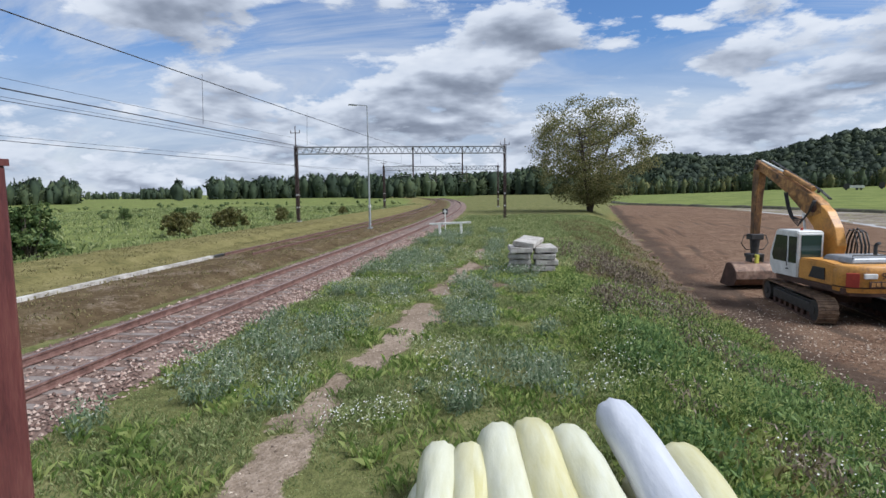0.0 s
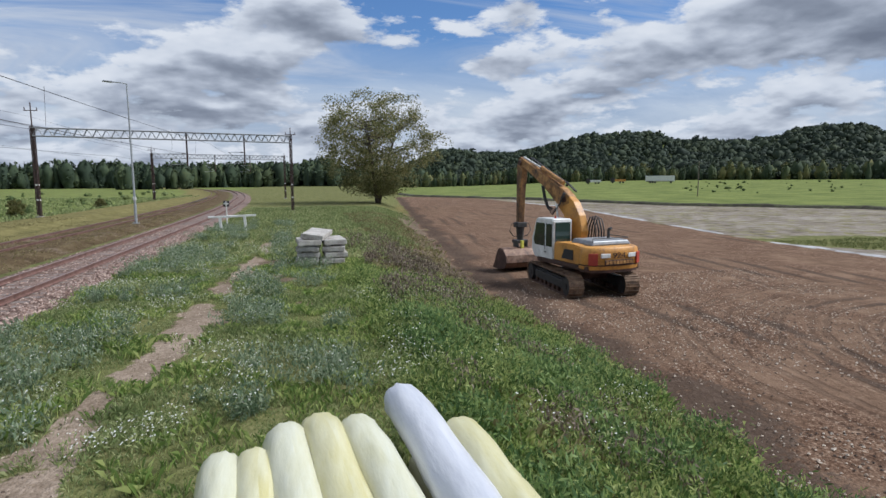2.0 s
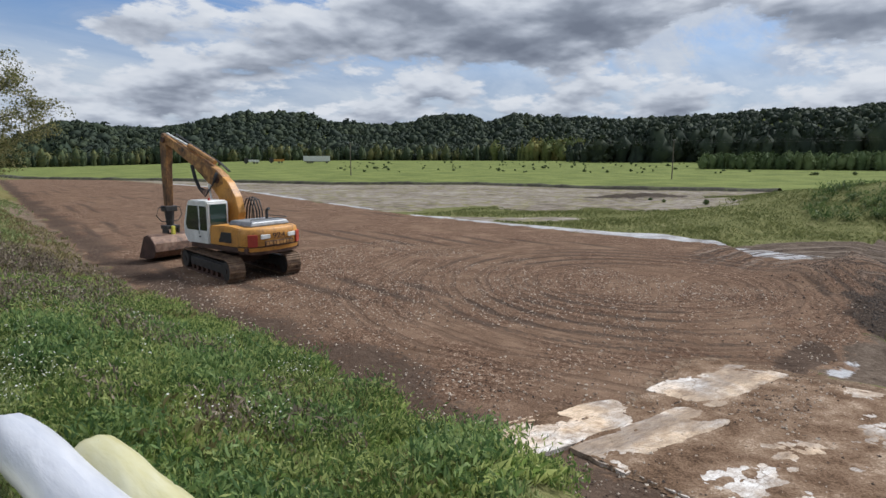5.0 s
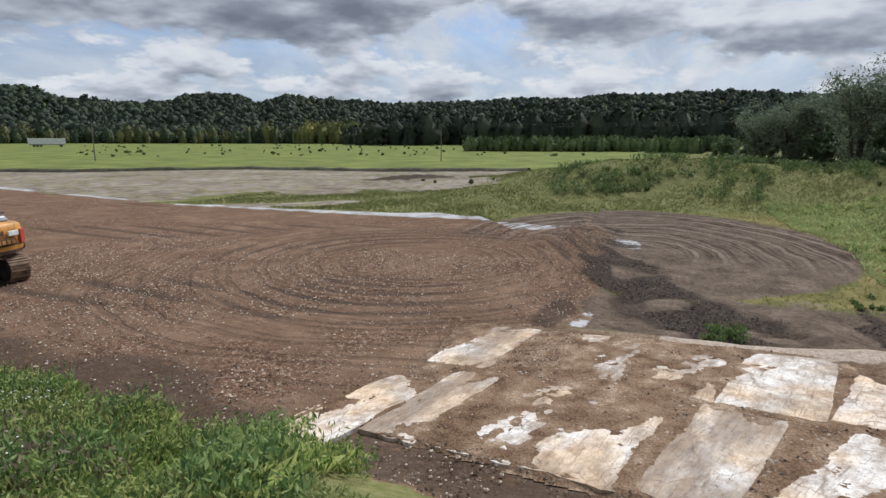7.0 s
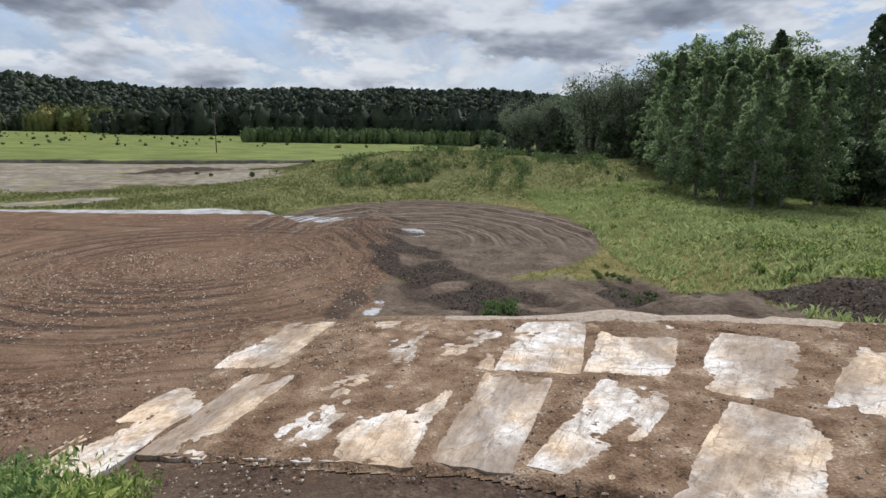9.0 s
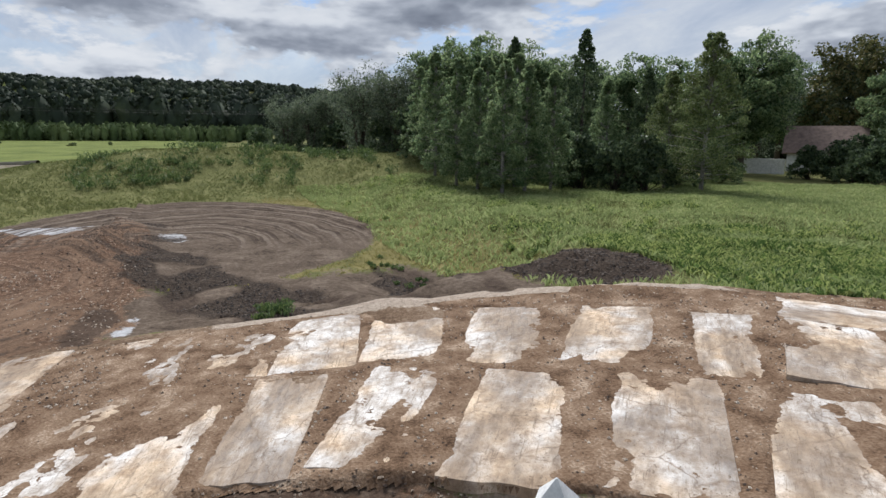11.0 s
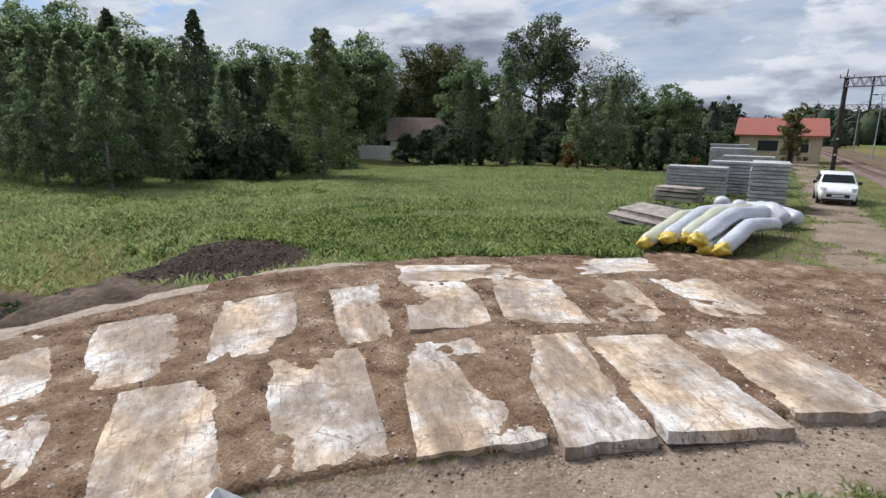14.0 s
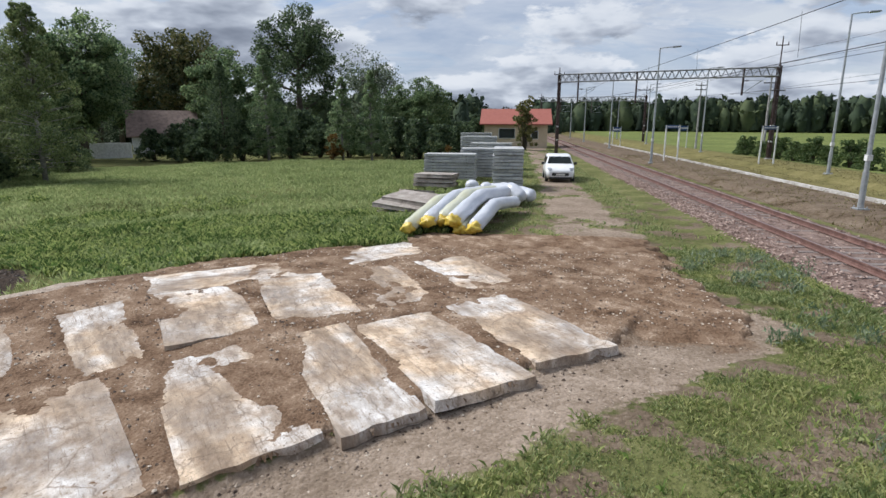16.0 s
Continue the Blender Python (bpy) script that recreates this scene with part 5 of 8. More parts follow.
    bm = bmesh.new()
    cyl(bm, (0.55, -1.2, 2.1), (0.55, -1.2, 2.52), 0.06, seg=10)
    tube(bm, [(0.55, -1.2, 2.50), (0.55, -1.24, 2.56), (0.55, -1.36, 2.60)], 0.055, 8)
    up("exhaust_pipe", bm, M_DARK, hood)
    bm = bmesh.new()
    tube(bm, [(-0.75, -1.9, 2.02), (-0.75, -1.9, 2.26), (0.95, -1.9, 2.26), (1.05, -1.8, 2.26), (1.05, -0.6, 2.26), (1.05, -0.6, 2.0)], 0.018, 6)
    up("grab_rail", bm, M_DARK, hood)
    # cab
    bm = bmesh.new()
    prof = [(0.10, 1.20), (1.55, 1.20), (1.80, 1.55), (1.78, 2.05), (1.45, 2.86), (1.35, 2.93), (0.20, 2.93), (0.10, 2.86)]
    prism(bm, prof, 0.96, off=-0.79)
    bmesh.ops.bevel(bm, geom=list(bm.edges), offset=0.04, segments=2, affect="EDGES")
    cab = up("cab", bm, M_CABWHITE, label="white operator's cab")
    for y0, y1, nm in ((0.16, 0.62, 0), (0.72, 1.50, 1)):
        bm = bmesh.new()
        o = [(y0, 1.75), (y1, 1.75), (min(y1 + 0.12, 1.62) if nm else y1, 1.95), (y1 - (0.10 if nm else 0), 2.72), (y0, 2.72)]
        prism(bm, o, 0.012, off=-1.275)
        up("side_window", bm, M_GLASS, cab)
    bm = bmesh.new()
    box(bm, (-0.79, 0.088, 2.32), (0.74, 0.02, 0.92), bev=0.004)
    up("rear_window", bm, M_GLASSG, cab, "green tinted rear window")
    bm = bmesh.new()
    prism(bm, [(1.83, 1.5), (1.83, 2.05), (1.50, 2.82), (1.46, 2.82), (1.79, 2.05), (1.79, 1.5)], 0.8, off=-0.79)
    up("windscreen", bm, M_GLASS, cab)
    bm = bmesh.new()
    tube(bm, [(-1.30, 0.66, 1.6), (-1.33, 0.66, 1.9), (-1.30, 0.66, 2.2)], 0.014, 6)
    box(bm, (-1.28, 0.66, 1.5), (0.03, 0.12, 0.05))
    up("door_handle", bm, M_BLACK, cab)
    bm = bmesh.new()
    cyl(bm, (-0.9, 0.5, 2.93), (-0.9, 0.5, 3.02), 0.05, 0.04, 10)
    up("beacon", bm, M_REDP, cab)
    # two-piece boom in side view: (forward, height)
    bm = bmesh.new()
    prism(bm, [(0.70, 1.45), (0.05, 1.45), (-0.22, 2.4), (-0.02, 3.05), (0.42, 3.62), (0.80, 3.86), (1.35, 3.82), (1.60, 3.40), (1.12, 3.0), (0.78, 2.4)], 0.36, off=0.12)
    bmesh.ops.bevel(bm, geom=list(bm.edges), offset=0.025, segments=1, affect="EDGES")
    up("boom", bm, M_YELLOW)
    bm = bmesh.new()
    prism(bm, [(0.70, 3.55), (0.78, 3.88), (1.25, 4.16), (2.4, 4.64), (4.80, 5.62), (5.12, 5.60), (5.10, 5.30), (4.4, 5.06), (2.9, 4.30), (1.78, 3.56), (1.3, 3.36)], 0.38, off=0.12)
    bmesh.ops.bevel(bm, geom=list(bm.edges), offset=0.025, segments=1, affect="EDGES")
    ub = up("upper_boom", bm, M_YELLOWOLD, label="upper boom with worn dirty yellow paint")
    for y, z, r in ((1.12, 3.72, 0.16), (0.30, 1.75, 0.18), (4.98, 5.42, 0.13)):
        bm = bmesh.new()
        cyl(bm, (-0.14, y, z), (0.38, y, z), r, seg=14)
        up("pivot_pin", bm, M_UNDER, ub)
    bm = bmesh.new()
    for k in range(7):
        y = 1.5 + 0.42 * k
        box(bm, (0.335, y, 4.22 + (y - 1.2) * 0.37), (0.05, 0.12, 0.09), (19, 0, 0))
    up("hose_clamps", bm, M_DARK, ub)
    bm = bmesh.new()
    prism(bm, [(4.80, 5.35), (4.92, 5.66), (5.16, 5.74), (5.36, 5.3), (5.42, 4.2), (5.40, 2.4), (5.14, 2.4), (5.00, 4.2)], 0.32, off=0.12)
    bmesh.ops.bevel(bm, geom=list(bm.edges), offset=0.02, segments=1, affect="EDGES")
    up("stick", bm, mat("grimy_yellow_paint", [(0.030, 0.018, 0.012), (0.13, 0.065, 0.026), (0.40, 0.21, 0.065)], 2.2, 0.65, 0.2, spread=0.6, stretch=(1, 1, 0.5)), label="stick with worn dirty yellow paint")
    for sx in (-0.22, 0.46):
        bm = bmesh.new()
        cyl(bm, (sx, 1.02, 1.7), (sx, 1.30, 2.75), 0.085, seg=10)
        up("boom_cylinder", bm, M_YELLOWOLD)
        bm = bmesh.new()
        cyl(bm, (sx, 1.30, 2.75), (sx, 1.48, 3.50), 0.045, seg=8)
        up("piston_rod", bm, M_WHITEP, label="bright piston rod")
    bm = bmesh.new()
    cyl(bm, (0.12, 3.2, 5.10), (0.12, 4.95, 5.70), 0.05, seg=8)
    up("piston_rod", bm, M_WHITEP, label="bright piston rod")
    bm = bmesh.new()
    cyl(bm, (0.12, 1.45, 4.42), (0.12, 3.3, 5.14), 0.10, seg=10)
    up("stick_cylinder", bm, M_YELLOWOLD)
    bm = bmesh.new()
    cyl(bm, (0.12, 5.48, 4.7), (0.12, 5.52, 3.1), 0.075, seg=10)
    cyl(bm, (0.12, 5.52, 3.1), (0.12, 5.48, 2.4), 0.04, seg=8)
    up("bucket_cylinder", bm, M_DARK)
    # hoses
    for k in range(6):
        bm = bmesh.new()
        x = 0.42 + 0.1 * (k % 4)
        y = -0.12 - 0.13 * k * 0.4
        tube(bm, [(x, y + 0.3, 1.95), (x + 0.02, y + 0.22, 2.6), (x + 0.02, y + 0.02, 2.98 + 0.03 * (k % 3)), (x, y - 0.25, 2.9), (x, y - 0.42, 2.45), (x, y - 0.42, 1.95)], 0.028, 6)
        up("hose", bm, M_BLACK)
    for k in range(4):
        bm = bmesh.new()
        x = -0.18 - 0.04 * k
        tube(bm, [(x, 0.85, 4.0), (x, 1.15, 3.6 - 0.05 * k), (x, 1.65, 3.25 - 0.08 * k), (x, 2.15, 3.35), (x, 2.4, 3.75), (x, 2.6, 4.3)], 0.024, 6)
        up("hose", bm, M_BLACK)
    for k in range(3):
        bm = bmesh.new()
        x = 0.36 + 0.04 * k
        tube(bm, [(x, 0.9, 4.05), (x, 1.5, 4.40), (x, 3.0, 4.98), (x, 4.7, 5.68), (x - 0.05, 5.45, 5.4), (x - 0.05, 5.58, 4.6), (x - 0.1, 5.52, 3.4), (x - 0.1, 5.45, 2.5)], 0.022, 6)
        up("hose", bm, M_BLACK)
    for sx in (-1, 1):
        bm = bmesh.new()
        tube(bm, [(0.12 + sx * 0.15, 5.26, 2.40), (0.12 + sx * 0.5, 5.26, 2.35), (0.12 + sx * 0.62, 5.26, 2.0), (0.12 + sx * 0.4, 5.26, 1.72), (0.12 + sx * 0.1, 5.26, 1.7)], 0.022, 6)
        up("hose", bm, M_BLACK)
    # tilting head and bucket
    bm = bmesh.new()
    box(bm, (0.12, 5.26, 2.30), (0.56, 0.46, 0.26), bev=0.03)
    cyl(bm, (0.12, 5.26, 1.45), (0.12, 5.26, 2.25), 0.15, 0.22, 12)
    box(bm, (0.12, 5.26, 1.45), (0.66, 0.5, 0.16), bev=0.02)
    for s in (-1, 1):
        box(bm, (0.12 + s * 0.26, 5.22, 1.12), (0.07, 0.45, 0.7))
    up("tilt_head", bm, M_DARK)
    bm = bmesh.new()
    box(bm, (0.06, 4.94, 1.15), (0.15, 0.14, 0.72), bev=0.02)
    up("tilt_cylinder", bm, mat("lime_paint", [(0.55, 0.50, 0.05), (0.75, 0.70, 0.12)], 3, 0.5, 0.1))
    bm = bmesh.new()
    w = 2.15
    arc = [(5.10, 1.16), (4.80, 1.08), (4.50, 0.82), (4.42, 0.48), (4.62, 0.20), (5.1, 0.08), (5.85, 0.10)]
    inn = [(y + 0.03 if y < 5.05 else y, z + 0.035) for y, z in arc]
    a = [(bm.verts.new((0.0 - w / 2, y, z)), bm.verts.new((0.0 + w / 2, y, z))) for y, z in arc]
    b = [(bm.verts.new((0.0 - w / 2, y, z)), bm.verts.new((0.0 + w / 2, y, z))) for y, z in inn]
    for r in (a, b):
        for p, q in zip(r, r[1:]):
            bm.faces.new((p[0], p[1], q[1], q[0]))
    for i in (0, 1):
        for (p, q), (u, v) in zip(zip(a, a[1:]), zip(b, b[1:])):
            bm.faces.new((p[i], q[i], v[i], u[i]))
    for r in (0, -1):
        bm.faces.new((a[r][0], a[r][1], b[r][1], b[r][0]))
    bmesh.ops.recalc_face_normals(bm, faces=bm.faces)
    bk = up("bucket", bm, mat("worn_bucket_steel", [(0.05, 0.03, 0.022), (0.15, 0.085, 0.055), (0.26, 0.18, 0.13)], 3, 0.55, 0.25, 0.3), label="wide rusty ditching bucket")
    for sx in (-1, 1):
        bm = bmesh.new()
        prism(bm, arc + [(5.85, 0.16), (5.35, 1.10)], 0.035, off=sx * (w / 2 + 0.0176))
        up("bucket_side", bm, M_UNDER, bk)


build_excavator()


# ---------------------------------------------------------------- wrapped rolls
GR1 = "pile of rolls on the bank"


def wrapped_roll(pts, r, material, label, seed, tail=None, group="wrapped rolls", tail_mat=None):
    """A long limp roll in plastic wrapping, gathered at its ends."""
    rnd = random.Random(seed)
    pts = [Vector(p) for p in pts]
    n, seg = 46, 28
    cum = [0]
    for a, b in zip(pts, pts[1:]):
        cum.append(cum[-1] + (b - a).length)

    def at(t):
        d = t * cum[-1]
        for i in range(len(pts) - 1):
            if d <= cum[i + 1] or i == len(pts) - 2:
                return pts[i].lerp(pts[i + 1], (d - cum[i]) / (cum[i + 1] - cum[i]))

    bm = bmesh.new()
    rings = []
    L = cum[-1]
    ph = [rnd.uniform(0, 6.28) for _ in range(8)]
    for i in range(n + 1):
        t = 0.5 - 0.5 * math.cos(math.pi * i / n)
        p = (at(max(t - 0.02, 0)) + at(t) + at(min(t + 0.02, 1))) / 3
        d = (at(min(t + 0.02, 1)) - at(max(t - 0.02, 0))).normalized()
        u = d.cross(Vector((0, 0, 1))).normalized()
        v = u.cross(d)
        e = min(t, 1 - t) * L
        k = 1.0 if e > 0.24 else max(0.14, math.sqrt(max(0.0, 1 - (1 - e / 0.24) ** 2)))
        ring = []
        for s in range(seg):
            a = 2 * math.pi * s / seg
            rad = r * k
            rad *= 1 + 0.014 * math.sin(3 * a + ph[0] + t * 5) + 0.03 * math.sin(t * L * 4 + ph[1] + 2 * a)
            wr = math.exp(-e / 0.34)
            rad *= 1 + 0.055 * wr * math.sin(11 * a + ph[2] + 3 * math.sin(t * L * 3 + ph[3])) + 0.022 * math.sin(7 * a + t * L * 5 + ph[4]) * math.sin(t * L * 1.7 + ph[5]) - 0.03 * max(0.0, math.sin(5 * a + 2.0 * math.sin(t * L * 1.1 + ph[6]))) ** 6
            cr = noise.noise(Vector((math.cos(a) * 2.2 + seed * 3.1, math.sin(a) * 2.2, t * L * 1.9)))
            rad *= 1 + 0.06 * abs(cr)
            zz = math.sin(a)
            if zz < -0.2:
                zz = -0.2 + (zz + 0.2) * 0.7
            ring.append(bm.verts.new(p + u * rad * math.cos(a) + v * rad * zz))
        rings.append(ring)
    for a, b in zip(rings, rings[1:]):
        for s in range(seg):
            bm.faces.new((a[s], a[(s + 1) % seg], b[(s + 1) % seg], b[s])).smooth = True
    bm.faces.new(rings[0][::-1])
    bm.faces.new(rings[-1])
    bmesh.ops.recalc_face_normals(bm, faces=bm.faces)
    rings_co = [[v.co.copy() for v in ring] for ring in rings]
    me = bpy.data.meshes.new("wrapped_roll")
    bm.to_mesh(me)
    bm.free()
    me.materials.append(material)
    ob = tagged(new("wrapped_roll", me), label, "roll", group)
    if group == GR1:
        # gathered film at the tied end
        d = (Vector(pts[0]) - Vector(pts[1])).normalized()
        u = d.cross(Vector((0, 0, 1))).normalized()
        w = u.cross(d)
        bm = bmesh.new()
        rows = []
        for f, rr in ((-0.05, 0.30), (-0.012, 0.24), (0.012, 0.16), (0.03, 0.13), (0.05, 0.06)):
            rows.append([bm.verts.new(Vector(pts[0]) + d * (f + 0.02 * math.sin(5 * a + seed)) + (u * math.cos(a) + w * math.sin(a)) * r * rr * (1 + 0.25 * math.sin(7 * a + seed))) for a in [6.283 * q / 28 for q in range(28)]])
        for p, q in zip(rows, rows[1:]):
            for s in range(28):
                bm.faces.new((p[s], p[(s + 1) % 28], q[(s + 1) % 28], q[s])).smooth = True
        bm.faces.new(rows[-1])
        part("tied_end", bm, material, ob)
        # overlapping seam of the film along the roll
        bm = bmesh.new()
        rows = []
        for i in range(6, n - 5):
            c = [x for x in rings_co[i]]
            k = int(seg * 0.25)
            o = Vector([sum(v[j] for v in c) / seg for j in range(3)])
            rows.append([bm.verts.new(o + (c[(k + s) % seg] - o) * (1.006 + 0.004 * math.sin(i * 0.5 + seed)) if 0 < s < 3 else c[(k + s) % seg].lerp(o, 0.01)) for s in range(4)])
        for p, q in zip(rows, rows[1:]):
            for s in range(3):
                bm.faces.new((p[s], p[s + 1], q[s + 1], q[s])).smooth = True
        part("film_seam", bm, material, ob)
    if tail:
        bm = bmesh.new()
        m = bmesh.ops.create_icosphere(bm, subdivisions=3, radius=r * 0.92)
        for v in bm.verts:
            c = v.co.copy()
            v.co *= 1 + 0.55 * noise.noise(c * 9 + Vector((seed, 0, 0))) + 0.3 * noise.noise(c * 22)
            v.co.z *= 0.85
        bm.transform(Matrix.Translation(pts[0] if tail > 0 else pts[-1]))
        for f in bm.faces:
            f.smooth = True
        part("gathered_end", bm, tail_mat or M_SACKC, ob, "crumpled bright yellow film end")
    return ob


CREAM = "thick roll wrapped in pale yellow plastic film"
WHITE = "thick roll wrapped in white plastic film"
for k, (x0, x1, y1, z, m, lb) in enumerate([(-0.66, -0.80, 5.95, 0.17, M_SACKP, WHITE), (-0.36, -0.46, 5.90, 0.20, M_SACKY, CREAM), (-0.01, -0.20, 6.30, 0.22, M_SACKP, CREAM),
                                            (0.40, 0.17, 6.50, 0.22, M_SACKY, CREAM), (0.82, 0.58, 6.35, 0.21, M_SACKP, CREAM), (1.38, 1.20, 6.95, 0.30, M_SACKW, WHITE),
                                            (1.80, 1.72, 6.10, 0.17, M_SACKY, CREAM)]):
    xa = x0 + (x0 - x1) * 0.85
    wrapped_roll([(x1, y1, z - 0.05), (x1 + (x0 - x1) * 0.3, y1 - 0.5, z), (x0, 4.5, z - 0.01), (xa, 1.4, z)], 0.21 if k in (0, 1) else 0.245, m, lb, k + 1, group=GR1)
for k, (x, y1) in enumerate([(-0.75, 5.6), (-0.3, 5.6), (0.16, 5.9), (0.60, 6.0), (0.98, 6.35), (1.45, 6.0)]):
    wrapped_roll([(x - 0.15, y1, -0.12), (x, 4.4, -0.12), (x + 0.14, 1.3, -0.12)], 0.205, M_SACKY if k % 2 else M_SACKP, CREAM, 20 + k, group=GR1)

GR2 = "pile of rolls beside the slab stacks"
for k, (a, b, z0, z1, r, m) in enumerate([((3.15, -16.5), (1.75, -22.0), -0.02, 0.30, 0.25, M_SACKP), ((2.60, -16.9), (1.25, -22.2), 0.12, 0.42, 0.27, M_SACKW), ((2.25, -17.2), (0.75, -22.3), 0.12, 0.45, 0.26, M_SACKP),
                                          ((1.85, -17.0), (0.30, -22.0), 0.14, 0.42, 0.29, M_SACKW), ((1.20, -16.8), (-0.05, -21.6), -0.02, 0.12, 0.27, M_SACKW), ((1.65, -17.0), (0.9, -21.6), -0.12, -0.08, 0.24, M_SACKP)]):
    g0 = gz(*a)
    mid = ((a[0] + b[0]) / 2 + 0.12, (a[1] + b[1]) / 2, (z0 + z1) / 2 + 0.28 if k < 5 else z0)
    wrapped_roll([(*a, z0), mid, (*b, z1)], r * 0.88, m, WHITE if m is M_SACKW else CREAM, 40 + k, tail=1, group=GR2)
for k, (x, y, zt) in enumerate([(1.75, -24.0, 0.52), (1.15, -24.1, 0.42), (0.72, -24.4, 0.20), (0.10, -23.6, 0.35), (-0.35, -24.3, 0.12)]):
    wrapped_roll([(x, y, zt + 0.12), (x + 0.03, y - 0.18, zt - 0.2), (x + 0.08, y - 0.5, zt - 0.75)] if k < 3 else [(x - 0.5, y + 0.4, 0.0), (x, y, zt), (x + 0.9, y - 2.6, 0.05)], 0.29, M_SACKW, WHITE, 60 + k, group=GR2)


# ---------------------------------------------------------------- slab stacks
M_STACK = mat("stacked_concrete", [(0.26, 0.262, 0.26), (0.42, 0.42, 0.41), (0.54, 0.54, 0.52)], 1.3, 0.9, 0.3, rand=1)
M_WOOD = mat("weathered_wood", [(0.08, 0.06, 0.045), (0.22, 0.18, 0.14)], 5, 0.9, 0.4)


def plate_mesh(w, l, h, seed, material, chip=0.012):
    rnd = random.Random(seed)
    bm = bmesh.new()
    box(bm, (0, 0, 0), (w, l, h), bev=0.012)
    for v in bm.verts:
        v.co += Vector((rnd.uniform(-chip, chip), rnd.uniform(-chip, chip), 0))
    me = bpy.data.meshes.new("slab")
    bm.to_mesh(me)
    bm.free()
    me.materials.append(material)
    return me


PLATES = [plate_mesh(1.5, 3.0, 0.145, s, M_STACK) for s in range(3)]


def slab_stack(x, y, n, turn, label, z=None, step=0.17, seed=0, lean=0.0):
    rnd = random.Random(seed)
    z = gz(x, y) if z is None else z
    for k in range(n):
        ob = new("concrete_slab", PLATES[rnd.randrange(3)])
        ob.matrix_world = pose(x + rnd.uniform(-0.03, 0.03) + lean * k, y + rnd.uniform(-0.05, 0.05), z + 0.10 + step * k, 0, 0, turn + rnd.uniform(-0.8, 0.8))
        tagged(ob, label, "slab", "stacked slabs")
    for s in (-1, 1):
        bm = bmesh.new()
        for k in range(n):
            box(bm, (0, s * 1.0, 0.01 + step * k), (1.42, 0.09, 0.03))
        bm.transform(pose(x, y, z, 0, 0, turn))
        tagged(part("timber_spacer", bm, M_WOOD), "thin weathered timber spacers between stacked slabs", "spacer", kind="stuff")


STK = "grey concrete road slab in a neat stack"
slab_stack(0.32, -30.2, 12, 0, STK, -0.28, 0.172, 1)
slab_stack(3.75, -34.3, 9, 90, STK, -0.30, 0.172, 2)
slab_stack(1.75, -36.4, 10, 90, STK, -0.28, 0.178, 3)
slab_stack(1.6, -42.5, 11, 90, STK, -0.28, 0.172, 4)
slab_stack(2.9, -49.5, 13, 90, STK, -0.30, 0.172, 5)
slab_stack(3.6, -57.0, 14, 90, STK, -0.30, 0.172, 6)
OLD = mat("old_brown_concrete", [(0.15, 0.125, 0.105), (0.30, 0.26, 0.225), (0.42, 0.38, 0.33)], 1.8, 0.95, 0.5, rand=1)
OLDP = [plate_mesh(1.6, 2.6, 0.16, 11, OLD, 0.04), plate_mesh(1.3, 2.0, 0.18, 12, OLD, 0.05)]
for x, y, z, rx, ry, rz, k in [(4.05, -21.3, -0.30, 3, 6, 62, 0), (3.9, -21.6, -0.02, -4, 7, 70, 0), (3.6, -21.9, 0.14, -3, 4, 66, 0),
                               (4.0, -29.2, -0.05, 0, 0, 80, 1), (4.0, -29.2, 0.18, 0, 2, 84, 1), (3.95, -29.2, 0.40, 0, 0, 78, 1), (4.35, -26.2, -0.12, 5, -6, 30, 1)]:
    ob = new("broken_slab", OLDP[k])
    ob.matrix_world = pose(x, y, z, rx, ry, rz)
    tagged(ob, "old chipped brownish concrete slab in a loose heap", "slab", "old slabs")

# hollow concrete blocks on the bank
BLK = mat("pale_weathered_concrete", [(0.20, 0.185, 0.165), (0.38, 0.355, 0.32), (0.50, 0.475, 0.44)], 3, 0.9, 0.4, rand=1)
def block_mesh():
    rnd = random.Random(3)
    bm = bmesh.new()
    box(bm, (0, 0, 0), (0.88, 1.9, 0.19), bev=0.025)
    for v in bm.verts:
        v.co += Vector((rnd.uniform(-0.012, 0.012), rnd.uniform(-0.02, 0.02), rnd.uniform(-0.008, 0.008)))
    # rough foot rails under the block
    for s in (-0.3, 0.3):
        box(bm, (s, 0, -0.115), (0.16, 1.8, 0.05))
    me = bpy.data.meshes.new("concrete_block")
    bm.to_mesh(me)
    bm.free()
    me.materials.append(BLK)
    return me


BM = block_mesh()
rnd = random.Random(8)
zb = gz(0.8, 23.0) + 0.05
for x, n in ((0.28, 4), (1.28, 4)):
    for k in range(n):
        ob = new("concrete_block", BM)
        ob.matrix_world = pose(x + rnd.uniform(-0.05, 0.05), 23.4 + rnd.uniform(-0.08, 0.08), zb + 0.12 + 0.243 * k, rnd.uniform(-1.2, 1.2), rnd.uniform(-1.5, 1.5), rnd.uniform(-5, 5))
        tagged(ob, "pale weathered concrete block in a low stack on the grass", "block", "concrete blocks")
ob = new("concrete_block", BM)
ob.matrix_world = pose(0.62, 23.5, zb + 1.12, 3, 6, -14)
tagged(ob, "pale weathered concrete block lying askew on a stack", "block", "concrete blocks")


# ---------------------------------------------------------------- barrier, marker, posts
def build_barrier():
    b = thing("track_barrier", "low white barrier of two posts and a rail", "barrier", pose(-4.5, 39.8, gz(-4.5, 39.8)))
    for x in (-0.75, 0.8):
        bm = bmesh.new()
        box(bm, (x, 0, 0.5), (0.17, 0.20, 1.05), (0, -3, 0), bev=0.02)
        part("post", bm, M_WHITEP, b)
    bm = bmesh.new()
    box(bm, (0.0, 0, 1.04), (3.0, 0.16, 0.14), (0, -2, 0), bev=0.02)
    part("rail", bm, M_WHITEP, b)


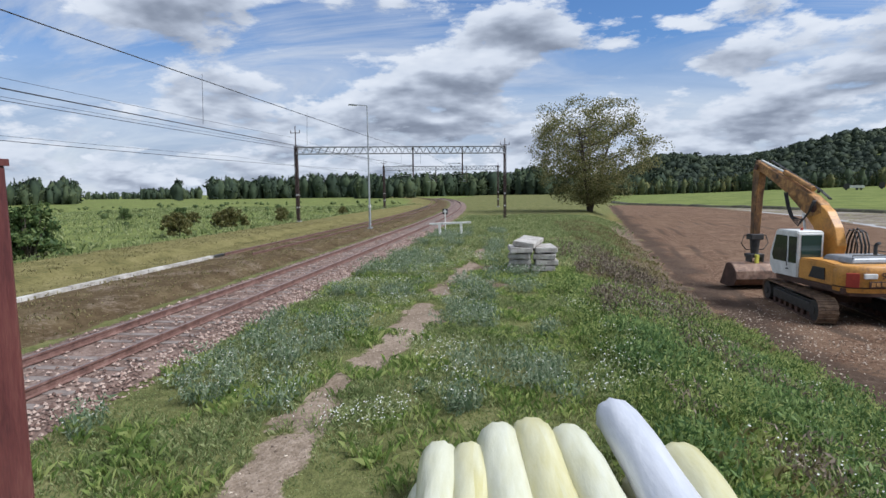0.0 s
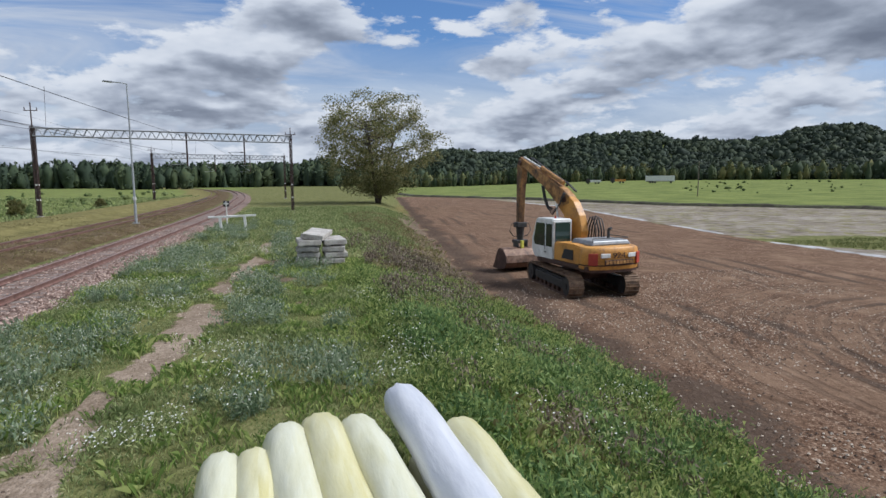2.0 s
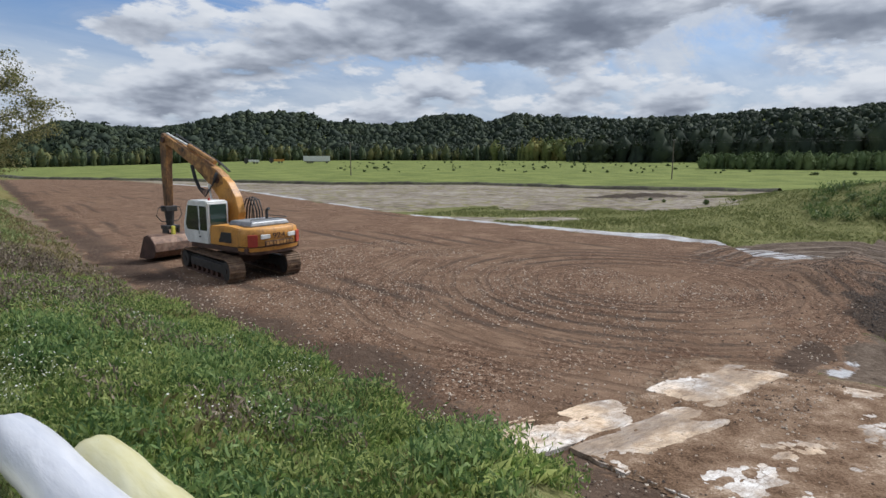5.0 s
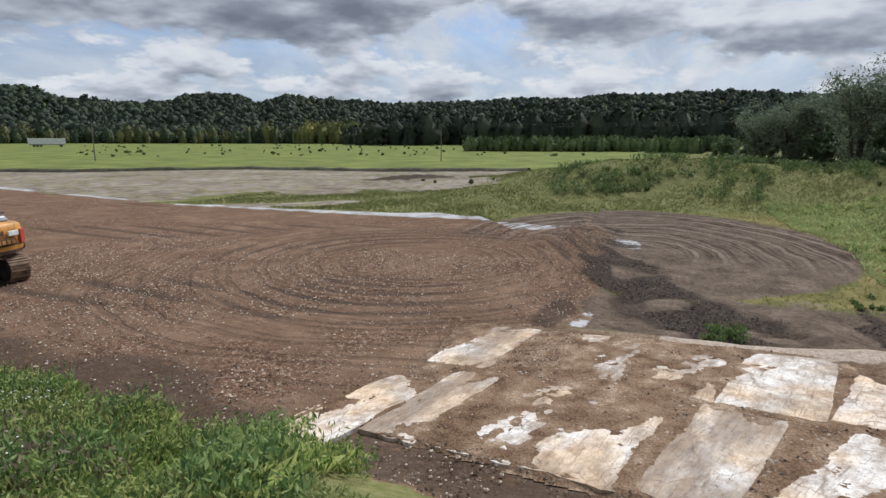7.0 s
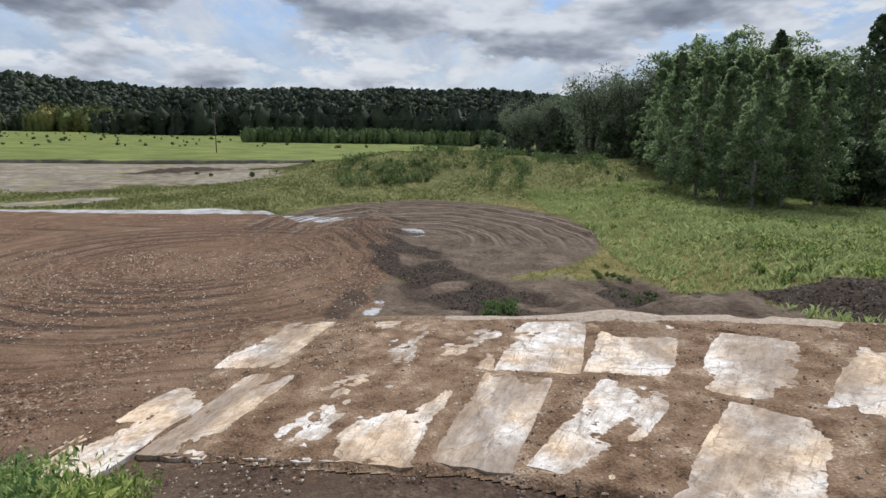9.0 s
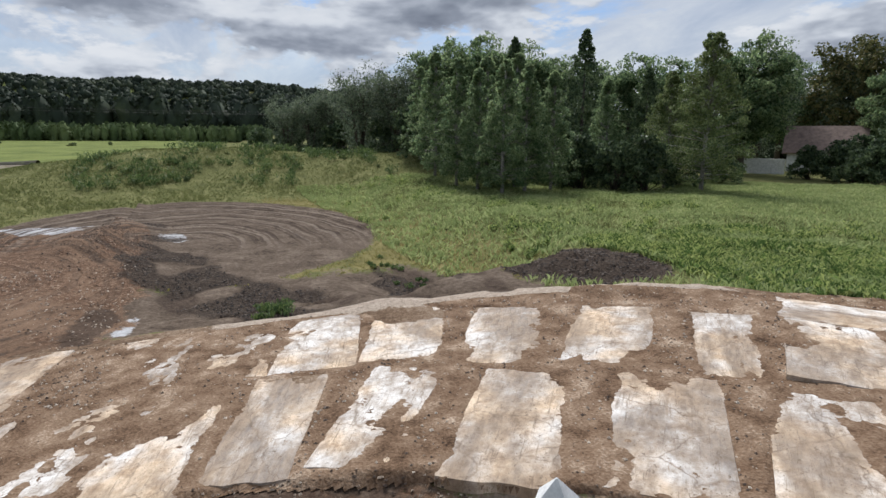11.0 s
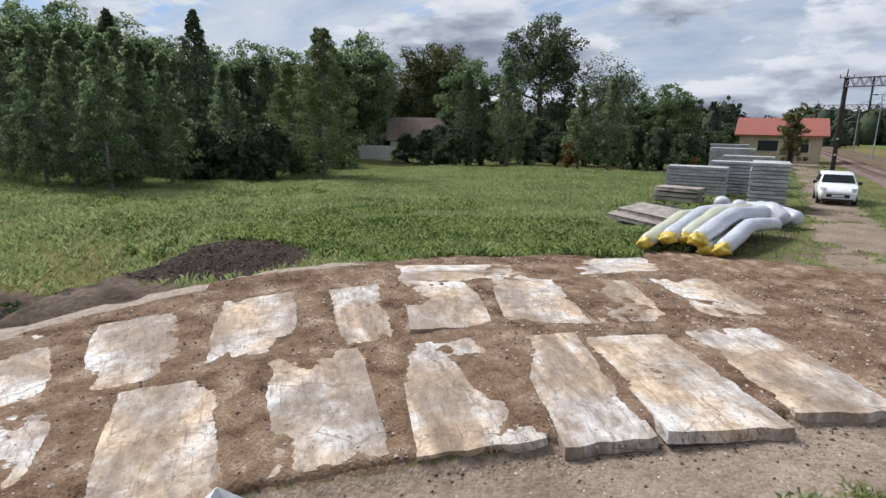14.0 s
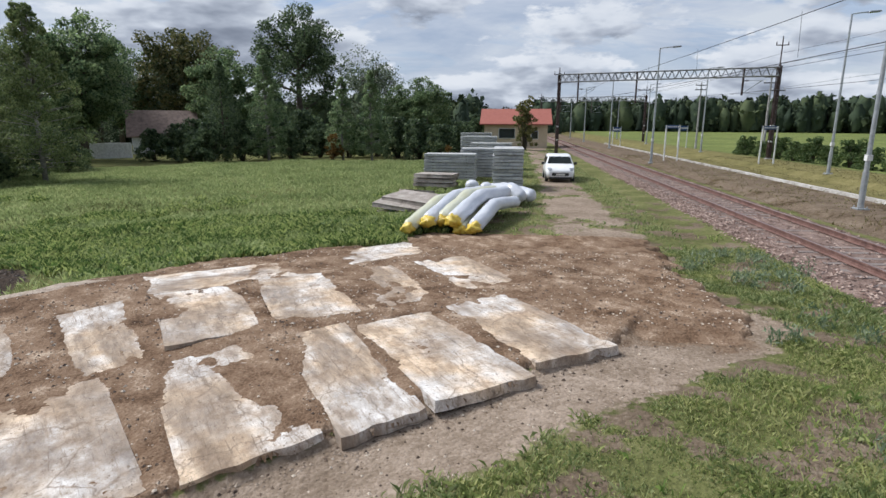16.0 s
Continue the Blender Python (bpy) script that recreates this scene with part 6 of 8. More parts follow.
build_barrier()


def build_marker():
    b = thing("track_signal", "small white track marker with a black cross board", "signal", pose(-5.3, 43.5, gz(-5.3, 43.5)))
    bm = bmesh.new()
    cyl(bm, (0, 0, 0), (0, 0, 1.6), 0.045, seg=8)
    part("pole", bm, M_WHITEP, b)
    bm = bmesh.new()
    box(bm, (0, 0, 1.75), (0.42, 0.05, 0.42), bev=0.01)
    part("board", bm, M_BLACK, b)
    bm = bmesh.new()
    box(bm, (0, -0.03, 1.75), (0.36, 0.02, 0.1))
    box(bm, (0, -0.031, 1.75), (0.1, 0.02, 0.36))
    part("cross", bm, M_WHITEP, b)


build_marker()

bm = bmesh.new()
box(bm, (-1.545, 1.40, 1.4), (0.16, 0.16, 3.45), bev=0.012)
box(bm, (-1.545, 1.40, 3.13), (0.17, 0.17, 0.02))
tagged(part("steel_post", bm, M_REDPOST), "red-brown painted steel post with a worn surface", "post")

bm = bmesh.new()
px, py = 3.75, -2.8
box(bm, (px, py, -0.22), (0.34, 0.34, 0.56), (0, 0, 20), bev=0.01)
cyl(bm, (px, py, 0.06), (px, py, 0.30), 0.24, 0.01, 4)
tagged(part("marker_stone", bm, mat("white_stone", [(0.5, 0.5, 0.5), (0.75, 0.75, 0.74)], 4, 0.8, 0.2)), "white marker stone with a pyramid top", "marker stone")


def platform_sign(x, y, h, board, label):
    s = thing("platform_sign", label, "sign", pose(x, y, gz(x, y), 0, 0, 0), "platform signs")
    for d in (-0.55, 0.55):
        bm = bmesh.new()
        cyl(bm, (d, 0, 0), (d, 0, h), 0.06, seg=10)
        part("post", bm, M_WHITEP, s)
    bm = bmesh.new()
    box(bm, (0, 0, h - board / 2), (1.25, 0.06, board), bev=0.01)
    p = part("board", bm, mat("blue_enamel", [(0.02, 0.05, 0.12), (0.03, 0.08, 0.20)], 3, 0.4, 0.0), s, "dark blue board")
    bm = bmesh.new()
    for k in range(6):
        box(bm, (-0.42 + 0.16 * k, 0.035, h - board / 2), (0.11, 0.012, board * 0.35))
    part("letter_bars", bm, M_WHITEP, p)


platform_sign(-13.5, -51.4, 3.0, 0.28, "white sign posts with a small dark board")
platform_sign(-20.3, -49.0, 3.0, 0.28, "white sign posts with a small dark board")
platform_sign(-15.1, -86.5, 2.9, 0.7, "white platform name sign with a dark blue board")
platform_sign(-22.5, -80.0, 2.9, 0.6, "white platform name sign with a dark blue board")


def utility_pole(x, y, h, label, arms=1, mt=None):
    t = thing("utility_pole", label, "utility pole", pose(x, y, gz(x, y)))
    bm = bmesh.new()
    cyl(bm, (0, 0, -0.2), (0, 0, h), 0.14, 0.08, 10)
    part("pole", bm, mt or M_CONC, t)
    for k in range(arms):
        bm = bmesh.new()
        box(bm, (0, 0, h - 0.25 - 0.6 * k), (1.5, 0.09, 0.1))
        part("cross_arm", bm, M_DARK, t)
        for s in (-0.65, 0, 0.65):
            bm = bmesh.new()
            cyl(bm, (s, 0, h - 0.2 - 0.6 * k), (s, 0, h + 0.05 - 0.6 * k), 0.05, 0.03, 8)
            part("insulator", bm, M_WHITEP, t)


utility_pole(-27.0, -66.0, 8.6, "grey concrete utility pole with cross arms", 2)
utility_pole(-25.5, -84.0, 8.8, "grey concrete utility pole with cross arms", 2)
utility_pole(-29.5, -70.0, 7.6, "grey concrete utility pole with cross arms", 1)
utility_pole(134, 50, 9.2, "thin wooden power pole in the field", 1, M_WOOD)
utility_pole(98, 124, 9.0, "thin wooden power pole in the field", 1, M_WOOD)
for z in (0.0, -0.5):
    wire([(30, 420, 9.5 + z), (98, 124, 8.6 + gz(98, 124) + z), (134, 50, 8.9 + gz(134, 50) + z), (128, -90, 9.4 + z)], 0.02, "power_line", "thin power line over the field")


# ---------------------------------------------------------------- car
def build_car():
    c = thing("car", "small white hatchback parked on the dirt track", "car", pose(-2.65, -34.9, gz(-2.65, -34.9)))
    paint = mat("white_car_paint", [(0.68, 0.68, 0.68), (0.82, 0.82, 0.82)], 1, 0.25, 0.0)
    bm = bmesh.new()
    # half-widths and heights of sections along the length (front at +y)
    secs = [(1.82, 0.62, 0.28, 0.62, 0.62), (1.72, 0.76, 0.24, 0.74, 0.74), (1.35, 0.81, 0.22, 0.92, 0.92), (0.98, 0.82, 0.22, 1.00, 1.02), (0.55, 0.82, 0.22, 1.00, 1.40),
            (0.25, 0.82, 0.22, 1.00, 1.50), (-0.6, 0.82, 0.22, 1.00, 1.53), (-1.35, 0.81, 0.22, 1.00, 1.48), (-1.72, 0.77, 0.26, 0.98, 1.22), (-1.82, 0.70, 0.34, 0.9, 0.95)]
    rings = []
    for y, w, z0, zs, zt in secs:
        wt = w * (0.80 if zt > 1.2 else 0.9)
        rings.append([bm.verts.new(p) for p in ((-w * 0.93, y, z0), (-w, y, (z0 + zs) / 2), (-w * 0.97, y, zs), (-wt, y, zt - 0.03), (-wt * 0.85, y, zt), (wt * 0.85, y, zt), (wt, y, zt - 0.03), (w * 0.97, y, zs), (w, y, (z0 + zs) / 2), (w * 0.93, y, z0))])
    for a, b in zip(rings, rings[1:]):
        for k in range(10):
            bm.faces.new((a[k], a[(k + 1) % 10], b[(k + 1) % 10], b[k])).smooth = True
    bm.faces.new(rings[0])
    bm.faces.new(rings[-1][::-1])
    bmesh.ops.recalc_face_normals(bm, faces=bm.faces)
    part("body", bm, paint, c)
    bm = bmesh.new()
    vs = [bm.verts.new(p) for p in ((-0.70, 0.985, 1.03), (0.70, 0.985, 1.03), (0.585, 0.572, 1.405), (-0.585, 0.572, 1.405))]
    bm.faces.new(vs)
    bmesh.ops.solidify(bm, geom=bm.faces[:], thickness=-0.02)
    part("windscreen", bm, M_GLASS, c)
    for s in (-1, 1):
        bm = bmesh.new()
        vs = [bm.verts.new(p) for p in ((s * 0.80, 0.72, 1.03), (s * 0.80, -1.3, 1.03), (s * 0.672, -1.2, 1.44), (s * 0.672, 0.45, 1.40))]
        bm.faces.new(vs)
        bmesh.ops.solidify(bm, geom=bm.faces[:], thickness=0.02)
        part("side_window", bm, M_GLASS, c)
        bm = bmesh.new()
        box(bm, (s * 0.62, 1.66, 0.72), (0.24, 0.16, 0.2), (25, 0, -s * 22), bev=0.03)
        part("headlight", bm, glass_mat("lamp_glass", (0.45, 0.47, 0.5), 0.1), c)
        bm = bmesh.new()
        box(bm, (s * 0.93, 0.62, 1.02), (0.18, 0.1, 0.15), bev=0.03)
        part("wing_mirror", bm, M_BLACK, c)
        for y in (1.18, -1.15):
            bm = bmesh.new()
            cyl(bm, (s * 0.64, y, 0.29), (s * 0.825, y, 0.29), 0.29, seg=22)
            w = part("wheel", bm, M_BLACK, c)
            bm = bmesh.new()
            cyl(bm, (s * 0.822, y, 0.29), (s * 0.835, y, 0.29), 0.19, seg=16)
            part("rim", bm, M_GALV, w)
    bm = bmesh.new()
    box(bm, (0, 1.80, 0.46), (0.95, 0.08, 0.18), bev=0.03)
    part("grille", bm, M_BLACK, c)
    bm = bmesh.new()
    box(bm, (0, 1.85, 0.46), (0.5, 0.02, 0.11))
    part("plate_bar", bm, M_WHITEP, c)
    bm = bmesh.new()
    box(bm, (0, 1.78, 0.27), (1.3, 0.1, 0.1), bev=0.02)
    part("bumper_trim", bm, M_BLACK, c)


build_car()


# ---------------------------------------------------------------- station house and farmhouse
M_PLASTER = mat("beige_plaster", [(0.50, 0.40, 0.27), (0.64, 0.53, 0.38)], 1.2, 0.9, 0.2)
M_REDROOF = mat("red_roof", [(0.24, 0.065, 0.045), (0.36, 0.12, 0.085)], 2, 0.7, 0.3, stretch=(1, 6, 6))
M_GREYROOF = mat("brown_roof_tiles", [(0.09, 0.062, 0.052), (0.21, 0.15, 0.125)], 2, 0.85, 0.3)


def house(x, y, w, d, eave, ridge, turn, wallm, roofm, label, wins, ov=0.6):
    h = thing("house", label, "house", pose(x, y, gz(x, y) - 0.1, 0, 0, turn))
    bm = bmesh.new()
    prism(bm, [(-d / 2, 0), (d / 2, 0), (d / 2, eave), (0, ridge - 0.15), (-d / 2, eave)], w)
    wl = part("wall", bm, wallm, h)
    for s in (-1, 1):
        bm = bmesh.new()
        k = (ridge - eave) / (d / 2)
        prism(bm, [(0, ridge), (s * (d / 2 + ov), eave - k * ov), (s * (d / 2 + ov), eave - k * ov + 0.16), (0, ridge + 0.16)], w + 2 * ov)
        part("roof", bm, roofm, h)
    for wx, wz, ww, wh, side in wins:
        win = None
        bm = bmesh.new()
        if side == "y":
            box(bm, (wx, d / 2 + 0.01, wz), (ww, 0.06, wh), bev=0.01)
        else:
            box(bm, (w / 2 + 0.01, wx, wz), (0.06, ww, wh), bev=0.01)
        win = part("window", bm, M_WHITEP, h)
        bm = bmesh.new()
        if side == "y":
            box(bm, (wx, d / 2 + 0.03, wz), (ww - 0.16, 0.06, wh - 0.16))
        else:
            box(bm, (w / 2 + 0.03, wx, wz), (0.06, ww - 0.16, wh - 0.16))
        part("pane", bm, M_GLASS, win)
    return h


house(-0.4, -83.5, 8.6, 7.5, 3.5, 5.3, 0, M_PLASTER, M_REDROOF, "beige plastered station house with a red roof", [(1.2, 2.1, 2.3, 1.4, "y"), (-2.6, 1.9, 1.0, 1.2, "y")])
house(49.7, -77.4, 8, 7, 2.9, 5.9, 33, M_WHITEP, M_GREYROOF, "old white farmhouse with a brown tiled roof behind bushes", [(-2, 1.9, 1, 1.2, "y"), (1.8, 1.9, 1, 1.2, "y"), (0.5, 1.8, 0.9, 1.1, "x")])
bm = bmesh.new()
box(bm, (48.2, -64.0, gz(48.2, -64.0) + 0.9), (4.6, 0.12, 1.9), (0, 0, 37), bev=0.02)
tagged(part("white_wall", bm, M_WHITEP), "short white yard wall beside the farmhouse", "wall")


# ---------------------------------------------------------------- vehicles beyond the field
def build_trailer():
    x, y = 300 * math.sin(radians(35.0)), 300 * math.cos(radians(35.0))
    t = thing("trailer", "long white box trailer parked beyond the field", "trailer", pose(x, y, gz(x, y), 0, 0, -35))
    bm = bmesh.new()
    box(bm, (0, 0, 2.4), (13.4, 2.5, 2.6), bev=0.05)
    part("box", bm, M_WHITEP, t)
    bm = bmesh.new()
    box(bm, (0, 0, 1.0), (13.0, 1.0, 0.25))
    part("chassis", bm, M_DARK, t)
    for dx in (-4.6, -3.4, -2.2, 5.0):
        for s in (-1, 1):
            bm = bmesh.new()
            cyl(bm, (dx, s * 0.9, 0.5), (dx, s * 1.2, 0.5), 0.5, seg=16)
            part("wheel", bm, M_BLACK, t)


def build_truck(a, d, label, col):
    x, y = d * math.sin(radians(a)), d * math.cos(radians(a))
    t = thing("truck", label, "truck", pose(x, y, gz(x, y), 0, 0, -a))
    bm = bmesh.new()
    prism(bm, [(-1.1, 0.6), (1.1, 0.6), (1.1, 1.9), (0.7, 2.9), (-1.1, 2.9)], 2.3)
    bm.transform(Matrix.Translation((-2.6, 0, 0)) @ Matrix.Rotation(radians(90), 4, "Z"))
    part("cab", bm, M_DARK, t)
    bm = bmesh.new()
    box(bm, (1.2, 0, 1.5), (5.2, 2.3, 1.1), bev=0.06)
    part("load_bed", bm, col, t)
    for dx in (-2.6, 1.2, 2.6):
        for s in (-1, 1):
            bm = bmesh.new()
            cyl(bm, (dx, s * 0.85, 0.5), (dx, s * 1.15, 0.5), 0.5, seg=16)
            part("wheel", bm, M_BLACK, t)


build_trailer()
build_truck(28.9, 305, "dark truck with a pale load bed beyond the field", M_WHITEP)
build_truck(31.2, 310, "yellow work truck parked beyond the field", M_YELLOW)


# ---------------------------------------------------------------- trees
def leaf_mat(name, cols, trans=0.25, island=0.9):
    return mat(name, cols, 0.35, 0.6, 0.0, island=island, trans=trans, spec=0.25, fine=2.0)


L_DARK = leaf_mat("dark_leaves", [(0.075, 0.12, 0.06), (0.145, 0.21, 0.096), (0.22, 0.28, 0.135)], 0.7)
L_DEEP = leaf_mat("deep_green_leaves", [(0.042, 0.068, 0.036), (0.085, 0.125, 0.058), (0.14, 0.185, 0.088)], 0.4)
L_MID = leaf_mat("green_leaves", [(0.055, 0.095, 0.032), (0.105, 0.16, 0.052), (0.16, 0.21, 0.075)], 0.35)
L_BIRCH = leaf_mat("birch_leaves", [(0.12, 0.185, 0.095), (0.21, 0.29, 0.14), (0.31, 0.375, 0.195)], 0.7)
L_OLIVE = leaf_mat("olive_leaves", [(0.085, 0.09, 0.03), (0.15, 0.15, 0.05), (0.22, 0.20, 0.075)], 0.4)
L_GREY = leaf_mat("greygreen_leaves", [(0.08, 0.11, 0.07), (0.14, 0.175, 0.115), (0.20, 0.24, 0.15)], 0.4)
L_RUST = leaf_mat("rusty_leaves", [(0.10, 0.05, 0.015), (0.20, 0.11, 0.03), (0.26, 0.17, 0.05)])


def leaf_cloud(rs, centres, radii, per, size, droop=0.0):
    """Loose leaves round cluster centres: corners of small quads."""
    n = len(centres) * per
    c = np.repeat(centres, per, 0)
    r = np.repeat(radii, per)
    d = rs.normal(size=(n, 3))
    d /= np.linalg.norm(d, axis=1)[:, None]
    p = c + d * (r * rs.uniform(0.25, 1.0, n) ** 0.6)[:, None] * np.array([1, 1, 0.75])
    p[:, 2] -= droop * rs.uniform(0, 1, n) * r
    u = rs.normal(size=(n, 3))
    u /= np.linalg.norm(u, axis=1)[:, None]
    if droop:
        u = u * 0.7 + np.array([0, 0, -0.5])
        u /= np.linalg.norm(u, axis=1)[:, None]
    v = np.cross(u, rs.normal(size=(n, 3)))
    v /= np.linalg.norm(v, axis=1)[:, None] + 1e-9
    s = size * rs.uniform(0.6, 1.4, n)[:, None]
    return np.stack([p - u * s, p + v * s * 0.55, p + u * s, p - v * s * 0.55], 1).reshape(-1, 3)


def tree_master(name, h, w, kind, seed, leaf, bark, label, n_cl=90, per=50, size=0.16):
    """A tapered trunk with limbs and a crown of many small leaves; its top-level object stands at the origin."""
    rs = np.random.RandomState(seed)
    t = thing(name, label, "tree")
    bm = bmesh.new()
    base = 0.028 * h
    ends = []
    if kind in ("round", "open"):
        stems = 4 if kind == "open" else 1
        for k in range(stems):
            a0 = rs.uniform(0, 6.28)
            sp = 0.16 * w if stems > 1 else 0.0
            top = Vector((sp * math.cos(a0) * 1.2, sp * math.sin(a0) * 1.2, h * 0.72))
            mid = Vector((sp * 0.5 * math.cos(a0), sp * 0.5 * math.sin(a0), h * 0.32))
            b = base * (0.6 if stems > 1 else 1)
            tube(bm, [(0.15 * math.cos(a0) * (stems > 1), 0.15 * math.sin(a0) * (stems > 1), -0.2), mid, mid.lerp(top, 0.5), top], [b, b * 0.75, b * 0.5, b * 0.15], 7)
            nl = 9 if stems > 1 else 18
            for j in range(nl):
                f = rs.uniform(0.12, 0.95)
                p = mid.lerp(top, f) if f > 0.2 else Vector((0, 0, 0)).lerp(mid, 0.65 + f)
                a = rs.uniform(0, 6.28)
                reach = w * 0.5 * rs.uniform(0.55, 0.95) * math.sqrt(max(0.1, 1 - (f * 0.9) ** 2.2))
                e = p + Vector((math.cos(a) * reach, math.sin(a) * reach, h * rs.uniform(0.06, 0.22)))
                m = p.lerp(e, 0.5) + Vector((0, 0, -0.02 * h))
                tube(bm, [p, m, e], [b * 0.34, b * 0.2, b * 0.06], 5)
                ends += [e, m.lerp(e, 0.55), m]
                for _ in range(2):
                    e2 = m.lerp(e, rs.uniform(0.2, 0.9)) + Vector(rs.normal(size=3) * w * 0.09)
                    tube(bm, [m.lerp(e, 0.4), e2], [b * 0.1, b * 0.03], 4)
                    ends.append(e2)
            ends.append(top)
        cen = np.array(ends)
        extra = []
        while len(extra) < n_cl:
            d = rs.normal(size=3)
            d /= np.linalg.norm(d)
            rr = rs.uniform(0.74 if w > 15 else 0.65, 1.0)
            p = np.array([0, 0, h * (0.52 if kind == 'open' else 0.58)]) + d * rr * np.array([w * 0.5, w * 0.5, h * (0.48 if kind == 'open' else 0.42)])
            p[:2] *= 1 + (0.06 if kind == 'open' else 0.25) * math.sin(3 * math.atan2(d[1], d[0]) + seed)
            if p[2] > h * (0.12 if kind == 'open' else 0.16):
                extra.append(p)
        if kind == "open":
            for _ in range(n_cl // 2 if w < 15 else int(n_cl * 0.7)):
                a, f = rs.uniform(0, 6.28), rs.uniform(0.09, 0.47)
                q = w * rs.uniform(0.05, 0.31) * (0.75 + 0.5 * f)
                extra.append(np.array([q * math.cos(a), q * math.sin(a), h * f]))
        cen = np.concatenate([cen, np.array(extra)])
        rad = rs.uniform(0.06, 0.135, len(cen)) * w
        if kind == "open":
            rad *= 0.62 if w > 15 else 1.15
        co = leaf_cloud(rs, cen, rad, per, size)
    elif kind == "birch":
        tube(bm, [(0, 0, -0.2), (0.1, 0.05, h * 0.4), (0.0, 0.1, h * 0.97)], [base * 0.55, base * 0.38, 0.02], 6)
        cen, rad = [], []
        for j in range(n_cl):
            f = rs.uniform(0.10, 1.0)
            prof = min(1.0, 1.3 * (1.03 - f) ** 0.78) * (0.6 + 0.4 * min(1, f * 4))
            a = rs.uniform(0, 6.28)
            reach = w * 0.5 * prof * rs.uniform(0.3, 1.0)
            p = np.array([math.cos(a) * reach, math.sin(a) * reach, h * f])
            cen.append(p)
            rad.append(w * rs.uniform(0.06, 0.12) * (0.4 + 0.6 * prof))
            if j % 2 == 0:
                tube(bm, [(0, 0.05, h * f * 0.88), Vector(p)], [base * 0.12, 0.01], 4)
        co = leaf_cloud(rs, np.array(cen), np.array(rad), per, size, 0.35)
    elif kind == "cone":
        tube(bm, [(0, 0, -0.2), (0, 0, h * 0.98)], [base * 0.6, 0.02], 6)
        cen, rad = [], []
        for j in range(n_cl):
            f = (j + rs.uniform(0, 1)) / n_cl
            a = j * 2.4
            reach = w * 0.5 * (1 - f) ** 0.8 * rs.uniform(0.5, 1.0)
            cen.append(np.array([math.cos(a) * reach, math.sin(a) * reach, h * (0.1 + 0.9 * f)]))
            rad.append(0.26 + w * 0.08 * (1 - f))
        co = leaf_cloud(rs, np.array(cen), np.array(rad), per, size, 0.3)
    else:  # bush
        cen, rad = [], []
        for j in range(n_cl):
            a, f = rs.uniform(0, 6.28), rs.uniform(0, 1) ** 0.7
            reach = w * 0.5 * rs.uniform(0.1, 1.0) * math.sqrt(max(0.06, 1 - f * f * 0.9))
            p = np.array([math.cos(a) * reach, math.sin(a) * reach, h * (0.08 + 0.85 * f) * rs.uniform(0.75, 1.1)])
            cen.append(p)
            rad.append(w * rs.uniform(0.06, 0.13))
            if j % 3 == 0:
                tube(bm, [(0.1 * math.cos(a), 0.1 * math.sin(a), -0.1), Vector(p)], [0.03 + 0.004 * h, 0.008], 4)
        co = leaf_cloud(rs, np.array(cen), np.array(rad), per, size)
    part("trunk", bm, bark, t)
    ob = new("crown", quads_mesh("crown", co, leaf))
    ob.parent = t
    return t


def put(master, spots):
    """Stands the tree itself at the first spot and copies at the others; spots: azimuth or place, size, label."""
    for k, (x, y, s) in enumerate(spots):
        m = pose(x, y, gz(x, y) - 0.05, 0, 0, (x * 37 + y * 61) % 360)
        if k == 0:
            master.matrix_world = m
            master.scale = (s, s, s)
        else:
            c = copy_thing(master, m)
            c.scale = (s, s, s)


def az(a, d):
    return (d * math.sin(radians(a)), d * math.cos(radians(a)))


# lone tree at the pad's edge
lone = tree_master("broadleaf_tree", 17.6, 18.5, "open", 3, leaf_mat("thin_olive_leaves", [(0.11, 0.12, 0.045), (0.18, 0.185, 0.075), (0.27, 0.25, 0.11)], 0.45), M_BARK, "lone broadleaf tree with thin olive foliage on the bank", 300, 60, 0.135)
put(lone, [(11.5, 88.0, 1.0)])
TB = tree_master("birch_tree", 10.5, 4.6, "birch", 5, L_BIRCH, M_BIRCH, "young birch tree with light green foliage at the meadow's edge", 240, 68, 0.085)
put(TB, [(*az(113, 52), 1.05), (*az(115.2, 47), 0.98), (*az(117.3, 44), 0.88), (*az(119.8, 41), 0.90), (*az(122.0, 43), 0.90), (*az(124.5, 45), 0.86), (*az(121, 46), 1.0), (*az(118, 49), 1.0),
         (*az(129.5, 50), 0.85), (*az(163.2, 60), 0.80), (*az(166.0, 59), 0.85), (*az(156.2, 64), 1.08), (*az(111.5, 60), 0.9)])
TW = tree_master("birch_tree", 11.5, 6.6, "birch", 9, leaf_mat("weeping_leaves", [(0.095, 0.13, 0.05), (0.16, 0.21, 0.08), (0.23, 0.27, 0.11)], 0.4), M_BIRCH, "weeping birch tree with drooping yellowish green foliage", 290, 75, 0.085)
put(TW, [(*az(138.2, 47), 1.0), (*az(135.0, 51), 0.82)])
TD = tree_master("broadleaf_tree", 15, 9.5, "round", 11, L_DARK, M_BARK, "tall dark green broadleaf tree at the meadow's edge", 130, 100, 0.155)
put(TD, [(*az(117, 68), 0.95), (*az(121, 66), 0.92), (*az(113.5, 72), 0.95), (*az(125, 66), 0.85), (*az(131.5, 66), 0.86), (*az(141.2, 76), 1.08), (*az(152.6, 92), 1.0), (*az(134.5, 72), 0.88),
         (*az(171.5, 78), 0.66), (*az(169.3, 80), 0.6), (*az(128.5, 74), 0.9), (*az(140, 78), 0.95), (*az(144.0, 108), 1.1)])
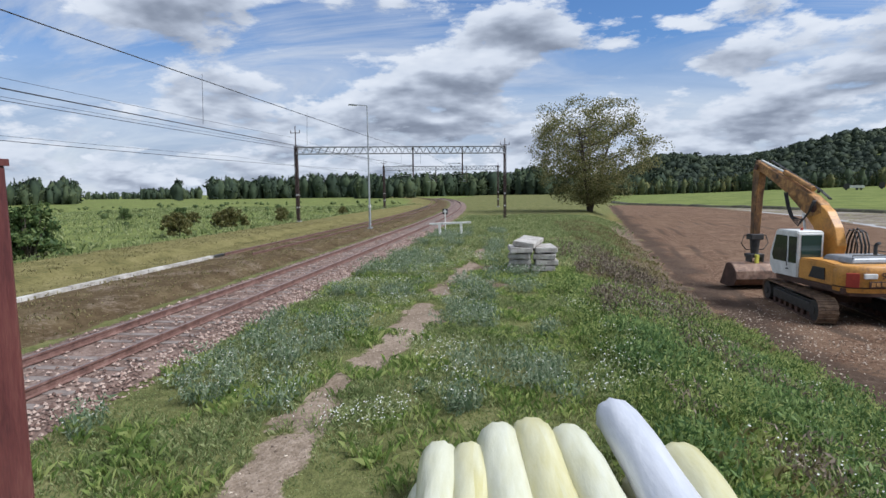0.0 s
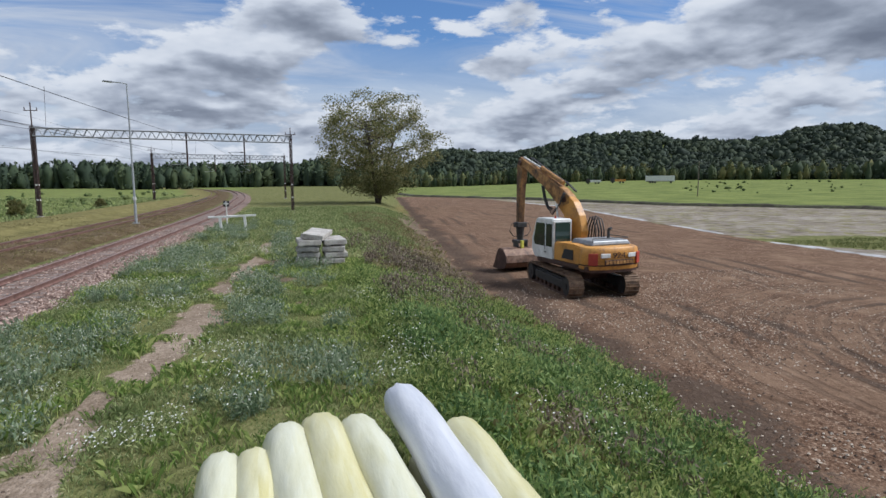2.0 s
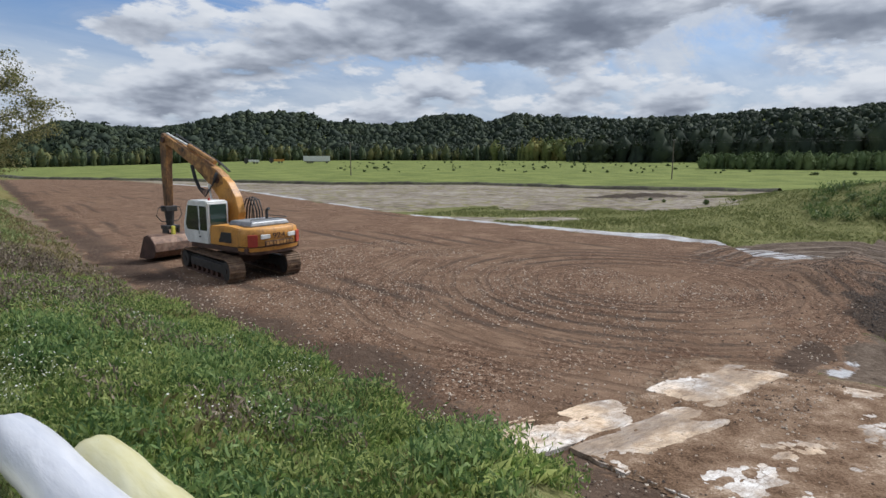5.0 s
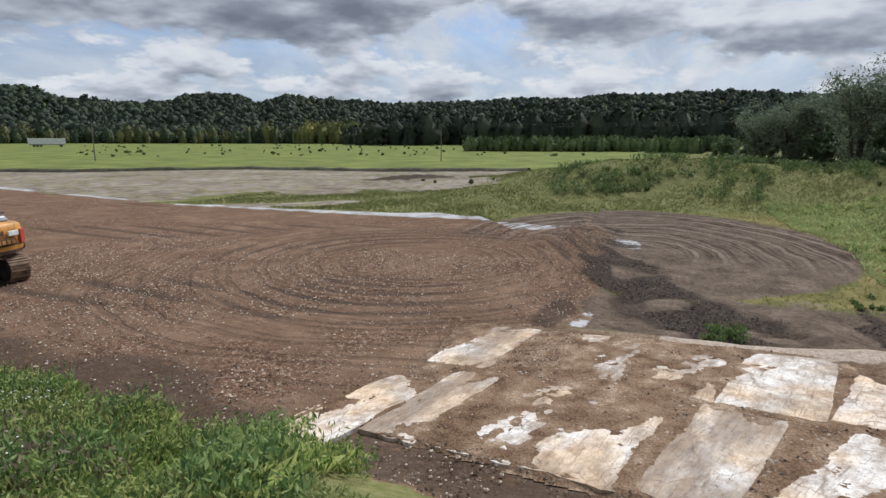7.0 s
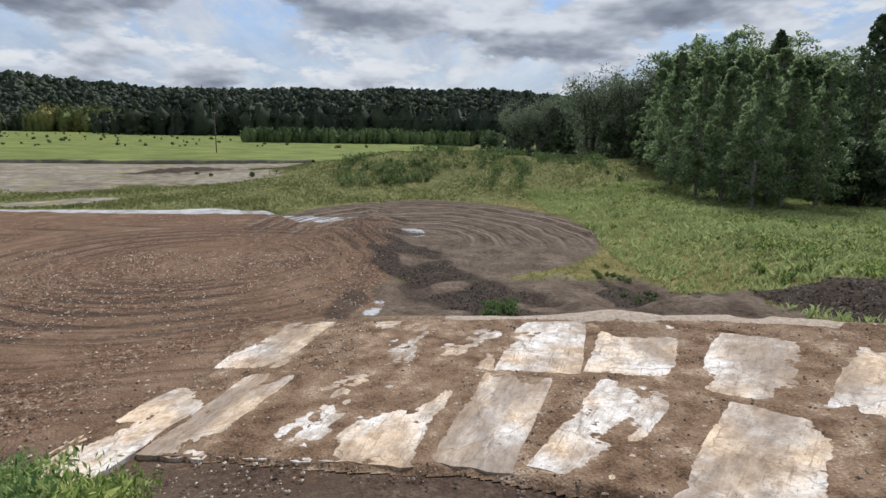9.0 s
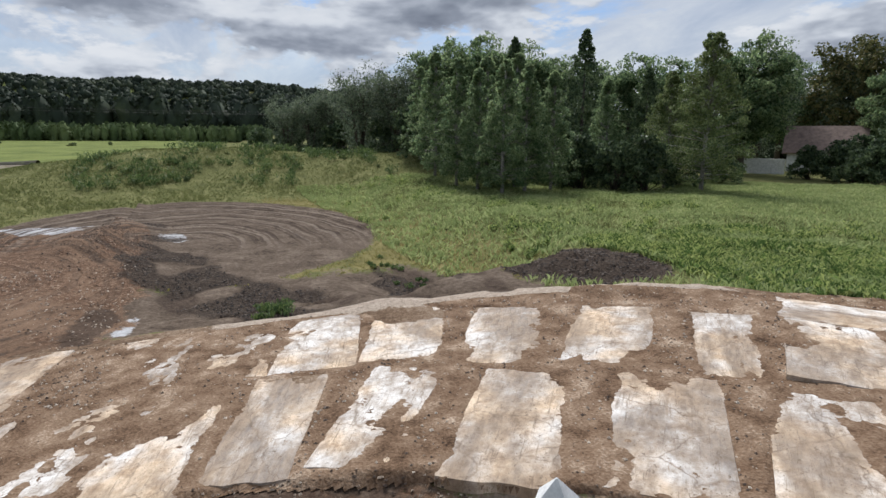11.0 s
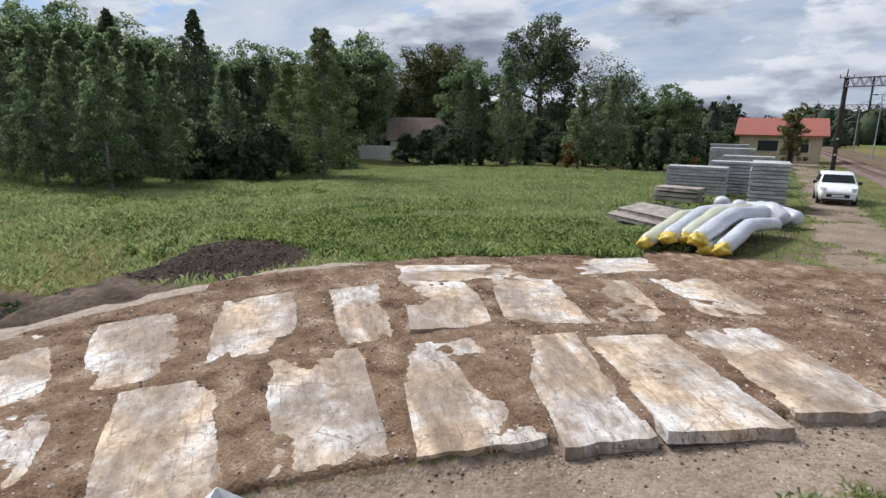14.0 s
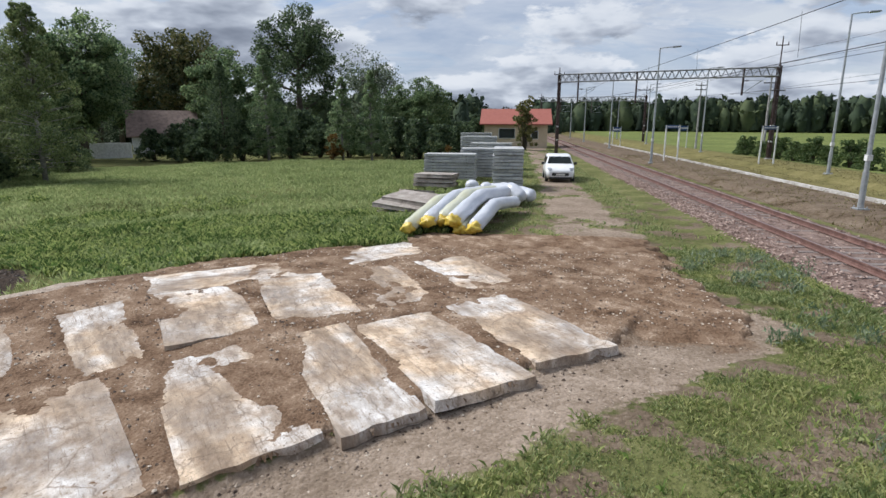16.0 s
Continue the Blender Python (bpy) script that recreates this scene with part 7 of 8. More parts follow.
TR = tree_master("broadleaf_tree", 16, 13, "round", 13, leaf_mat("autumn_dark_leaves", [(0.05, 0.065, 0.025), (0.10, 0.115, 0.042), (0.17, 0.155, 0.06)], 0.35), M_BARK, "broad dark green tree turning brown behind the meadow", 150, 90, 0.20)
put(TR, [(*az(149.4, 106), 1.22)])
TO = tree_master("broadleaf_tree", 21, 13, "round", 17, L_DEEP, M_BARK, "tall old tree with a bare lower trunk behind the meadow", 110, 130, 0.17)
put(TO, [(*az(159.3, 86), 0.98)])
TF = tree_master("broadleaf_tree", 17, 10, "open", 19, L_GREY, M_BARK, "feathery grey-green tree behind the meadow", 60, 34, 0.17)
put(TF, [(*az(165.8, 98), 1.0), (*az(142.2, 92), 1.0), (*az(103.0, 98), 0.82), (*az(98.6, 100), 0.72), (*az(100.8, 97), 0.7), (*az(107, 100), 0.62), (*az(149, 105), 0.95), (*az(105.5, 78), 0.80), (*az(109.0, 74), 0.78), (*az(111.5, 70), 0.72)])
TC = tree_master("spruce_tree", 13.5, 7.4, "cone", 23, L_DEEP, M_BARK, "slender dark spruce tree among the broadleaf trees", 170, 40, 0.14)
put(TC, [(*az(127.2, 57), 1.02), (*az(120.6, 63), 0.98), (*az(152.3, 66), 0.78), (*az(133, 60), 0.8)])
TBU = tree_master("bush", 4.6, 5.2, "bush", 29, L_DEEP, M_BARK, "dense dark green bush at the meadow's edge", 90, 60, 0.15)
put(TBU, [(*az(127.5, 47), 0.95), (*az(130.5, 46), 0.85), (*az(133.3, 47), 0.95), (*az(126, 50), 1.0), (*az(110.5, 66), 1.2), (*az(108.2, 76), 1.3), (*az(105.8, 84), 1.3), (*az(149.6, 66), 0.7),
          (*az(151, 64), 0.9), (*az(153.8, 66), 0.95), (*az(158.2, 66), 0.75), (*az(161, 66), 0.8), (*az(146.4, 72), 0.78), (*az(148.4, 70), 0.9), (*az(150.0, 72), 1.0), (*az(168.6, 62), 0.95), (*az(170.8, 60), 0.9), (*az(173, 58), 0.75), (*az(174.6, 66), 0.8),
          (*az(101.5, 100), 1.5), (*az(98.5, 104), 1.5), (*az(103.5, 92), 1.4), (*az(96.0, 112), 1.3), (*az(176.4, 100), 1.1), (*az(178.0, 120), 1.3), (*az(135.8, 54), 1.0), (*az(139.5, 60), 0.9), (*az(155.8, 70), 1.0), (*az(163.8, 64), 0.9), (*az(166.6, 66), 1.1), (*az(159.6, 74), 1.2), (*az(123.8, 52), 1.1), (*az(116.0, 56), 1.1), (*az(112.0, 60), 1.1), (*az(119.5, 50), 1.0)])
TBR = tree_master("bush", 3.0, 2.6, "bush", 31, L_RUST, M_BARK, "small bush with rusty autumn leaves", 50, 50, 0.11)
put(TBR, [(*az(162.2, 59), 0.9), (*az(173.6, 52), 0.5)])
TS = tree_master("shrub", 6.6, 4.0, "bush", 37, L_OLIVE, M_BARK, "tall thin olive shrub beside the station house", 90, 34, 0.15)
put(TS, [(-1.5, -73.0, 1.0)])
TL = tree_master("shrub", 2.6, 3.4, "bush", 41, L_MID, M_BARK, "round green shrub in the grass", 70, 60, 0.10)
put(TL, [(-28.0, 29.0, 1.25), (-29.5, 30.5, 1.1), (-26.2, -68.0, 0.85), (-27.0, -62.0, 0.9), (-27.6, -57.0, 0.95), (-28.2, -52.0, 0.95), (-28.6, -46.5, 0.8), (-26.6, -65.2, 0.7), (-27.3, -59.6, 0.75), (-27.9, -54.4, 0.7), (-28.4, -49.2, 0.75), (-27.0, -71.0, 0.7), (-28.9, -43.6, 0.65), (-44, 70, 0.8), (-58, 78, 0.7)])
TL2 = tree_master("shrub", 1.9, 3.0, "bush", 43, L_OLIVE, M_BARK, "low olive brown shrub in the rough grass", 60, 50, 0.10)
put(TL2, [(-29.0, 45.5, 1.1), (-29.8, 56.5, 1.15), (-33, 60, 0.9), (-40, 66, 0.8), (-30, 70, 0.7), (-36, 84, 0.8), (-28, 90, 0.7)])


# ---------------------------------------------------------------- woods, far off
def far_leaf(name, a, b, c):
    m = mat(name, [a, b, c], 0.05, 0.8, 0.0, fine=0.6, spec=0.1)
    nt = m.node_tree
    at = nt.nodes.new("ShaderNodeAttribute")
    at.attribute_name = "tone"
    r = [n for n in nt.nodes if n.type == "VALTORGB"][0]
    old = r.inputs[0].links[0].from_socket
    ad = nt.nodes.new("ShaderNodeMath")
    ad.operation = "MULTIPLY_ADD"
    nt.links.new(at.outputs["Fac"], ad.inputs[0])
    ad.inputs[1].default_value = 0.34
    nt.links.new(old, ad.inputs[2])
    sb = nt.nodes.new("ShaderNodeMath")
    sb.operation = "SUBTRACT"
    nt.links.new(ad.outputs[0], sb.inputs[0])
    sb.inputs[1].default_value = 0.17
    nt.links.new(sb.outputs[0], r.inputs[0])
    return m


def woods(name, spots, label, material, seed, quads=40, conifer=0.4, wide=1.0):
    """Many distant trees in one mesh: a thin core each under bunches of leaf sprays; spots: x, y, height."""
    rs = np.random.RandomState(seed)
    n = len(spots)
    x, y, h = spots.T
    z = ground_z(x, y)
    con = rs.rand(n) < conifer
    w = wide * np.where(con, 0.36, 0.70) * h * rs.uniform(0.75, 1.3, n)
    nr, ns = 4, 5
    f = np.linspace(0.03, 0.93, nr)
    ang = np.linspace(0, 2 * np.pi, ns, endpoint=False)
    prof = np.where(con[:, None], (1 - f) ** 0.85 + 0.03, np.sqrt(np.clip(1 - (f * 2 - 0.85) ** 2 * 0.86, 0.02, 1)))
    R = (w[:, None] * 0.40 * prof)[:, :, None] * rs.uniform(0.5, 1.2, (n, nr, ns))
    A = ang[None, None] + rs.uniform(0, 6.28, (n, 1, 1)) + 0.45 * np.arange(nr)[None, :, None]
    V = np.stack([x[:, None, None] + R * np.cos(A), y[:, None, None] + R * np.sin(A), z[:, None, None] + h[:, None, None] * np.clip(f[None, :, None] + rs.uniform(-0.09, 0.09, (n, nr, ns)), 0, 1)], -1).reshape(-1, 3)
    i, j = np.meshgrid(np.arange(nr - 1), np.arange(ns), indexing="ij")
    q = np.stack([i * ns + j, i * ns + (j + 1) % ns, (i + 1) * ns + (j + 1) % ns, (i + 1) * ns + j], -1).reshape(-1, 4)
    F = (np.arange(n)[:, None, None] * nr * ns + q[None]).reshape(-1, 4)
    # sprays in bunches, turned every way
    nb = max(3, quads // 9)
    bf, ba = rs.uniform(0.05, 1, (n, nb)), rs.uniform(0, 6.28, (n, nb))
    pick = rs.randint(0, nb, (n, quads))
    f = np.clip(np.take_along_axis(bf, pick, 1) + rs.normal(0, 0.06, (n, quads)), 0.0, 1.04)
    a = np.take_along_axis(ba, pick, 1) + rs.normal(0, 0.38, (n, quads))
    prof = np.where(con[:, None], np.clip(1 - f, 0, 1) ** 0.9 + 0.04, np.sqrt(np.clip(1 - (f * 2 - 0.9) ** 2 * 0.8, 0.03, 1)))
    rr = w[:, None] * 0.5 * prof * rs.uniform(0.55, 1.12, (n, quads))
    p = np.stack([x[:, None] + rr * np.cos(a), y[:, None] + rr * np.sin(a), z[:, None] + h[:, None] * (0.03 + 0.97 * f)], -1)
    u = rs.normal(size=(n, quads, 3))
    u /= np.linalg.norm(u, axis=2)[..., None]
    v = np.cross(u, rs.normal(size=(n, quads, 3)))
    v /= np.linalg.norm(v, axis=2)[..., None] + 1e-9
    s = (w[:, None] * rs.uniform(0.045, 0.11, (n, quads)))[..., None]
    Q = np.stack([p - u * s, p + v * s * 0.7, p + u * s, p - v * s * 0.7], 2).reshape(-1, 3)
    nv = len(V)
    co = np.concatenate([V, Q])
    F = np.concatenate([F, nv + np.arange(len(Q)).reshape(-1, 4)])
    me = bpy.data.meshes.new(name)
    me.vertices.add(len(co))
    me.vertices.foreach_set("co", co.astype(np.float32).ravel())
    me.loops.add(F.size)
    me.loops.foreach_set("vertex_index", F.astype(np.int32).ravel())
    me.polygons.add(len(F))
    me.polygons.foreach_set("loop_start", np.arange(0, F.size, 4, dtype=np.int32))
    me.update(calc_edges=True)
    me.materials.append(material)
    at = me.attributes.new("tone", "FLOAT", "POINT")
    t = rs.uniform(0, 1, n) * np.where(con, 0.55, 1.0)
    tone = np.concatenate([np.repeat(t, nr * ns) * 0.8, np.repeat(t, quads * 4)])
    at.data.foreach_set("value", tone.astype(np.float32))
    return tagged(new(name, me), label, "woods", kind="stuff")


rs = np.random.RandomState(77)
# hill colours lowered and blued: cloud shadow and distance haze are put into them
F_HILL = far_leaf("hill_woods", (0.030, 0.041, 0.030), (0.039, 0.053, 0.034), (0.060, 0.074, 0.040))
F_TREE = far_leaf("far_trees", (0.034, 0.049, 0.033), (0.050, 0.070, 0.040), (0.082, 0.102, 0.050))
# hill sides
n = 11500
A, R = rs.uniform(6, 122, n), 425 + 300 * rs.uniform(0, 1, n) ** 1.3
R = np.where(A < 12, np.maximum(R, 480), R)
X, Y = R * np.sin(np.radians(A)), R * np.cos(np.radians(A))
H = np.where(R < 450, rs.uniform(4, 7, n), rs.uniform(4.5, 8, n) + 2.5 * (rs.rand(n) > 0.95))
woods("hill_woods", np.stack([X, Y, H], -1), "dense mixed woods on the far hills", F_HILL, 1, 15, 0.12, 2.1)
# bright fringe of young trees below the hills
n = 380
A, R = rs.uniform(9, 66, n), rs.uniform(400, 432, n)
woods("wood_edge", np.stack([R * np.sin(np.radians(A)), R * np.cos(np.radians(A)), rs.uniform(4, 12, n)], -1), "young light green trees along the foot of the hills",
      far_leaf("edge_trees", (0.036, 0.052, 0.030), (0.062, 0.082, 0.038), (0.15, 0.145, 0.055)), 2, 60, 0.15)
n = 85
A, R = rs.normal(59, 2.2, n), rs.uniform(392, 420, n)
woods("deciduous_grove", np.stack([R * np.sin(np.radians(A)), R * np.cos(np.radians(A)), rs.uniform(9, 16, n)], -1), "yellowish green grove at the foot of the hill",
      far_leaf("grove_leaves", (0.085, 0.11, 0.04), (0.15, 0.17, 0.055), (0.26, 0.22, 0.07)), 12, 70, 0.1)
# dense dark row and long hedge to the east
n = 820
A, R = rs.uniform(60, 114, n), rs.uniform(330, 400, n)
woods("dark_wood", np.stack([R * np.sin(np.radians(A)), R * np.cos(np.radians(A)), rs.uniform(13, 19, n) * np.interp(A, [60, 66, 114], [0.6, 1, 1])], -1), "dark pine wood beyond the field", F_HILL, 3, 60, 0.5, 1.3)
n = 330
A, R = rs.uniform(72, 97, n), rs.uniform(228, 240, n)
woods("hedge_row", np.stack([R * np.sin(np.radians(A)), R * np.cos(np.radians(A)), rs.uniform(4.2, 6.2, n)], -1), "long hedge of willow bushes across the field",
      far_leaf("hedge_leaves", (0.065, 0.095, 0.04), (0.11, 0.15, 0.06), (0.15, 0.19, 0.08)), 4, 90, 0.0)
# trees over the western plain
sp = []
for a0, a1, d0, d1, h0, h1, k in ((-48, -39.8, 300, 330, 6, 13, 55), (-39.5, -35.5, 640, 690, 5, 8, 60), (-35.5, -30.5, 520, 560, 6, 11, 70), (-32.4, -32.2, 380, 384, 12, 13, 1), (-29.5, -21, 430, 470, 9, 17, 150), (-21, 4, 420, 470, 11, 19, 330), (-16, -10, 330, 345, 10, 14, 30), (2, 14, 430, 470, 12, 16, 130), (-9, 3, 700, 760, 22, 27, 160)):
    A, R = rs.uniform(a0, a1, k), rs.uniform(d0, d1, k)
    sp.append(np.stack([R * np.sin(np.radians(A)), R * np.cos(np.radians(A)), rs.uniform(h0, h1, k)], -1))
woods("western_woods", np.concatenate(sp), "dark line of trees beyond the western fields", F_TREE, 5, 50, 0.25)
A, R = rs.uniform(-178, -146, 420), rs.uniform(300, 350, 420)
woods("southern_woods", np.stack([R * np.sin(np.radians(A)), R * np.cos(np.radians(A)), rs.uniform(12, 17, 420)], -1), "dark line of trees beyond the station", F_TREE, 6, 50, 0.2)
A, R = rs.uniform(174, 186, 60), rs.uniform(190, 240, 60)
woods("station_woods", np.stack([R * np.sin(np.radians(A)), R * np.cos(np.radians(A)), rs.uniform(6, 9, 60)], -1), "dark trees along the line behind the station", F_TREE, 7, 110, 0.1)
A, R = rs.uniform(137, 177, 190), rs.uniform(125, 180, 190)
woods("village_woods", np.stack([R * np.sin(np.radians(A)), R * np.cos(np.radians(A)), rs.uniform(7, 11, 190)], -1), "dark trees behind the meadow", F_TREE, 9, 110, 0.05)
# low dark scarp where the field ends above the stripped ground
def build_field_edge():
    rnd = random.Random(12)
    bm = bmesh.new()
    rows = []
    for y in np.arange(20, 194, 2.5):
        x = float(np.interp(y, [20, 29, 44, 67, 87, 127, 166, 194], [97, 92, 86, 85, 66, 51, 33, 33])) - 0.8 + rnd.uniform(-0.4, 0.4)
        z = gz(x, y)
        k = rnd.uniform(0.75, 1.25)
        rows.append([bm.verts.new((x + u, y, z + w * k)) for u, w in ((-0.9, -0.2), (-0.5, 0.12), (-0.1, 0.38), (0.5, 0.50), (1.6, 0.42), (3.0, -0.1))])
    for a, b in zip(rows, rows[1:]):
        for q in range(5):
            bm.faces.new((a[q], a[q + 1], b[q + 1], b[q]))
    bmesh.ops.recalc_face_normals(bm, faces=bm.faces)
    ob = part("field_edge", bm, mat("dark_turf_edge", [(0.022, 0.018, 0.012), (0.045, 0.042, 0.022), (0.085, 0.095, 0.036)], 0.8, 0.95, 0.4, fine=4))
    tagged(ob, "low dark turf scarp along the edge of the field", "bank", kind="structure")


build_field_edge()
# shrubs of the field and mound
n = 170
A, R = rs.uniform(36, 84, n), rs.uniform(180, 330, n)
S1 = np.stack([R * np.sin(np.radians(A)), R * np.cos(np.radians(A)), rs.uniform(0.35, 1.0, n)], -1)
n = 30
S2 = np.stack([rs.uniform(52, 84, n), rs.uniform(-22, 26, n), rs.uniform(0.2, 0.5, n)], -1)
n = 120
S3 = np.stack([-rs.uniform(30, 130, n), rs.uniform(50, 220, n), rs.uniform(0.4, 1.1, n)], -1)
woods("field_shrubs", np.concatenate([S1, S2, S3]), "scattered low shrubs in the fields", far_leaf("shrub_leaves", (0.06, 0.085, 0.035), (0.10, 0.135, 0.05), (0.15, 0.175, 0.07)), 8, 90, 0.0, 2.2)


# ---------------------------------------------------------------- grass and weeds
def blades(x, y, h, w, lean, rs, per=3):
    """Narrow bent blades in tufts: two triangles each as a quad with a thin tip."""
    n = len(x) * per
    h, w = np.broadcast_to(h, x.shape), np.broadcast_to(w, x.shape)
    X, Y = np.repeat(x, per) + rs.normal(0, 0.035, n), np.repeat(y, per) + rs.normal(0, 0.035, n)
    Hh = np.repeat(h, per) * rs.uniform(0.55, 1.25, n)
    W = np.repeat(w, per) * rs.uniform(0.7, 1.3, n)
    Z = ground_z(X, Y) - 0.01
    a = rs.uniform(0, 6.28, n)
    b = rs.uniform(0, 6.28, n)
    ln = lean * rs.uniform(0.1, 1.0, n)
    dx, dy = np.cos(a) * W / 2, np.sin(a) * W / 2
    mx, my = np.cos(b) * Hh * ln * 0.35, np.sin(b) * Hh * ln * 0.35
    tx, ty = np.cos(b) * Hh * ln, np.sin(b) * Hh * ln
    p0 = np.stack([X - dx, Y - dy, Z], -1)
    p1 = np.stack([X + dx, Y + dy, Z], -1)
    p2 = np.stack([X + mx + dx * 0.8, Y + my + dy * 0.8, Z + Hh * 0.6], -1)
    p3 = np.stack([X + tx, Y + ty, Z + Hh * (1 - 0.3 * ln)], -1)
    return np.stack([p0, p1, p2, p3], 1).reshape(-1, 3)


def scatter(x0, x1, y0, y1, n, rs, need=0.5, fn=grassy):
    x, y = rs.uniform(x0, x1, n), rs.uniform(y0, y1, n)
    keep = fn(x, y) > need * rs.uniform(0.6, 1.3, n)
    return x[keep], y[keep]


G_LUSH = leaf_mat("lush_grass", [(0.15, 0.225, 0.06), (0.28, 0.385, 0.105), (0.45, 0.50, 0.18)], 0.6, 1.0)
G_MEADOW = leaf_mat("meadow_grass", [(0.155, 0.20, 0.075), (0.265, 0.325, 0.125), (0.40, 0.43, 0.205)], 0.5, 0.8)
G_TALL = leaf_mat("tall_meadow_grass", [(0.22, 0.275, 0.11), (0.30, 0.365, 0.145), (0.42, 0.46, 0.21)], 0.55, 0.45)
G_DRY = leaf_mat("dry_grass", [(0.13, 0.115, 0.05), (0.22, 0.195, 0.08), (0.34, 0.29, 0.15)], 0.4, 0.8)
G_BLUE = leaf_mat("bluish_weed", [(0.12, 0.175, 0.095), (0.20, 0.265, 0.155), (0.30, 0.35, 0.225)], 0.45, 0.9)
G_HERB = leaf_mat("leafy_herb", [(0.085, 0.14, 0.04), (0.20, 0.28, 0.078), (0.38, 0.43, 0.15)], 0.5, 1.2)
G_NETTLE = leaf_mat("nettle_leaves", [(0.085, 0.15, 0.052), (0.165, 0.255, 0.085), (0.28, 0.37, 0.135)], 0.5, 1.0)
G_WHITE = leaf_mat("white_flower", [(0.55, 0.55, 0.48), (0.75, 0.75, 0.68), (0.8, 0.8, 0.74)], 0.2, 0.3)
G_BROWN = leaf_mat("dead_stalks", [(0.11, 0.085, 0.06), (0.20, 0.155, 0.115), (0.31, 0.25, 0.19)], 0.25, 0.8)


def stuff(name, co, material, label, cat="grass", n=4):
    return tagged(new(name, quads_mesh(name, co, material, n=n)), label, cat, kind="stuff")


rs = np.random.RandomState(99)
# bank slope, lush and tall
x, y = scatter(0.4, 7.4, 1.0, 24, 40000, rs)
k = (y > 3.2) & (rs.rand(len(x)) < sstep(0.3, 2.6, x))
x, y = x[k], y[k]
tall = 0.11 + 0.17 * sstep(0.6, 3.4, x) + 0.08 * wob(x, y, 1.1)
stuff("bank_grass", blades(x, y, tall, 0.008 + 0.005 * (y > 12), 0.9, rs, 3), G_LUSH, "tall lush green grass on the railway bank")
x, y = scatter(2.6, 7.2, 3.4, 24, 5000, rs)
stuff("bank_straw", blades(x, y, 0.34 + 0.12 * wob(x, y, 1.3, 3), 0.007, 0.7, rs, 2), G_DRY, "dry straw stalks among the bank grass")
# flat strip along the track
x, y = scatter(-6.4, 5.0, -16, 24, 105000, rs)
k = (rs.rand(len(x)) < sstep(2.8, 0.4, x)) | (y < 3.4)
x, y = x[k], y[k]
short = np.clip(0.09 + 0.08 * wob(x, y, 1.6, 4) + 0.04 * wob(x, y, 0.5, 2), 0.03, 0.3)
stuff("strip_grass", blades(x, y, short, 0.009, 0.9, rs, 3), G_MEADOW, "short patchy grass between path and track")
x, y = scatter(-6.4, 1.0, -18, 26, 26000, rs)
k = (wob(x, y, 1.1, 19) + 0.6 * wob(x, y, 0.4, 5) > 0.25) & ((y > 4) | (rs.rand(len(x)) < 0.35))
x, y = x[k], y[k]
stuff("strip_tufts", blades(x, y, np.where(y > 4, 0.20, 0.11) + 0.05 * wob(x, y, 0.7, 2), 0.011, 0.9, rs, 4), G_LUSH, "bright green grass tufts beside the track")
x, y = scatter(-6.4, 3.5, -16, 3.5, 46000, rs, 0.55)
k = np.hypot(x, y) > 1.2
x, y = x[k], y[k]
stuff("verge_turf", blades(x, y, np.clip(0.075 + 0.06 * wob(x, y, 0.8, 9), 0.03, 0.2), 0.010, 1.0, rs, 4), leaf_mat("worn_turf", [(0.20, 0.245, 0.08), (0.33, 0.38, 0.13), (0.50, 0.50, 0.22)], 0.55, 1.0), "short worn turf beside the slab road")
# further bank and strip
x, y = scatter(-6.2, 13, 24, 75, 15000, rs)
stuff("far_bank_grass", blades(x, y, 0.22 + 0.1 * wob(x, y, 3), 0.035, 0.9, rs, 4), G_MEADOW, "rough grass along the railway bank")
# dry platform grass
x, y = scatter(-24, -10.6, -60, 60, 20000, rs, 0.35)
stuff("platform_grass", blades(x, y, 0.07 + 0.03 * wob(x, y, 2), 0.03, 0.9, rs, 3), G_DRY, "short dry grass on the old platforms")
x, y = scatter(toe_x(16) - 3.0, 9.6, 14, 60, 7000, rs, 0.3)
stuff("dry_bank_grass", blades(x, y, 0.20 + 0.1 * wob(x, y, 2), 0.02, 0.9, rs, 3), G_DRY, "dry straw-coloured grass at the foot of the bank")
# meadow
x, y = scatter(2.5, 50, -55, -8, 66000, rs)
k = np.hypot(x, y) < 62
x, y = x[k], y[k]
d = np.hypot(x, y)
stuff("meadow_grass", blades(x, y, 0.22 + 0.14 * wob(x, y, 2.4, 6) * (wob(x, y, 2.4, 6) > 0) + 0.05 * wob(x, y, 0.8), 0.008 + d * 0.00038, 0.8, rs, 4), G_TALL, "tall green meadow grass")
x, y = scatter(2.0, 17, -21, -12.5, 14000, rs)
stuff("meadow_edge_grass", blades(x, y, 0.26 + 0.12 * wob(x, y, 1.3, 6), 0.014, 0.9, rs, 4), G_HERB, "tall weeds and grass along the slab road")
x, y = scatter(12, 75, -24, 34, 60000, rs)
k = (np.hypot(x - 60, y) < 34) | (x < 60)
x, y = x[k], y[k]
dr = masks(x, y)["dry"] > 0.3
stuff("mound_grass", blades(x[~dr], y[~dr], 0.17 + 0.10 * wob(x[~dr], y[~dr], 3), 0.019, 0.9, rs, 4), leaf_mat("mound_olive_grass", [(0.115, 0.135, 0.05), (0.165, 0.185, 0.066), (0.235, 0.245, 0.10)], 0.4, 0.5), "rough grass on the mound and pit edge")
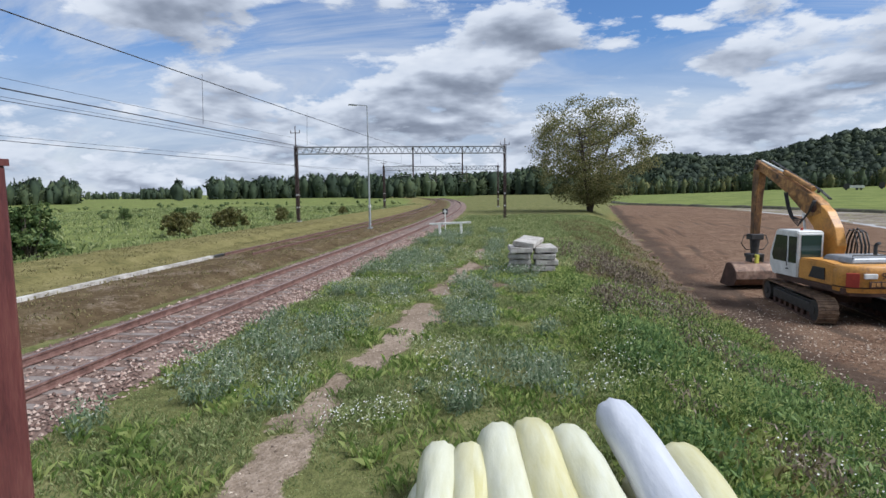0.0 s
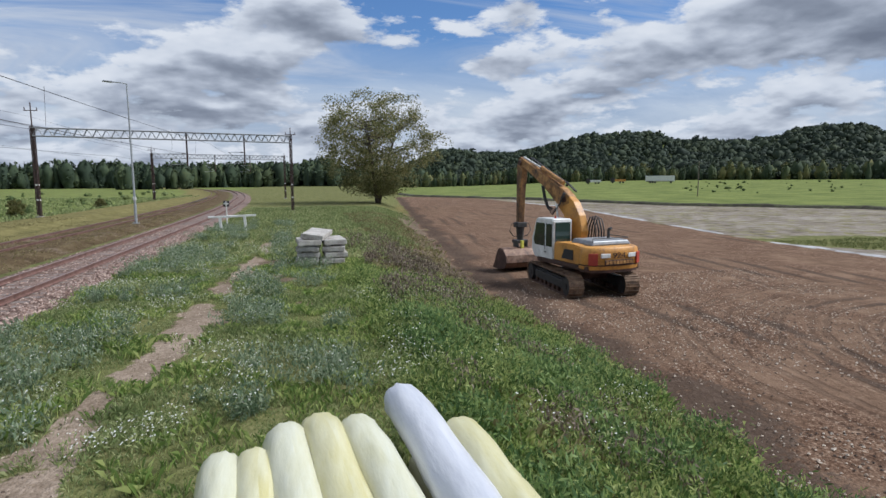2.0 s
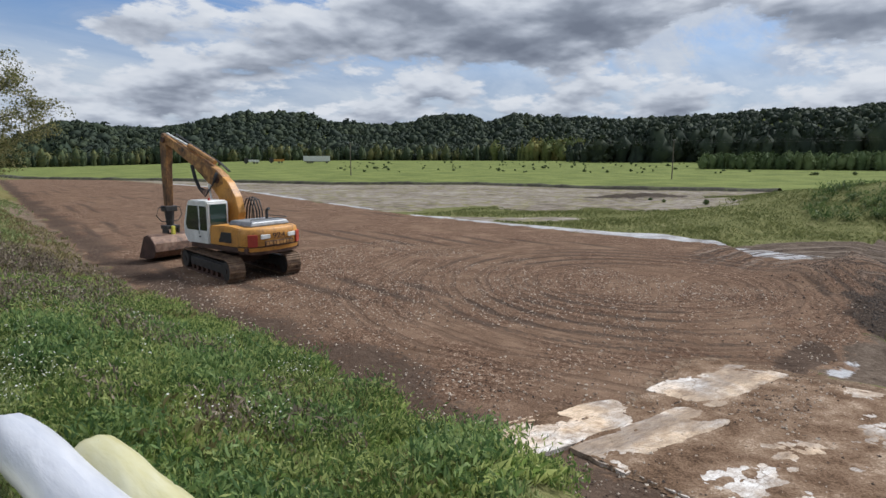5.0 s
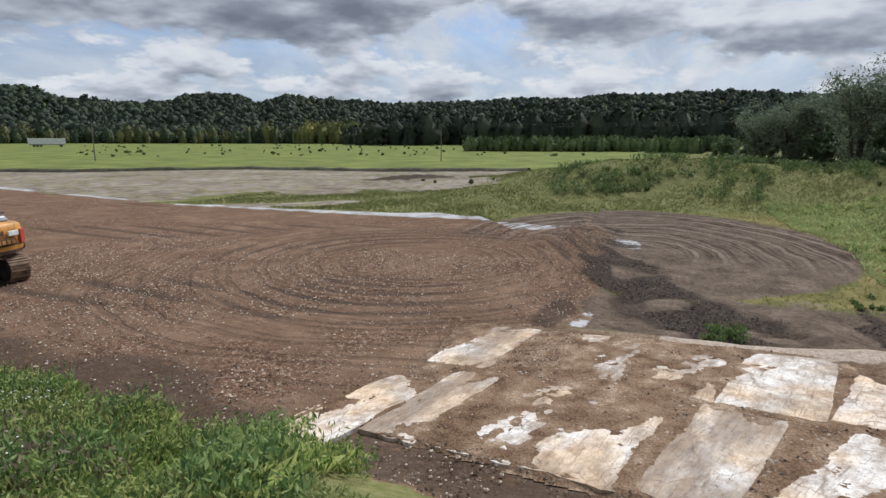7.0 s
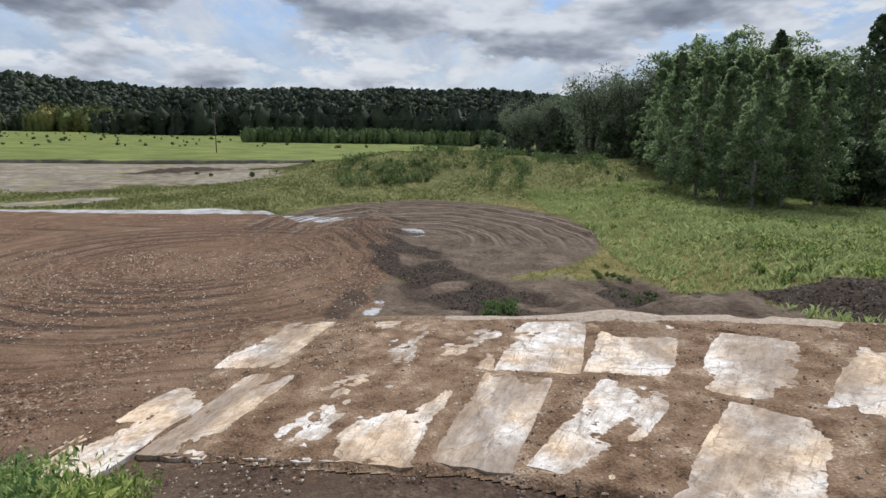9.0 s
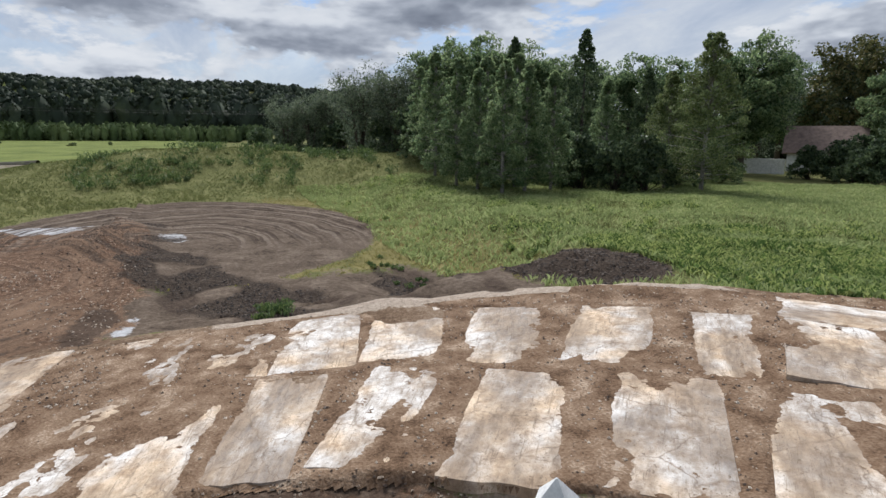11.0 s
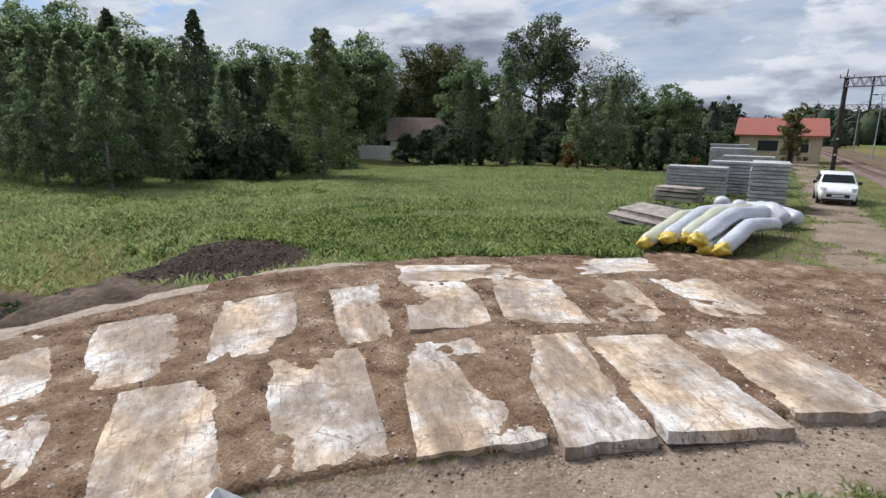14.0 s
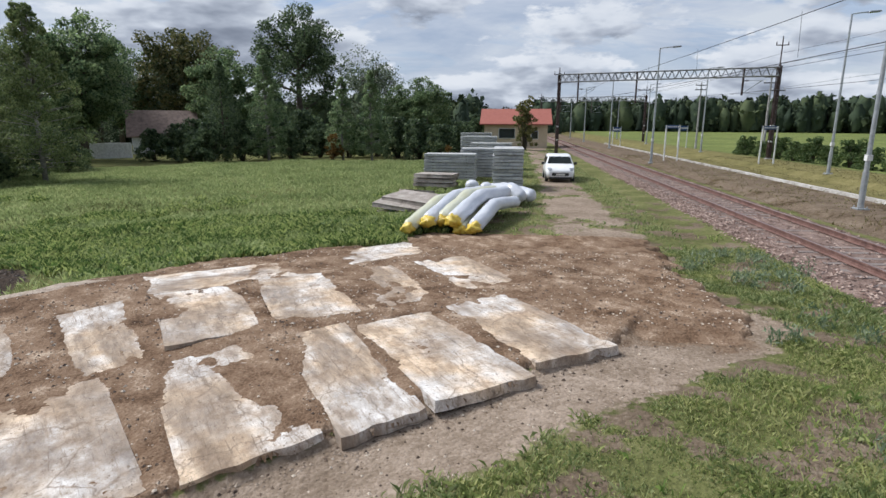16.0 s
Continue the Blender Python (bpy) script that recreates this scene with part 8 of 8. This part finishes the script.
stuff("pit_edge_grass", blades(x[dr], y[dr], 0.11, 0.015, 0.9, rs, 4), leaf_mat("olive_grass", [(0.19, 0.175, 0.055), (0.27, 0.25, 0.082), (0.37, 0.33, 0.14)], 0.45, 0.6), "short yellowish grass round the pit")
x, y = scatter(-5, 3, -75, -16, 16000, rs)
stuff("yard_grass", blades(x, y, 0.10 + 0.05 * wob(x, y, 2), 0.025, 0.9, rs, 3), G_MEADOW, "short grass beside the dirt track")
x, y = scatter(-100, -24, 15, 150, 14000, rs)
stuff("plain_grass", blades(x, y, 0.35 + 0.15 * wob(x, y, 6), 0.10, 0.9, rs, 3), G_MEADOW, "rough tall grass on the plain")


def weeds(spots, h, material, name, label, rs, leaves=46, size=0.028, cat="weeds", flowers=None):
    c = []
    fl = []
    for x, y, s in spots:
        n = leaves
        a = rs.uniform(0, 6.28, n)
        r = rs.uniform(0, 1, n) ** 0.6 * 0.32 * s
        f = rs.uniform(0.1, 1, n)
        p = np.stack([x + r * np.cos(a) * (0.5 + 0.5 * f), y + r * np.sin(a) * (0.5 + 0.5 * f), f * h * s], -1)
        c.append(p)
        if flowers:
            m = flowers
            a = rs.uniform(0, 6.28, m)
            r = rs.uniform(0, 1, m) ** 0.5 * 0.34 * s
            fl.append(np.stack([x + r * np.cos(a), y + r * np.sin(a), h * s * rs.uniform(0.7, 1.12, m)], -1))
    p = np.concatenate(c)
    p[:, 2] += ground_z(p[:, 0], p[:, 1])
    k = len(p)
    u = rs.normal(size=(k, 3)) * [0.6, 0.6, 1] + [0, 0, 0.7]
    u /= np.linalg.norm(u, axis=1)[:, None]
    v = np.cross(u, rs.normal(size=(k, 3)))
    v /= np.linalg.norm(v, axis=1)[:, None] + 1e-9
    s = (size * rs.uniform(0.6, 1.6, k))[:, None]
    co = np.stack([p - u * s * 2.2, p + v * s * 0.6, p + u * s * 2.2, p - v * s * 0.6], 1).reshape(-1, 3)
    stuff(name, co, material, label, cat)
    if flowers:
        p = np.concatenate(fl)
        p[:, 2] += ground_z(p[:, 0], p[:, 1])
        k = len(p)
        s = (0.012 * rs.uniform(0.6, 1.5, k))[:, None]
        u, v = np.array([1, 0, 0.2]), np.array([0, 1, 0.3])
        co = np.stack([p - u * s, p + v * s, p + u * s, p - v * s], 1).reshape(-1, 3)
        stuff(name + "_flowers", co, G_WHITE, "small white flowers among the weeds", "flowers")


def clumps(n, x0, x1, y0, y1, rs, f, lo=0.6, hi=1.4):
    x, y = rs.uniform(x0, x1, n * 4), rs.uniform(y0, y1, n * 4)
    k = (f(x, y)) & (grassy(x, y) > 0.4) & ((np.abs(x - 0.4) > 1.6) | (y > 7.4) | (y < 0.5))
    x, y = x[k][:n], y[k][:n]
    return np.stack([x, y, rs.uniform(lo, hi, len(x))], -1)


weeds(clumps(420, -6.2, -0.6, 6.5, 46, rs, lambda x, y: (wob(x, y, 2.1, 8) > 0.05) & (np.abs(x + 2.6) > 0.5)), 0.42, G_BLUE, "bluish_weeds", "bluish grey-green weeds along the path", rs, 90, 0.020, flowers=5)
weeds(clumps(45, -6.4, -3.4, -16, -1, rs, lambda x, y: wob(x, y, 1.7, 8) > 0.0), 0.35, G_BLUE, "bluish_weeds", "bluish grey-green weeds beside the track", rs, 90, 0.020, flowers=5)
weeds(clumps(70, -1.2, 1.0, 8, 22, rs, lambda x, y: wob(x, y, 1.5, 3) > 0.1), 0.38, G_BLUE, "bluish_weeds", "bluish grey-green weeds on the bank", rs, 90, 0.020, flowers=4)
weeds(clumps(620, 1.6, 6.9, 2.9, 19, rs, lambda x, y: wob(x, y, 1.2, 5) > -0.45, 0.6, 1.7), 0.38, G_HERB, "nettle_clumps", "clumps of leafy green weeds on the bank", rs, 130, 0.019)
weeds(clumps(200, 2.0, 6.9, 2.9, 14, rs, lambda x, y: wob(x, y, 0.9, 25) > 0.1, 0.7, 1.5), 0.45, G_NETTLE, "nettle_clumps", "tall dark green nettles on the bank", rs, 150, 0.024)
weeds(clumps(50, 1.2, 6.4, 4.5, 16, rs, lambda x, y: wob(x, y, 1.0, 13) > 0.15), 0.45, G_MEADOW, "flowering_weeds", "pale green weeds with white flower heads", rs, 90, 0.016, flowers=14)
weeds(clumps(160, -6.2, -0.8, 7, 30, rs, lambda x, y: wob(x, y, 1.2, 14) > 0.2), 0.28, G_MEADOW, "flowering_weeds", "low weeds with many small white flowers", rs, 60, 0.016, flowers=16)
weeds(clumps(110, 2.2, 5.2, 5.2, 16, rs, lambda x, y: wob(x, y, 1.4, 1) > 0.05), 0.5, G_BROWN, "dead_weeds", "dead brown stalks among the grass", rs, 60, 0.022)
weeds(clumps(120, 2.2, 6.0, 12.5, 30, rs, lambda x, y: wob(x, y, 2.2, 9) > 0.0), 0.7, G_BROWN, "dead_weeds", "tall dead brown weeds on the bank", rs, 80, 0.024)
weeds(clumps(120, 3, 30, -26, -11, rs, lambda x, y: wob(x, y, 2.6, 2) > 0.25), 0.34, G_HERB, "meadow_weeds", "leafy weeds in the meadow", rs, 80, 0.034)
wet_spots = [(15.2 + rs.uniform(-1, 1.6), -1.9 + rs.uniform(-0.6, 0.5), rs.uniform(0.5, 1.1)) for _ in range(16)] + [(19.5 + rs.uniform(-2.5, 2.5), -6.8 + rs.uniform(-0.7, 0.7), rs.uniform(0.3, 0.7)) for _ in range(14)]
weeds(wet_spots, 0.22, L_MID, "mud_weeds", "small green weeds growing in the mud", rs, 70, 0.026)
weeds(clumps(60, 30, 50, -19, -9, rs, lambda x, y: wob(x, y, 2.6, 4) > 0.2), 0.35, G_HERB, "pit_weeds", "low weeds along the pit edge", rs, 70, 0.036)


# ---------------------------------------------------------------- loose gravel
def stones(name, x, y, lo, hi, material, label, rs, z=None):
    n = len(x)
    sz = lo + (hi - lo) * rs.uniform(0, 1, n) ** 2
    octa = np.array([(1, 0, 0), (0, 1, 0), (-1, 0, 0), (0, -1, 0), (0, 0, 0.7)])
    V = octa[None] * rs.uniform(0.6, 1.35, (n, 5, 3)) * sz[:, None, None]
    a = rs.uniform(0, 6.28, n)
    ca, sa = np.cos(a)[:, None], np.sin(a)[:, None]
    V = np.stack([V[..., 0] * ca - V[..., 1] * sa, V[..., 0] * sa + V[..., 1] * ca, V[..., 2]], -1) + np.stack([x, y, (ground_z(x, y) if z is None else z) + 0.003], -1)[:, None]
    tri = np.array([(0, 1, 4), (1, 2, 4), (2, 3, 4), (3, 0, 4)])
    me = bpy.data.meshes.new(name)
    F = (np.arange(n)[:, None, None] * 5 + tri[None]).reshape(-1, 3)
    me.from_pydata(V.reshape(-1, 3).tolist(), [], F.tolist())
    me.materials.append(material)
    tagged(new(name, me), label, "stones", kind="stuff")


M_STONE = mat("gravel_stone", [(0.08, 0.055, 0.04), (0.24, 0.18, 0.13), (0.52, 0.44, 0.35)], 2.0, 0.9, 0.0, island=1.1)
x, y = rs.uniform(5.5, 22, 26000), rs.uniform(1.5, 24, 26000)
k = (masks(x, y)["pad"] > 0.5) & (wob(x, y, 1.6, 2) + 0.6 * wob(x, y, 5, 1) > rs.uniform(-0.9, 0.7, 26000))
stones("pad_gravel", x[k], y[k], 0.012, 0.04, M_STONE, "loose gravel stones on the pad", rs)
x, y = rs.uniform(-4, 13.5, 40000), rs.uniform(-15, 4.5, 40000)
z, cover, keep, shows = road_soil(x, y)
k = shows & (cloudy(x * 1.1, y * 1.1, 71, 4) + 0.25 * (on_slab(x, y)[0] < 0) > rs.uniform(0.35, 0.95, 40000))
stones("road_gravel", x[k], y[k], 0.008, 0.034, M_STONE, "loose gravel stones between the slabs", rs, z[k])
x, y = rs.uniform(-3.5, 8, 60000), rs.uniform(-13, 2, 60000)
d, own = on_slab(x, y)
k = (d < -0.01) & (d > -0.4) & (rs.rand(60000) < np.exp(d / 0.13)) & (road_in(x, y) < 0.9)
stones("edge_gravel", x[k], y[k], 0.008, 0.034, mat("brown_gravel", [(0.06, 0.04, 0.028), (0.16, 0.11, 0.075), (0.34, 0.27, 0.205)], 2.0, 0.9, 0.0, island=1.0), "heaped gravel along the front edges of the slabs", rs, np.maximum(ground_z(x[k], y[k]), road_soil(x[k], y[k])[0] - 0.02))
x, y = rs.uniform(-5, 6, 14000), rs.uniform(-14, 24, 14000)
k = masks(x, y)["path"] > 0.5
stones("path_gravel", x[k], y[k], 0.008, 0.028, M_STONE, "small stones on the worn path", rs)
weeds(clumps(300, 50, 78, -18, 9, rs, lambda x, y: wob(x, y, 5.0, 4) > -0.1, 1.4, 2.8), 0.32, L_MID, "mound_scrub", "dark green scrub on the grass mound", rs, 60, 0.06)
M_CLOD = mat("dark_mud_clod", [(0.022, 0.016, 0.013), (0.060, 0.045, 0.035), (0.12, 0.092, 0.072)], 2.0, 0.85, 0.0, island=0.9)
x, y = rs.uniform(11, 34, 60000), rs.uniform(-13, 5, 60000)
k = masks(x, y)["wet"] > rs.uniform(0.35, 1.0, 60000)
stones("mud_clods", x[k][:9000], y[k][:9000], 0.012, 0.05, M_CLOD, "dark clods of churned mud", rs)
x, y = 27 + rs.normal(0, 3.2, 2600), 3.2 + rs.normal(0, 1.1, 2600)
stones("spoil_clods", x, y, 0.012, 0.05, mat("brown_clod", [(0.045, 0.028, 0.02), (0.11, 0.07, 0.047), (0.19, 0.13, 0.09)], 2.0, 0.9, 0.0, island=0.9), "brown clods on the spoil edge of the pad", rs)
